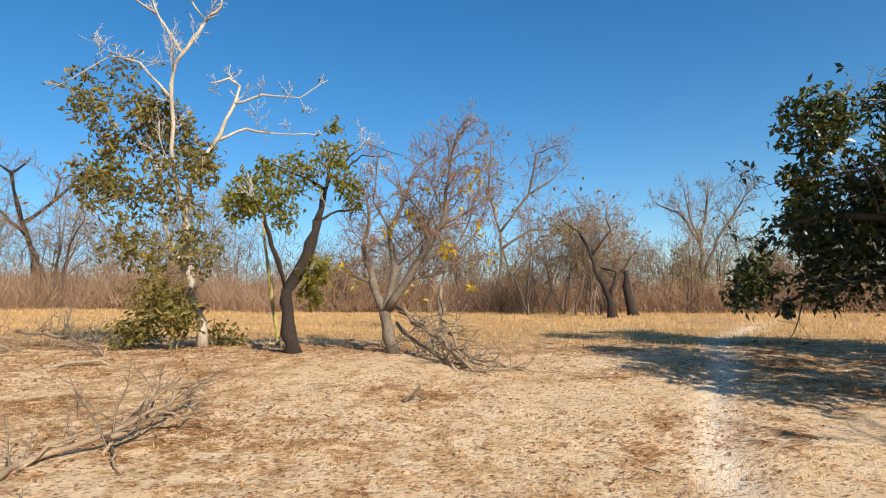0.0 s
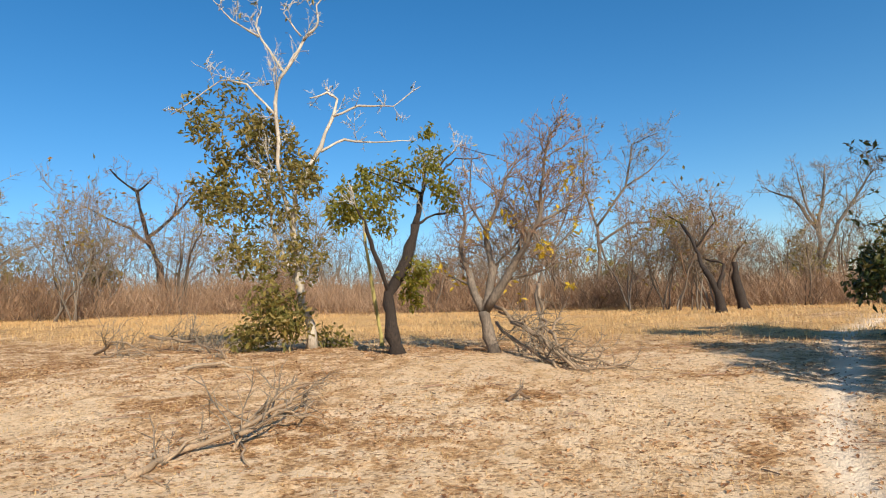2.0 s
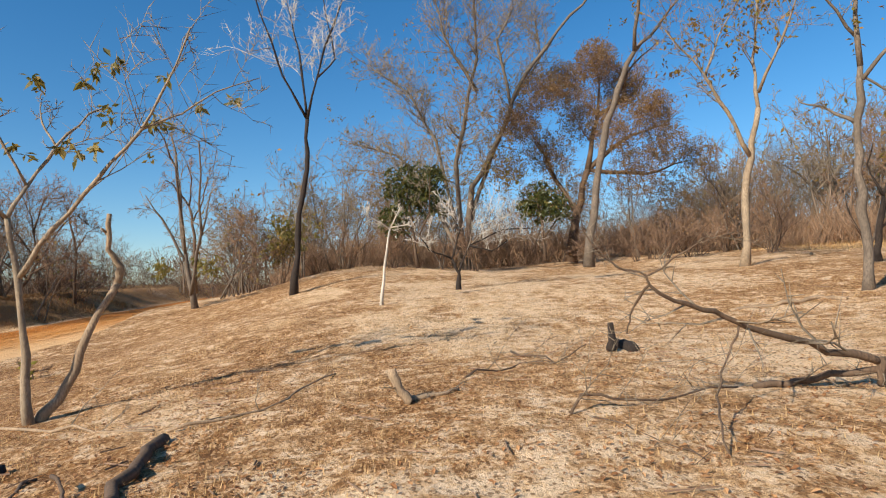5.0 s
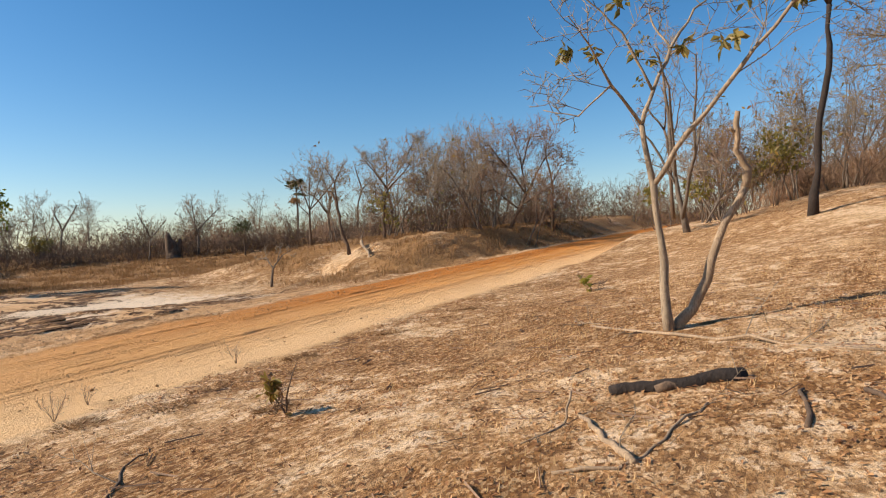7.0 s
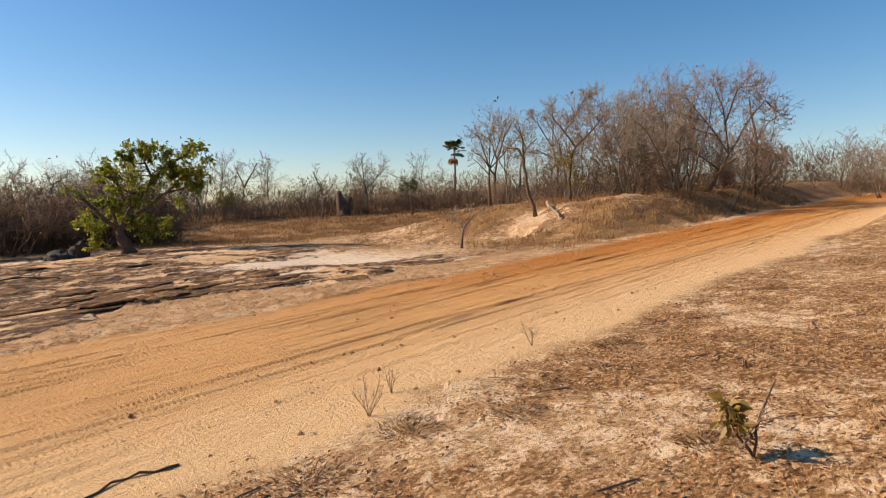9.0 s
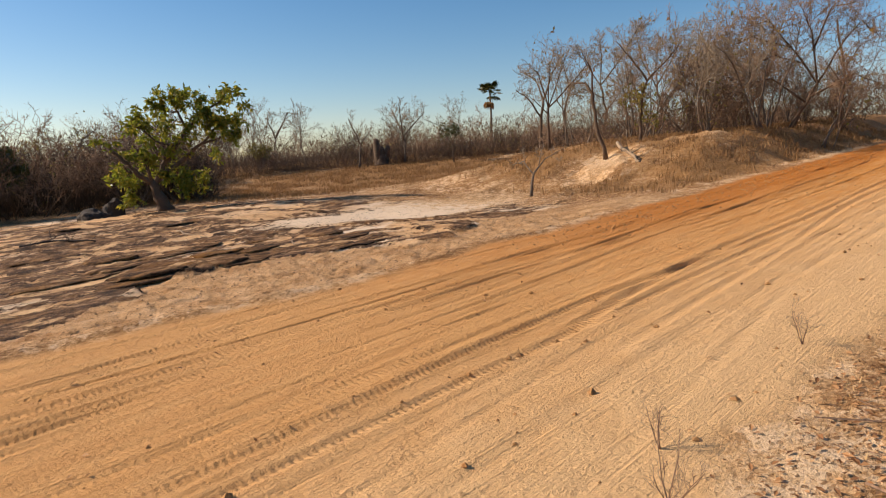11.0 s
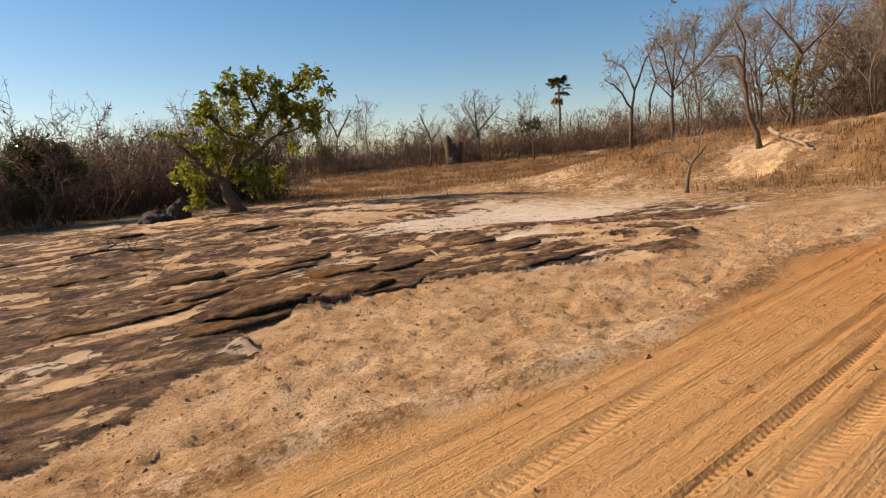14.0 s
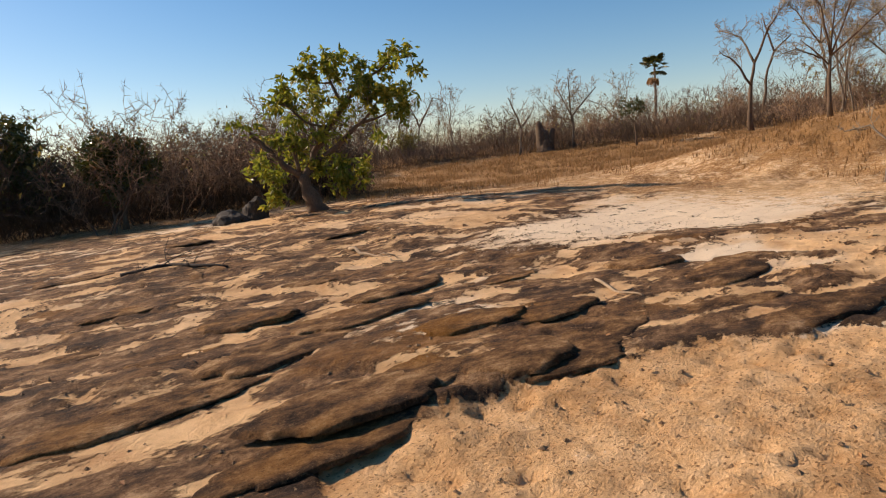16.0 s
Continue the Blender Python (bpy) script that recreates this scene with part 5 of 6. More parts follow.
TREE('green_bush', -37.58, -43.71, 129.2,
    [(0.077, 0.057, [(0.0, 0.0), (-0.13, 1.54)]), (0.057, 0.038, [(-0.13, 1.54), (-0.85, 2.67)]), (0.057, 0.038, [(-0.13, 1.54), (0.52, 2.54)])],
    [(-0.34, 2.62, 0.69, 60), (0.34, 2.38, 0.54, 40)])
TREE('dark_green_tree', -7.6, -43.1, 166.8,
    [(0.13, 0.07, [(0.0, -0.1), (0.14, 1.3)]), (0.08, 0.03, [(0.14, 1.3), (-0.4, 2.4), (-0.6, 3.0)]), (0.08, 0.03, [(0.14, 1.3), (0.7, 2.3), (0.9, 2.7)])],
    [(-0.3, 3.1, 0.65, 420), (0.4, 2.9, 0.65, 380), (-0.7, 2.3, 0.6, 320), (0.9, 2.3, 0.55, 260), (0.0, 2.1, 0.75, 300), (-0.2, 1.4, 0.5, 120)])
TREE('dark_green_tree', -2.6, -47.0, -176.4,
    [(0.109, 0.054, [(1.42, 1.25), (1.61, 2.57)]), (0.068, 0.027, [(1.61, 2.57), (1.11, 3.49)]), (0.068, 0.027, [(1.61, 2.57), (2.33, 2.97)])],
    [(1.68, 3.68, 1.22, 1000), (2.08, 2.54, 1.22, 900), (0.84, 2.85, 1.63, 1000), (2.36, 1.83, 1.09, 700), (3.04, 2.46, 0.71, 300)])


# ---- scrub and far woods ----
def scrub(name, label, seed, height, stems, wood, twig_mat, leaf_mat=None, leaves=0, size=0.2, spread=0.5, n1=6, level=3, thin=0.012, many=(5, 4, 3), lift=0.25):
    """A bushy dry tree with one or more stems, to be copied."""
    r = random.Random(seed)
    root = tagged(new(name, None), label, "bush" if "bush" in name else "tree", "dry trees at the edge of the clearing")
    b, tw, lv = Builder(), Builder(), Builder()
    tips = []
    for i in range(stems):
        p = Vector((r.uniform(-0.25, 0.25), r.uniform(-0.25, 0.25), -0.1)) * (1 if stems > 1 else 0.1)
        d = Vector((r.uniform(-spread, spread), r.uniform(-spread, spread), 1)).normalized()
        ln = height * r.uniform(0.6, 0.85)
        pts = bent_line(r, p, d, ln, 7, 0.3, 0.06)
        r0 = (0.0075 if "dense" in name else 0.0105) * height * r.uniform(0.6, 1.1)
        if "dense" in name:
            stem = Builder()
            stem.tube(pts, [r0 * (1 - 0.11 * j) for j in range(8)], 5)
            part("stem", stem.mesh("stem", wood), root)
        else:
            b.tube(pts, [r0 * (1 - 0.11 * j) for j in range(8)], 5)
        tips += twiggery(tw, r, pts, r0, n1, height * 0.34, lift, level, thin, 0.3, 0.3, many)
    if b.f:
        part("trunk", b.mesh("trunk", wood), root)
    tagged(part("branch_tangle", tw.mesh("branch_tangle", twig_mat), root), kind="stuff")
    for _ in range(leaves):
        lv.leaf(r.choice(tips) + rand_dir(r) * 0.3 * r.random(), rand_dir(r), rand_dir(r), size * r.uniform(0.6, 1.3))
    if leaves:
        part("crown", lv.mesh("crown", leaf_mat, False), root)
    return root


BARE = [scrub("scrub_tree", "leafless scrub tree in dense dry woodland", 40 + i, 5.6, (1, 3, 2, 4, 2, 3)[i], BARK_GREY, (TWIG_GREY, TWIG_BROWN, TWIG_GREY)[i % 3], LEAF_MIXED, (0, 60, 0, 40, 0, 90)[i], 0.2, 0.45, (16, 7, 10, 6, 10, 7)[i], 3, 0.0095, (6, 6, 2)) for i in range(6)]
THICK = [scrub("thicket_bush", "low tangle of dry brown thorn stems", 60 + i, 2.6, 9, BARK_BROWN, TWIG_BROWN, LEAF_BROWN, 90, 0.11, 0.6, 6, 2, 0.010, (5, 8, 3)) for i in range(3)]
LEAFY = [scrub("leafy_scrub", "olive leafed scrub tree among bare ones", 80 + i, 4.0, 4, BARK_BROWN, TWIG_GREY, LEAF_OLIVE, 900, 0.24, 0.6, 4) for i in range(2)]
DENSE = [scrub("dense_scrub", "round dark scrub tree with a dense drooping twig crown", 90 + i, 3.6, (6, 4, 8)[i], BARK_BROWN, (TWIG_DARK, TWIG_BROWN, TWIG_DARK)[i], LEAF_OLIVE, (60, 0, 120)[i], 0.16, 0.85, (6, 8, 5)[i], 3, 0.008, (6, 7, 2), 0.06) for i in range(3)]
first = set()


def plant(kind, x, y, scale):
    r = random.Random(int(abs(x * 91 + y * 37) * 100))
    m = Matrix.LocRotScale((x, y, float(land(np.array(x), np.array(y))) - 0.05), Euler((r.uniform(-.05, .05), r.uniform(-.05, .05), r.uniform(0, 6.28))), None)
    if kind.name in first:
        ob = copy_thing(kind, m)
    else:
        first.add(kind.name)
        ob, kind.matrix_basis = kind, m
    ob.scale = (scale, scale, scale * r.uniform(0.9, 1.15))


rs = random.Random(11)


def belt(count, yaw0, yaw1, near, far, kinds, lo, hi, origin=(0, 0)):
    for _ in range(count):
        yaw, d = radians(rs.uniform(yaw0, yaw1)), near + (far - near) * rs.random() ** 1.3
        x, y = origin[0] - math.sin(yaw) * d, origin[1] + math.cos(yaw) * d
        if -17.5 < y < -8.5 and x < -5 and x > -50:
            continue
        plant(rs.choice(kinds), x, y, rs.uniform(lo, hi))


belt(54, -42, 62, 35, 58, BARE, 0.95, 1.4)
belt(70, -42, 66, 33, 46, THICK, 0.8, 1.3)
belt(8, -30, 62, 38, 55, LEAFY, 0.7, 1.1)
belt(12, -14, 18, 27, 36, [BARE[1], BARE[4], BARE[5]], 0.95, 1.25)
belt(8, -22, -9, 30, 40, BARE, 0.9, 1.15)
belt(24, 58, 100, 30, 50, BARE, 0.75, 1.15)
belt(30, 58, 98, 26, 38, THICK, 0.7, 1.2)
belt(14, 99, 112, 36, 75, BARE, 0.6, 1.0)
belt(16, 38, 60, 30, 46, BARE, 1.05, 1.4)
belt(12, 92, 103, 32, 48, BARE, 0.8, 1.1)
belt(16, 113, 132, 38, 60, BARE, 0.85, 1.15)
belt(16, 112, 135, 38, 56, THICK, 0.7, 1.1)
belt(20, 132, 166, 62, 84, BARE, 0.8, 1.25)
belt(18, 160, 208, 46, 70, BARE, 0.7, 1.0)
belt(62, 158, 208, 42, 58, DENSE, 1.2, 1.65)
belt(14, 132, 160, 60, 78, DENSE, 0.8, 1.15)
belt(12, 112, 131, 36, 52, DENSE, 0.8, 1.2)
belt(16, 132, 160, 62, 78, THICK, 0.8, 1.2)
belt(12, 160, 208, 46, 60, THICK, 0.7, 1.1)
belt(6, 150, 205, 56, 70, LEAFY, 0.7, 1.0)
for i, (x, y) in enumerate(((-30, -21), (-31.5, -24.5), (-33, -22), (-34, -27), (-36, -20.5), (-30, -28), (-38, -24), (-34.5, -24), (-40, -21.5))):
    plant(BARE[i % 6], x, y, 0.95 + 0.05 * (i % 5))
for i, (x, y) in enumerate(((-57, -12), (-60, -15.5), (-56, -13.5), (-58, -10.5), (-62, -13), (-55, -15.5), (-56, -18.8), (-53, -20.5), (-62, -10), (-54, -7.5), (-64, -18), (-50, -19.5))):
    plant(DENSE[i % 3], x, y, 0.6 + 0.07 * (i % 4))
for i, (x, y) in enumerate(((-27.5, -7.0), (-30, -6.2), (-33, -7.2), (-36, -6), (-31, -4.2), (-35, -8.3), (-40, -7), (-38, -4.5), (-28.5, -4.8))):
    plant((BARE[1], DENSE[0], BARE[3], LEAFY[0], BARE[5])[i % 5], x, y, (0.95, 1.15, 1.0, 0.8, 1.05)[i % 5])
plant(BARE[1], 8.5, -1.5, 1.1)
plant(BARE[3], 12.0, 1.0, 1.2)


# ---- far woods: uncounted stems that close the view ----
def far_woods(trees, slivers):
    r = np.random.RandomState(31)
    yaw = np.radians(r.uniform(-75, 285, trees))
    back = np.cos(yaw) <= 0
    d = 54 + 62 * r.rand(trees) ** 1.6 + np.where(back, 8.0, -2.0)
    x = np.where(back, -4.0, 0.0) - np.sin(yaw) * d
    y = np.where(back, -10.0, 0.0) + np.cos(yaw) * d
    keep = ~((y > -18.5) & (y < -8) & (x < 0) & (x > -62))
    x, y, d, back = x[keep], y[keep], d[keep], back[keep]
    stand = fractal(x * 0.05, y * 0.05, 3)
    tall = (2.0 + 1.6 * r.rand(len(x)) + 2.4 * stand) * np.where(back, np.where((x < -33) & (y < -33), 0.66, 0.95), 1.2)
    z0 = land(x, y) - 0.1
    x, y, z0, tall, d = (np.repeat(q, slivers) for q in (x, y, z0, tall, d))
    n = len(x)
    a, out, up = r.uniform(0, 6.283, n), r.rand(n) ** 0.6, r.rand(n) ** 1.5
    wide = tall * 0.42 * np.sqrt(np.clip(1 - (2 * up - 0.9) ** 2 / 1.25, 0.05, 1)) * out
    p = np.stack([x + wide * np.cos(a), y + wide * np.sin(a), z0 + tall * up], -1)
    size = tall * r.uniform(0.12, 0.36, n)
    way = np.stack([np.cos(a) * out + r.normal(0, 0.5, n), np.sin(a) * out + r.normal(0, 0.5, n), r.uniform(-0.3, 1.1, n)], -1)
    way /= np.linalg.norm(way, axis=1)[:, None]
    b = r.uniform(0, 6.283, n)
    half = np.stack([np.cos(b), np.sin(b), 0 * b], -1) * (r.uniform(0.014, 0.034, n) * d / 60)[:, None]
    v = np.stack([p - half, p + half, p + way * size[:, None]], 1)
    v[:, :, 2] = np.maximum(v[:, :, 2], z0[:, None])
    me = bpy.data.meshes.new("far_woods")
    me.from_pydata(v.reshape(-1, 3).tolist(), [], np.arange(3 * n).reshape(-1, 3).tolist())
    me.materials.append(foliage("far_stem", [(0.0, (0.08, 0.058, 0.044)), (0.5, (0.155, 0.113, 0.083)), (0.85, (0.25, 0.18, 0.12)), (1.0, (0.125, 0.092, 0.067))], 0.1, 0.9))
    me.update()
    tagged(new("far_woods", me), "dense dry brown woodland closing the view", "woods", kind="stuff")


far_woods(5200, 60)


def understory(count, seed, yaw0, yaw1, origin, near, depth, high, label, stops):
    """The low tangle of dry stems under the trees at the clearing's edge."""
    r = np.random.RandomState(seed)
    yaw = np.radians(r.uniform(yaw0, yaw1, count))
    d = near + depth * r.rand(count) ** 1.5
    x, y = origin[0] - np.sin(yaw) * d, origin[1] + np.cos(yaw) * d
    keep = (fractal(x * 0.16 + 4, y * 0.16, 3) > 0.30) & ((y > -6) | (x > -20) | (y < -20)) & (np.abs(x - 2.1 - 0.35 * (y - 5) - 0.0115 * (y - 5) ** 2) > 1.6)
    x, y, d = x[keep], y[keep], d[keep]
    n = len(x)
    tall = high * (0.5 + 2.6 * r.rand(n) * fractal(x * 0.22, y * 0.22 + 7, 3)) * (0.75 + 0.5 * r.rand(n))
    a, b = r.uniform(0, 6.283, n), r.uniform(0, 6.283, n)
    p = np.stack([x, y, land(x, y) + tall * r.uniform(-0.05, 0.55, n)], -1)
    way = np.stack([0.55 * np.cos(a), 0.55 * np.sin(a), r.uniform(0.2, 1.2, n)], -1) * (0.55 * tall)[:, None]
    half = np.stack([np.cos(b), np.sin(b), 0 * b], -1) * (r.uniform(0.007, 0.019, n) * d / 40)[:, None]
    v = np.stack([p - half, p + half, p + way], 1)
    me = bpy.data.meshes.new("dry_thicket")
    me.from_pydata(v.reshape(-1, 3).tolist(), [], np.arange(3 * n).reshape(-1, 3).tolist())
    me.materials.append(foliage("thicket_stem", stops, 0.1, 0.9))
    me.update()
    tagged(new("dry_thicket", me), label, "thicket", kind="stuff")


understory(200000, 33, -45, 104, (0, 0), 33, 26, 1.4, "low brown thicket of thin dry stems below bare trees", [(0.0, (0.20, 0.135, 0.098)), (0.5, (0.36, 0.26, 0.185)), (0.85, (0.50, 0.38, 0.275)), (1.0, (0.27, 0.19, 0.137))])
# Dark stops put the backlit shade of this edge into the stem colour.
understory(80000, 34, 157, 212, (-4, -10), 35, 22, 1.7, "dense thicket of dry stems at the woods' edge, coloured dark as shade", [(0.0, (0.05, 0.037, 0.028)), (0.5, (0.105, 0.076, 0.056)), (0.85, (0.19, 0.14, 0.10)), (1.0, (0.07, 0.052, 0.04))])
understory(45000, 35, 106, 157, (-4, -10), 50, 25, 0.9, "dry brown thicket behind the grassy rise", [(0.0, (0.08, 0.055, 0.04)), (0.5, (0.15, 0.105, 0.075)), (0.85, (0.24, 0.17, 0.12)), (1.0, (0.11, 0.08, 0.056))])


# ---- fallen wood ----
WOOD = {
    "fallen_branch": ("fallen grey branch with crooked limbs on leaf litter", DRY_WOOD, 1.2),
    "brush_pile": ("pile of bleached cut poles leaning against a trunk", DRY_WOOD, 1.6),
    "brush_heap": ("low heap of grey twigs on dry grass", DRY_WOOD, 3.0),
    "bark_piece": ("pale strip of fallen bark on the ground", BARK_PALE, 0),
    "root_piece": ("short dark root piece lying on sand", BARK_BROWN, 1.0),
    "pale_log": ("thin pale log lying by a tree's foot", DRY_WOOD, 0),
    "dead_branch": ("large dead forked branch propped off the ground", BARK_BROWN, 1.1),
    "burnt_stump": ("small burnt stump broken off in sand", BARK_BURNT, 0),
    "broken_stub": ("broken grey stub of wood on dry ground", DRY_WOOD, 1.0),
    "fallen_stick": ("long thin pale stick lying on the slope", DRY_WOOD, 0.4),
    "verge_stick": ("long dark stick lying along the road's edge", BARK_BROWN, 0),
    "pale_twig": ("forked pale twig lying on leaf litter", DRY_WOOD, 0.5),
    "dark_log": ("dark weathered log half sunk in litter", BARK_BROWN, 0),
    "charred_log": ("charred black log lying in leaf litter", BARK_BURNT, 0),
    "bent_stick": ("crooked dry sticks lying on leaf litter", DRY_WOOD, 0.8),
    "twig_on_litter": ("short dark twig on leaf litter", BARK_BROWN, 1.0),
    "root_log": ("pale uprooted log on the mound's edge", DRY_WOOD, 1.0),
    "pale_stick": ("bleached stick lying on bare rock", DRY_WOOD, 0),
    "stick_on_rock": ("short grey stick lying on bare rock", DRY_WOOD, 0),
    "charred_stick": ("charred stick lying on bare rock", BARK_BURNT, 0.8),
}


def FALLEN(name, x, y, limbs):
    """Wood on the ground: limbs as (thickness at both ends, points as (east, north, height over the ground))."""
    label, wood, twigs = WOOD[name]
    k = {"dead_branch": 0.75, "root_log": 0.55, "fallen_branch": 0.75}.get(name, 0.95)
    limbs = [(a * k, b * k, c) for a, b, c in limbs]
    r = random.Random(int(abs(x * 71 + y * 29) * 100))
    base = ground_z(x, y)
    root = tagged(new(name, None), label, "dead wood")
    root.location = (x, y, base)
    tw = Builder()
    for r0, r1, pts in limbs:
        line = [Vector((a, b, ground_z(x + a, y + b) - base + h + (0.35 * r0 if h < 0.03 else 0.0))) for a, b, h in pts]
        full, rad = [line[0]], [r0]
        for j in range(1, len(line)):
            seg = (line[j] - line[j - 1]).length
            for k in (1, 2, 3, 4):
                q = line[j - 1].lerp(line[j], k / 4)
                if k < 4:
                    q = q + rand_dir(r) * min(0.06 * seg, 0.06)
                    q.z = max(q.z, ground_z(x + q.x, y + q.y) - base + 0.2 * r0)
                full.append(q)
                w = (j - 1 + k / 4) / (len(line) - 1)
                rad.append(max(0.004, (r0 + (r1 - r0) * w) * r.uniform(0.85, 1.15)))
        b = Builder()
        b.tube(full, rad, 8)
        part("limb", b.mesh("limb", wood), root)
        if twigs:
            run = sum((q - p).length for p, q in zip(full, full[1:]))
            twiggery(tw, r, full, r0, max(2, int(twigs * run * 4)), min(0.6, 0.3 * run + 0.1), 0.12, 2, 0.003, 0.1, 0.4)
    if tw.f:
        tagged(part("twig_tangle", tw.mesh("twig_tangle", TWIG_GREY if wood != BARK_BURNT else BARK_BURNT), root), kind="stuff")
    return root


FALLEN('fallen_branch', -3.13, 4.16,
    [(0.037, 0.02, [(0.0, 0.0, 0.0), (0.13, 0.59, 0.05), (0.44, 0.87, 0.14), (0.6, 1.3, 0.21), (0.64, 1.98, 0.29)]), (0.026, 0.01, [(0.52, 0.71, 0.14), (0.63, 1.21, 0.2), (0.98, 1.4, 0.08)]), (0.026, 0.01, [(0.47, 0.69, 0.0), (0.49, 0.79, 0.11), (0.44, 1.26, 0.18), (0.43, 2.18, 0.3)]), (0.021, 0.008, [(0.16, 0.54, 0.0), (0.03, 0.29, 0.0), (0.03, -0.09, 0.0)]), (0.015, 0.008, [(0.52, 0.71, 0.07), (0.8, 0.32, 0.0)]), (0.021, 0.009, [(0.49, 1.71, 0.17), (0.58, 2.48, 0.19)]), (0.016, 0.005, [(0.18, 0.61, 0.05), (0.19, 0.8, 0.1), (0.04, 0.75, 0.15)]), (0.02, 0.008, [(0.03, 0.29, 0.0), (0.18, 0.61, 0.12), (0.34, 0.74, 0.19)]), (0.025, 0.011, [(0.44, 1.26, 0.18), (0.58, 1.51, 0.33), (0.78, 2.01, 0.29)]), (0.019, 0.008, [(0.61, 1.27, 0.19), (0.8, 1.36, 0.13), (0.84, 1.57, 0.21)]), (0.015, 0.007, [(0.07, 0.06, 0.0), (0.41, -0.14, 0.0), (0.54, -0.02, 0.0)])])
FALLEN('brush_pile', -0.90, 10.55,
    [(0.034, 0.019, [(0.0, 0.0, 0.71), (0.6, -1.34, 0.38), (1.17, -2.46, 0.0)]), (0.034, 0.019, [(0.02, 0.01, 0.44), (0.65, -1.57, 0.11), (0.92, -2.23, 0.0)]), (0.027, 0.018, [(0.31, -0.8, 0.47), (0.85, -1.77, 0.21), (1.23, -2.44, 0.0)]), (0.038, 0.022, [(0.76, 1.38, 1.07), (0.76, 0.75, 0.46), (0.88, -0.3, 0.27), (1.1, 0.25, 0.46)]), (0.025, 0.015, [(0.75, 0.18, 0.3), (0.42, -1.09, 0.0)]), (0.027, 0.014, [(0.88, -0.69, 0.3), (1.15, -1.92, 0.09), (1.78, -2.4, 0.0)]), (0.019, 0.008, [(1.23, -2.44, 0.0), (1.68, -2.42, 0.04), (2.06, -2.59, 0.0)]), (0.02, 0.008, [(0.59, -1.81, 0.21), (0.95, -1.95, 0.0), (1.37, -2.73, 0.0)]), (0.024, 0.01, [(0.07, 0.02, 0.62), (0.8, -1.3, 0.22), (1.33, -2.59, 0.0)])])
FALLEN('brush_heap', -8.65, 10.86,
    [(0.031, 0.013, [(0.0, 0.0, 0.0), (0.92, -0.55, 0.28), (1.62, -0.65, 0.0)]), (0.039, 0.02, [(0.49, 1.01, 0.28), (1.84, 0.46, 0.21), (3.34, -1.15, 0.0)]), (0.024, 0.012, [(0.62, -0.62, 0.0), (1.25, -0.73, 0.13), (1.33, -0.45, 0.22)])])
FALLEN('bark_piece', -5.50, 8.52,
    [(0.037, 0.018, [(0.0, 0.0, 0.0), (0.51, 0.2, 0.06), (1.07, 0.28, 0.0)])])
FALLEN('root_piece', -0.51, 6.48,
    [(0.027, 0.015, [(0.0, 0.0, 0.0), (0.12, 0.05, 0.09), (0.22, 0.12, 0.0)]), (0.018, 0.009, [(0.12, 0.05, 0.09), (0.17, 0.06, 0.15)])])
FALLEN('pale_log', -10.61, 4.53,
    [(0.031, 0.041, [(0.0, 0.0, 0.0), (-0.01, 0.58, 0.0), (0.05, 1.28, 0.0), (-0.0, 1.72, 0.0), (0.51, 1.73, 0.0)])])
FALLEN('dead_branch', -5.24, 2.41,
    [(0.042, 0.018, [(0.0, 0.0, 0.19), (0.01, -0.47, 0.32), (0.12, -1.2, 0.58), (0.2, -1.57, 0.73), (0.29, -2.01, 0.92)]), (0.014, 0.004, [(0.29, -2.01, 0.92), (0.28, -2.03, 0.99), (0.24, -2.23, 1.07), (0.23, -2.39, 1.24), (0.13, -2.57, 1.69)]), (0.01, 0.004, [(0.28, -2.03, 0.98), (0.32, -1.65, 1.21), (0.45, -1.44, 1.28)]), (0.014, 0.008, [(0.29, -2.01, 0.92), (0.09, -2.05, 0.75), (0.07, -2.1, 0.57)]), (0.011, 0.009, [(0.15, -1.27, 0.59), (0.25, -1.47, 0.33), (0.55, -1.7, 0.13), (1.13, -2.0, 0.0)]), (0.036, 0.041, [(-0.41, -0.82, 0.0), (-0.3, -0.34, 0.06), (-0.0, -0.0, 0.14)]), (0.047, 0.042, [(0.0, 0.0, 0.23), (-0.01, -0.01, 0.0)]), (0.021, 0.008, [(-0.06, 0.03, 0.0), (0.87, -0.36, 0.0), (1.33, -0.46, 0.0)]), (0.018, 0.009, [(-0.12, -2.49, 0.0), (-0.19, -2.38, 0.12), (-0.09, -2.07, 0.06), (-0.47, -0.92, 0.0)]), (0.018, 0.007, [(-3.18, -2.19, 0.05), (-2.32, -1.9, 0.0), (-2.64, -1.42, 0.13)]), (0.015, 0.006, [(-1.84, -3.0, 0.0), (-2.51, -2.24, 0.0), (-2.28, -1.78, 0.0)]), (0.009, 0.004, [(0.01, -2.36, 0.0), (0.68, -2.23, 0.0), (1.12, -2.14, 0.0)]), (0.009, 0.004, [(1.12, -0.29, 0.0), (1.57, -0.28, 0.0), (1.83, -0.22, 0.0)])])
FALLEN('burnt_stump', -8.08, 1.38,
    [(0.072, 0.043, [(0.0, 0.0, 0.0), (0.01, 0.01, 0.15), (-0.0, -0.0, 0.34)]), (0.089, 0.067, [(-0.27, 0.16, 0.0), (-0.13, 0.23, 0.0), (0.17, 0.22, 0.0)])])
FALLEN('broken_stub', -6.37, -1.35,
    [(0.04, 0.046, [(0.0, 0.0, 0.3), (0.04, 0.08, 0.1), (0.05, 0.16, 0.0)]), (0.036, 0.015, [(-0.04, 0.11, 0.0), (-0.09, 0.37, 0.0), (-0.19, 0.62, 0.0)])])
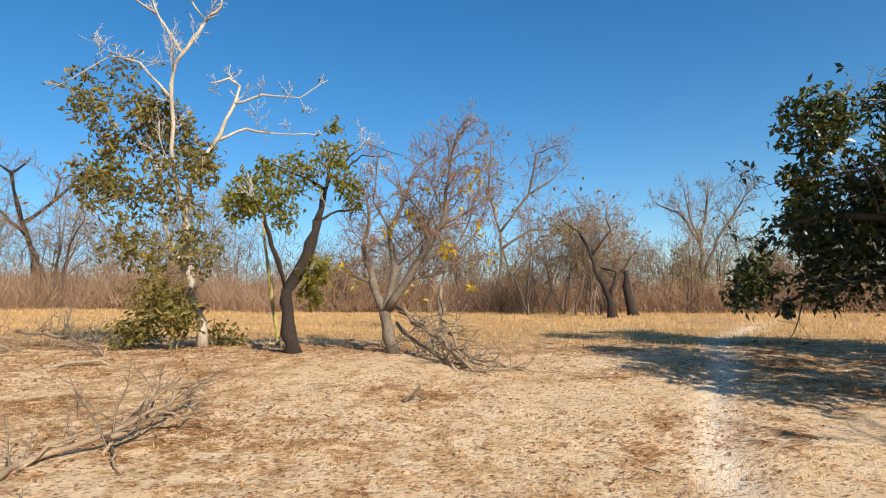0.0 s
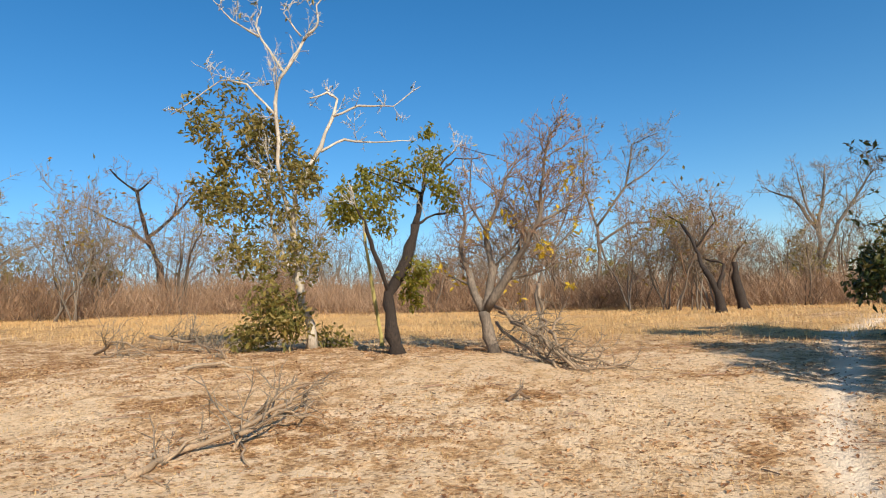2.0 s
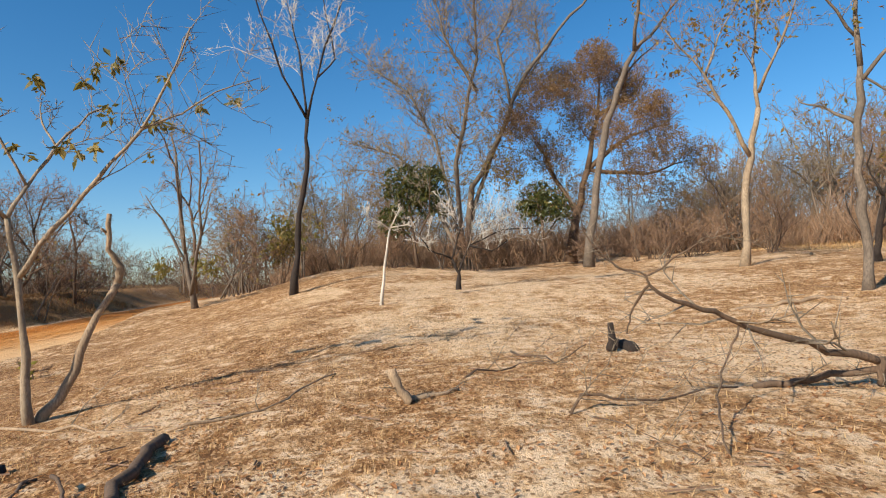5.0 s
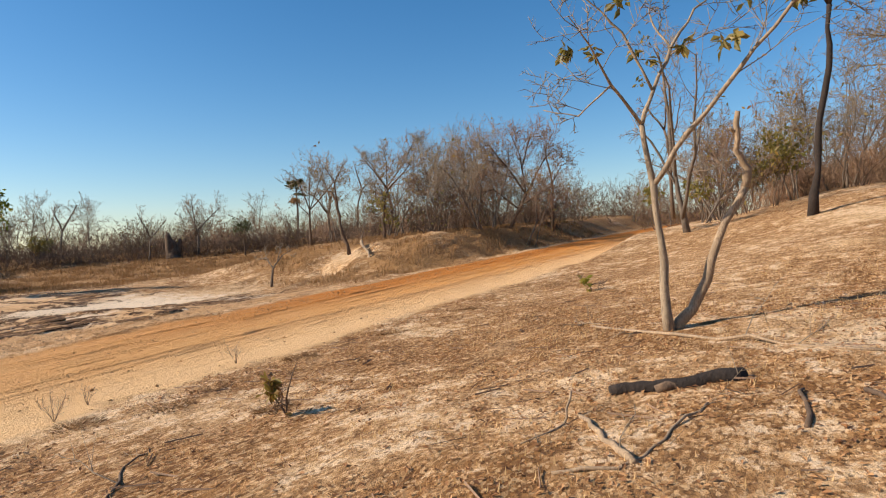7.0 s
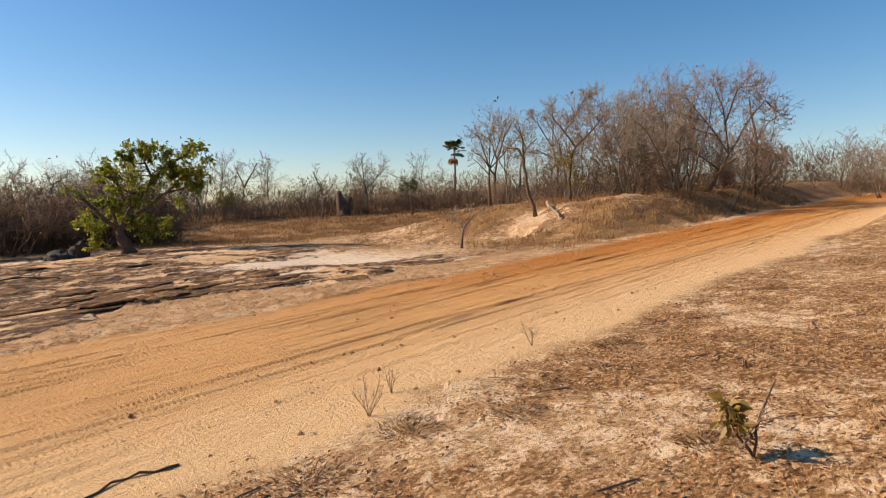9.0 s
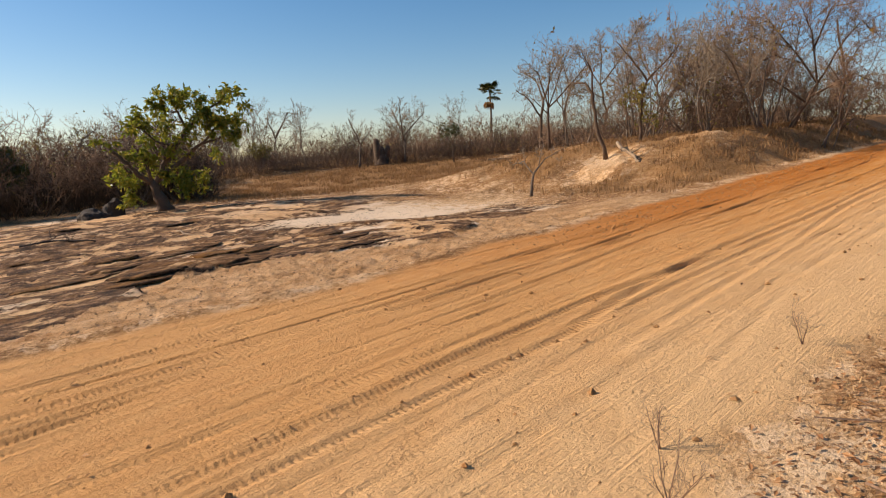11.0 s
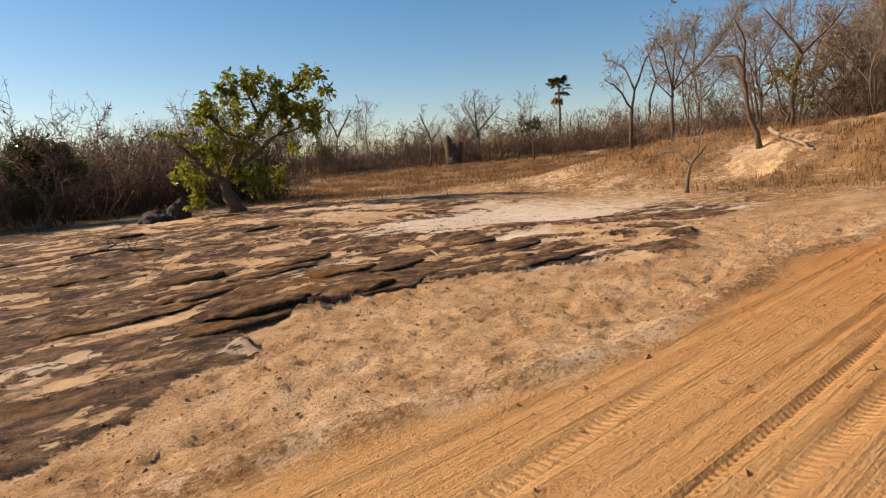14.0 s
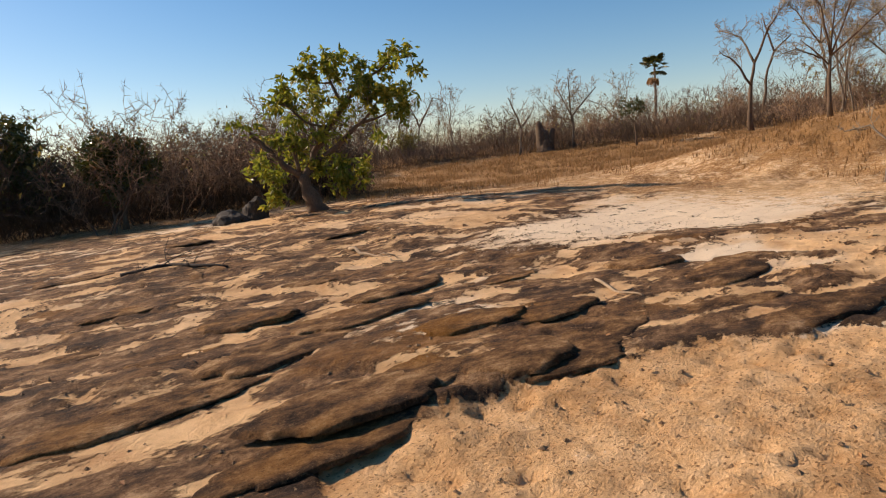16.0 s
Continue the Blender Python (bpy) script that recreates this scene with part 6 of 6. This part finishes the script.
FALLEN('fallen_stick', -6.37, -3.25,
    [(0.016, 0.008, [(0.0, 0.0, 0.0), (-0.27, 0.75, 0.0), (-1.89, 1.34, 0.0)]), (0.02, 0.012, [(-2.33, -2.88, 0.0), (-0.84, -1.26, 0.0), (-0.07, -0.11, 0.0)])])
FALLEN('dark_log', -6.01, -3.15,
    [(0.054, 0.039, [(0.0, 0.0, 0.0), (0.71, 0.02, 0.0), (1.5, 0.09, 0.0)])])
FALLEN('dark_log', -5.54, -4.72,
    [(0.036, 0.026, [(0.0, 0.0, 0.0), (-0.16, 0.27, 0.0), (-0.26, 0.51, 0.0)]), (0.017, 0.01, [(0.71, 0.9, 0.0), (0.03, 0.88, 0.0)]), (0.015, 0.009, [(0.46, 1.17, 0.12), (0.74, 1.35, 0.03), (0.96, 1.44, 0.0)])])
FALLEN('charred_log', -5.49, -5.02,
    [(0.045, 0.062, [(0.0, 0.0, 0.0), (-0.08, 0.2, 0.0), (-0.18, 0.54, 0.0), (-0.32, 0.83, 0.0)])])
FALLEN('bent_stick', -4.97, -5.07,
    [(0.017, 0.022, [(0.0, 0.0, 0.0), (0.42, 0.27, 0.0), (0.73, 0.51, 0.0)]), (0.012, 0.009, [(0.9, 0.14, 0.0), (0.82, 0.45, 0.0), (0.39, 0.59, 0.0), (-0.21, 0.73, 0.0)]), (0.009, 0.006, [(-0.07, -0.08, 0.15), (0.11, -0.07, 0.0), (0.49, -0.2, 0.0)])])
FALLEN('twig_on_litter', -3.41, -7.62,
    [(0.012, 0.006, [(0.0, 0.0, 0.0), (-0.34, -0.4, 0.0), (-0.85, -0.8, 0.0)])])
FALLEN('root_log', -26.48, -23.26,
    [(0.138, 0.103, [(0.0, 0.0, 0.24), (1.38, 1.31, 0.22), (2.3, 2.23, 0.0)]), (0.075, 0.032, [(1.38, 1.31, 0.22), (1.56, 1.9, 0.4)])])
FALLEN('pale_stick', -8.95, -26.40,
    [(0.034, 0.014, [(0.0, 0.0, 0.0), (-0.06, 0.7, 0.0), (-0.12, 1.54, 0.0)]), (0.023, 0.014, [(-0.03, 0.36, 0.0), (-0.16, 1.26, 0.0)])])
FALLEN('stick_on_rock', -9.36, -21.31,
    [(0.018, 0.009, [(0.0, 0.0, 0.0), (0.29, 0.58, 0.0), (0.33, 0.87, 0.0)]), (0.011, 0.006, [(0.29, 0.58, 0.0), (0.09, 0.55, 0.0)])])
FALLEN('charred_stick', -5.68, -28.33,
    [(0.047, 0.021, [(0.0, 0.0, 0.0), (-0.75, 0.02, 0.0), (-1.41, 1.29, 0.0)]), (0.026, 0.011, [(-0.75, 0.02, 0.0), (-1.11, -0.38, 0.0)])])


FALLEN('verge_stick', -3.26, -10.9,
    [(0.011, 0.007, [(0.0, 0.0, 0.0), (0.32, -0.06, 0.0), (0.75, 0.02, 0.0), (1.2, 0.12, 0.0)])])
FALLEN('pale_twig', -9.2, -6.5,
    [(0.012, 0.007, [(0.0, 0.0, 0.0), (0.3, 0.22, 0.0), (0.42, 0.5, 0.0)]), (0.009, 0.005, [(0.3, 0.22, 0.0), (0.55, 0.2, 0.03)])])


# ---- weeds and dead tufts on the verge ----
def dry_weed(x, y, height, stems):
    root = tagged(new("dry_weed", None), "wiry leafless weed growing at the road's edge", "weed", "weeds along the verge")
    root.location = (x, y, ground_z(x, y) - 0.01)
    r = random.Random(int(abs(x * 53 + y * 17) * 100))
    tw = Builder()
    for _ in range(stems):
        d = Vector((r.uniform(-0.5, 0.5), r.uniform(-0.5, 0.5), 1)).normalized()
        pts = bent_line(r, Vector((0, 0, 0)), d, height * r.uniform(0.6, 1.0), 4, 0.25, 0.05)
        stem = Builder()
        stem.tube(pts, [0.004, 0.0035, 0.003, 0.0024, 0.0016], 4)
        part("stem", stem.mesh("stem", TWIG_BROWN), root)
        twiggery(tw, r, pts, 0.003, 5, height * 0.35, 0.3, 2, 0.0014, 0.3, 0.35)
    tagged(part("twig_tangle", tw.mesh("twig_tangle", TWIG_BROWN), root), kind="stuff")


for x, y, h, n in ((-4.62, -10.5, 0.36, 6), (-7.18, -10.7, 0.36, 4), (-5.15, -10.8, 0.26, 4)):
    dry_weed(x, y, h, n)


def dead_tuft(x, y, wide, seed):
    r = random.Random(seed)
    b = Builder()
    for _ in range(260):
        a, q = r.uniform(0, 6.283), wide * r.random() ** 0.7
        p = Vector((q * math.cos(a), q * math.sin(a), 0))
        p.z = float(land(np.array(x + p.x), np.array(y + p.y)) - land(np.array(x), np.array(y)))
        d = Vector((math.cos(a) * 0.7 + r.uniform(-0.6, 0.6), math.sin(a) * 0.7 + r.uniform(-0.6, 0.6), r.uniform(0.1, 0.6)))
        b.spike(p, p + d * r.uniform(0.03, 0.10), 0.0034)
    ob = tagged(new("dead_tuft", b.mesh("dead_tuft", STRAW_BROWN, False)), "flattened dark tuft of dead stems on the verge", "grass", "dead tufts along the verge")
    ob.location = (x, y, ground_z(x, y))


for i, (x, y, w) in enumerate(((-4.57, -10.0, 0.24), (-5.26, -9.5, 0.22), (-5.9, -9.75, 0.18), (-3.6, -9.9, 0.26), (-7.6, -9.9, 0.25), (-9.4, -9.6, 0.28), (-2.9, -9.6, 0.2), (-11.6, -9.5, 0.25), (-5.3, -8.1, 0.18))):
    dead_tuft(x, y, w, 700 + i)


# ---- boulders, old stump, palm ----
STONE_DARK = bark("dark_stone", (0.012, 0.010, 0.009), (0.075, 0.062, 0.052), 6, 0.8)


def boulder(x, y, size, seed, label):
    bm = bmesh.new()
    bmesh.ops.create_icosphere(bm, subdivisions=3, radius=1.0)
    for v in bm.verts:
        n = noise.noise(v.co * 1.6 + Vector((seed, 0, 0))) * 0.35 + noise.noise(v.co * 4 + Vector((0, seed, 0))) * 0.12
        v.co = v.co * (1 + n)
        v.co = Vector((v.co.x * size[0], v.co.y * size[1], max(v.co.z, -0.4) * size[2]))
    me = bpy.data.meshes.new("boulder")
    bm.to_mesh(me)
    bm.free()
    me.materials.append(STONE_DARK)
    ob = tagged(new("boulder", me), label, "rock")
    ob.location = (x, y, ground_z(x, y) + 0.12 * size[2])
    ob.rotation_euler = (0, 0, seed)


boulder(-9.9, -37.3, (0.6, 0.45, 0.36), 1.3, "low dark boulder on bare rock")
boulder(-10.75, -37.2, (0.46, 0.40, 0.6), 2.9, "black upright boulder beside a leafy tree")
boulder(-10.3, -37.0, (0.26, 0.22, 0.18), 4.4, "small dark boulder on bare rock")


def slab_material():
    m, nt, b = material("bedrock_slab")
    co = nt.nodes.new("ShaderNodeNewGeometry").outputs["Position"]
    c, band, chips = stone_colour(nt, co)
    rich = node(nt, "ShaderNodeHueSaturation", Saturation=1.15)
    nt.links.new(c, rich.inputs["Color"])
    nt.links.new(mix(nt, 1.0, rich.outputs[0], WARM, 'MULTIPLY'), b.inputs["Base Color"])
    b.inputs["Roughness"].default_value = 0.95
    b.inputs["Specular IOR Level"].default_value = 0.15
    bump(nt, b, sums(nt, 'ADD', sums(nt, 'MULTIPLY', band, 1.6), chips), 1.0, 0.05)
    return m


SLAB = slab_material()


def rock_slab(x, y, length, breadth, seed):
    """A low ledge of bedrock with a broken rim, bedded in the sand."""
    r = random.Random(seed)
    n, v, f = 44, [], []
    turn = 0.594 + math.pi / 2 + r.uniform(-0.35, 0.35) + 0.95
    base = ground_z(x, y)
    thick = r.uniform(0.012, 0.034)
    rim = []
    for k in range(n):
        t = 2 * math.pi * k / n
        w = 1 + 0.30 * noise.noise(Vector((math.cos(t) * 1.3, math.sin(t) * 1.3, seed))) + 0.16 * noise.noise(Vector((math.cos(t) * 5, math.sin(t) * 5, seed + 9.0)))
        rim.append((math.cos(t) * length * w, math.sin(t) * breadth * w))
    rings = ((1.03, -0.35), (1.0, 0.45), (0.965, 0.85), (0.86, 1.0), (0.6, 1.12), (0.3, 1.2))
    for scale, up in rings:
        for a, c in rim:
            px, py = a * scale, c * scale
            gx_, gy_ = px * math.cos(turn) - py * math.sin(turn), px * math.sin(turn) + py * math.cos(turn)
            rough = 0.022 * noise.noise(Vector((gx_ * 4, gy_ * 4, seed))) if up > 0 else 0
            v.append((gx_, gy_, float(land(np.array(x + gx_), np.array(y + gy_))) - float(land(np.array(x), np.array(y))) + thick * up + rough))
    for i in range(len(rings) - 1):
        for k in range(n):
            q = (k + 1) % n
            f.append((i * n + k, i * n + q, (i + 1) * n + q, (i + 1) * n + k))
    f.append(tuple(range((len(rings) - 1) * n, len(rings) * n)))
    me = bpy.data.meshes.new("rock_slab")
    me.from_pydata(v, [], f)
    me.materials.append(SLAB)
    me.polygons.foreach_set("use_smooth", np.ones(len(me.polygons), bool))
    me.update()
    ob = tagged(new("rock_slab", me), "low brown-black bedrock ledge with a broken rim", "rock", "bedrock ledges in the sand")
    ob.location = (x, y, base)


for i, (x, y) in enumerate(((-5.7, -19.9), (-6.0, -20.2), (-6.5, -20.3), (-7.2, -20.1), (-7.4, -19.8), (-7.5, -21.0), (-8.1, -20.8), (-7.1, -22.1), (-6.3, -23.3), (-5.5, -22.6), (-5.5, -25.3), (-5.5, -21.4), (-4.8, -21.4), (-6.1, -21.8), (-9.3, -19.7), (-9.3, -19.0), (-10.3, -21.4), (-10.0, -23.2), (-9.9, -28.3), (-7.4, -31.4), (-5.0, -29.2), (-8.9, -22.4), (-10.4, -20.4), (-8.0, -23.2), (-7.9, -20.1), (-4.6, -23.9), (-7.7, -24.9))):
    rs2 = random.Random(300 + i)
    rock_slab(x, y, rs2.uniform(0.4, 0.85), rs2.uniform(0.16, 0.36), 300 + i)


def old_stump(x, y):
    root = tagged(new("old_stump", None), "grey hollow stump with a split jagged top", "stump")
    root.location = (x, y, ground_z(x, y) - 0.05)
    r = random.Random(4)
    for name, s, h, w in (("bole", 0.0, 0.95, 0.52), ("prong", -0.55, 1.6, 0.26), ("prong", 0.42, 2.15, 0.36), ("prong", 0.0, 1.5, 0.34)):
        b = Builder()
        pts = [Vector((s * (0.5 + 0.5 * t) * 0.75, -s * (0.5 + 0.5 * t) * 0.66 + 0.05 * r.random(), h * t)) for t in (0, 0.15, 0.35, 0.6, 0.85, 1.0)]
        b.tube(pts, [w * f * r.uniform(0.9, 1.1) for f in (1.35, 1.1, 0.95, 0.85, 0.7, 0.35)], 12)
        part(name, b.mesh(name, BARK_BROWN), root)


old_stump(-35.3, -49.7)


def palm(x, y, height):
    root = tagged(new("palm", None), "slender fan palm far beyond the bare trees", "palm")
    root.location = (x, y, float(land(np.array(x), np.array(y))) - 0.1)
    r = random.Random(8)
    b = Builder()
    b.tube([Vector((0.05 * math.sin(i), 0, height * i / 8)) for i in range(9)], [0.17 - 0.008 * i for i in range(9)], 8)
    part("trunk", b.mesh("trunk", BARK_GREY), root)
    for green in (True, False):
        f = Builder()
        f.tube([Vector((0, 0, 0)), Vector((0.6, 0, 0.05)), Vector((1.05, 0, -0.05))], [0.025, 0.02, 0.012], 4)
        for i in range(17):
            a = radians(-105 + 210 * i / 16)
            f.leaf(Vector((1.0, 0, -0.04)), Vector((math.cos(a), math.sin(a), -0.25)), Vector((0, 0, 1)), 0.85, 0.12)
        me = f.mesh("frond", LEAF_DARK if green else LEAF_BROWN, False)
        for i in range(20 if green else 4):
            fr = part("frond", me, root, "" if green else "dry brown hanging frond")
            fr.location = (0, 0, height - (0.0 if green else 0.3))
            fr.rotation_euler = (0, radians(r.uniform(-70, 25) if green else r.uniform(45, 75)), r.uniform(0, 6.28))


palm(-64.0, -62.5, 6.6)


# ---- litter, grass, stones ----
def scatter(name, label, category, mat, verts, faces_per, size):
    me = bpy.data.meshes.new(name)
    n = len(verts) // faces_per[0]
    base = (np.arange(n) * faces_per[0])[:, None, None]
    tri = (base + np.array(faces_per[1])[None]).reshape(-1, 3)
    me.from_pydata(verts.tolist(), [], tri.tolist())
    me.materials.append(mat)
    me.update()
    return tagged(new(name, me), label, category, kind="stuff")


rn = np.random.RandomState(21)


def spots(count, x0, x1, y0, y1, keep):
    x, y = rn.uniform(x0, x1, count), rn.uniform(y0, y1, count)
    k = rn.rand(count) < keep(x, y)
    x, y = x[k], y[k]
    return x, y, relief(x, y)[0]


def flat_leaves(x, y, z, lo, hi):
    n = len(x)
    s, a = rn.uniform(lo, hi, n), rn.uniform(0, 6.283, n)
    tilt, lean = rn.uniform(-0.5, 0.5, n), rn.uniform(-0.5, 0.5, n)
    out = np.zeros((n, 4, 3))
    for i, (u, v, w) in enumerate(((-0.5, 0, 0), (0, 0.26, 0.12), (0.5, 0, 0), (0, -0.26, 0.12))):
        du, dv = u * s, v * s
        out[:, i, 0] = x + du * np.cos(a) - dv * np.sin(a)
        out[:, i, 1] = y + du * np.sin(a) + dv * np.cos(a)
        out[:, i, 2] = z + 0.006 + s * (0.10 + w) + du * tilt + dv * lean
    return out.reshape(-1, 3)


def hillside(x, y):
    m = masks(x, y)
    near = np.exp(-(np.minimum(np.hypot(x + 4, (y + 4)), np.hypot(x + 1, y - 4)) / 9) ** 2)
    patch = smooth(fractal(x * 0.9, y * 0.9, 3), 0.36, 0.6)
    verge = 1 + 1.5 * np.exp(-((y + 9.9) / 0.6) ** 2)
    return (1 - m[0]) * smooth(y, -10.8, -10.2) * near * (0.15 + 0.85 * patch) * (1 - 0.55 * m[3]) * verge * 0.8


scatter("leaf_litter", "dry brown leaves strewn over sandy ground", "litter", LITTER, flat_leaves(*spots(330000, -20, 9, -11, 16, hillside), 0.016, 0.055), (4, [(0, 1, 2), (0, 2, 3)]), 0)
scatter("leaf_litter", "few dry leaves on the dirt road and sand", "litter", LITTER, flat_leaves(*spots(900, -14, 0, -24, -10, lambda x, y: 0.5 + 0 * x), 0.02, 0.06), (4, [(0, 1, 2), (0, 2, 3)]), 0)


def blades(x, y, z, lo, hi):
    n = len(x)
    h, a, l = rn.uniform(lo, hi, n), rn.uniform(0, 6.283, n), rn.uniform(0.1, 0.7, n)
    w = 0.004 + 0.012 * h
    far = np.minimum(np.hypot(x, y), np.hypot(x + 4, y + 14))
    w = w * (1 + far / 14)
    out = np.zeros((n, 3, 3))
    out[:, 0] = np.stack([x - w * np.sin(a), y + w * np.cos(a), z - 0.01], -1)
    out[:, 1] = np.stack([x + w * np.sin(a), y - w * np.cos(a), z - 0.01], -1)
    out[:, 2] = np.stack([x + l * h * np.cos(a), y + l * h * np.sin(a), z + h], -1)
    return out.reshape(-1, 3)


def meadow(x, y):
    m = masks(x, y)
    tuft = smooth(fractal(x * 1.1, y * 1.1, 3), 0.40, 0.62)
    return m[4] * (0.1 + 0.9 * tuft) * (1 - m[0])


scatter("dry_grass", "golden dry grass at the clearing's edge", "grass", STRAW, blades(*spots(260000, -34, 26, 9.5, 38, meadow), 0.03, 0.13), (3, [(0, 1, 2)]), 0)
scatter("dry_grass", "golden dry grass on the mound beyond the road", "grass", STRAW_BROWN, blades(*spots(190000, -48, -14, -58, -16, meadow), 0.05, 0.22), (3, [(0, 1, 2)]), 0)


def stubble(x, y):
    m = masks(x, y)
    tuft = smooth(fractal(x * 1.7 + 5, y * 1.7, 3), 0.46, 0.62)
    near = np.exp(-(np.minimum(np.hypot(x + 4, y + 5), np.hypot(x + 1, y - 5)) / 8) ** 2)
    return (1 - m[0]) * smooth(y, -10.6, -10.0) * tuft * near * (1 - 0.5 * m[3])


scatter("grass_stubble", "short dry stubble between fallen leaves", "grass", STRAW, blades(*spots(90000, -16, 6, -11, 15, stubble), 0.015, 0.05), (3, [(0, 1, 2)]), 0)


def twig_bits(x, y, z):
    n = len(x)
    s, a, w = rn.uniform(0.06, 0.35, n), rn.uniform(0, 6.283, n), rn.uniform(0.002, 0.006, n)
    out = np.zeros((n, 6, 3))
    for e in (0, 1):
        u = (e - 0.5) * s
        for k, (dv, dz) in enumerate(((-1, 0.3), (1, 0.3), (0, 2.2))):
            out[:, 3 * e + k] = np.stack([x + u * np.cos(a) - dv * w * np.sin(a), y + u * np.sin(a) + dv * w * np.cos(a), z + 0.012 + dz * w], -1)
    return out.reshape(-1, 3)


scatter("twig_litter", "small dry twigs scattered over the ground", "litter", TWIG_BROWN, twig_bits(*spots(3000, -14, 6, -11, 13, hillside)), (6, [(0, 1, 4), (0, 4, 3), (1, 2, 5), (1, 5, 4), (2, 0, 3), (2, 3, 5)]), 0)


def pebbles(x, y, z, lo, hi):
    n = len(x)
    s = rn.uniform(lo, hi, n) * rn.uniform(0.4, 1, n)
    a = rn.uniform(0, 6.283, n)
    out = np.zeros((n, 6, 3))
    for i, (u, v, w) in enumerate(((1, 0, 0), (0, 0.8, 0), (-0.9, 0.1, 0), (0, -0.7, 0), (0.1, 0, 0.6), (0, 0, -0.4))):
        k = s * rn.uniform(0.75, 1.2, n)
        out[:, i] = np.stack([x + k * (u * np.cos(a) - v * np.sin(a)), y + k * (u * np.sin(a) + v * np.cos(a)), z + 0.2 * s + k * w], -1)
    return out.reshape(-1, 3)


EIGHT = [(0, 1, 4), (1, 2, 4), (2, 3, 4), (3, 0, 4), (1, 0, 5), (2, 1, 5), (3, 2, 5), (0, 3, 5)]
CLOD = bark("clay_clod", (0.30, 0.13, 0.04), (0.62, 0.36, 0.15), 20)
GRIT = bark("rock_grit", (0.05, 0.035, 0.025), (0.40, 0.27, 0.16), 20)


def roadside(x, y):
    m = masks(x, y)
    return m[0] * (0.06 + 1.2 * np.exp(-((y + 15.4) / 0.7) ** 2) * smooth(-x, 8, 13))


scatter("clay_clod", "orange clay clods along the dirt road", "stone", CLOD, pebbles(*spots(9000, -32, 0, -17, -10, roadside), 0.012, 0.05), (6, EIGHT), 0)


def slabs(x, y):
    m = masks(x, y)
    return m[2] * 0.35 + 0.45 * smooth(far_edge(x) - y, 0.1, 0.4) * (1 - m[2]) * (1 - smooth(-y, 20, 24))


scatter("rock_grit", "loose grit and small stones on bare rock", "stone", GRIT, pebbles(*spots(11000, -14, 0, -28, -16, slabs), 0.006, 0.03), (6, EIGHT), 0)
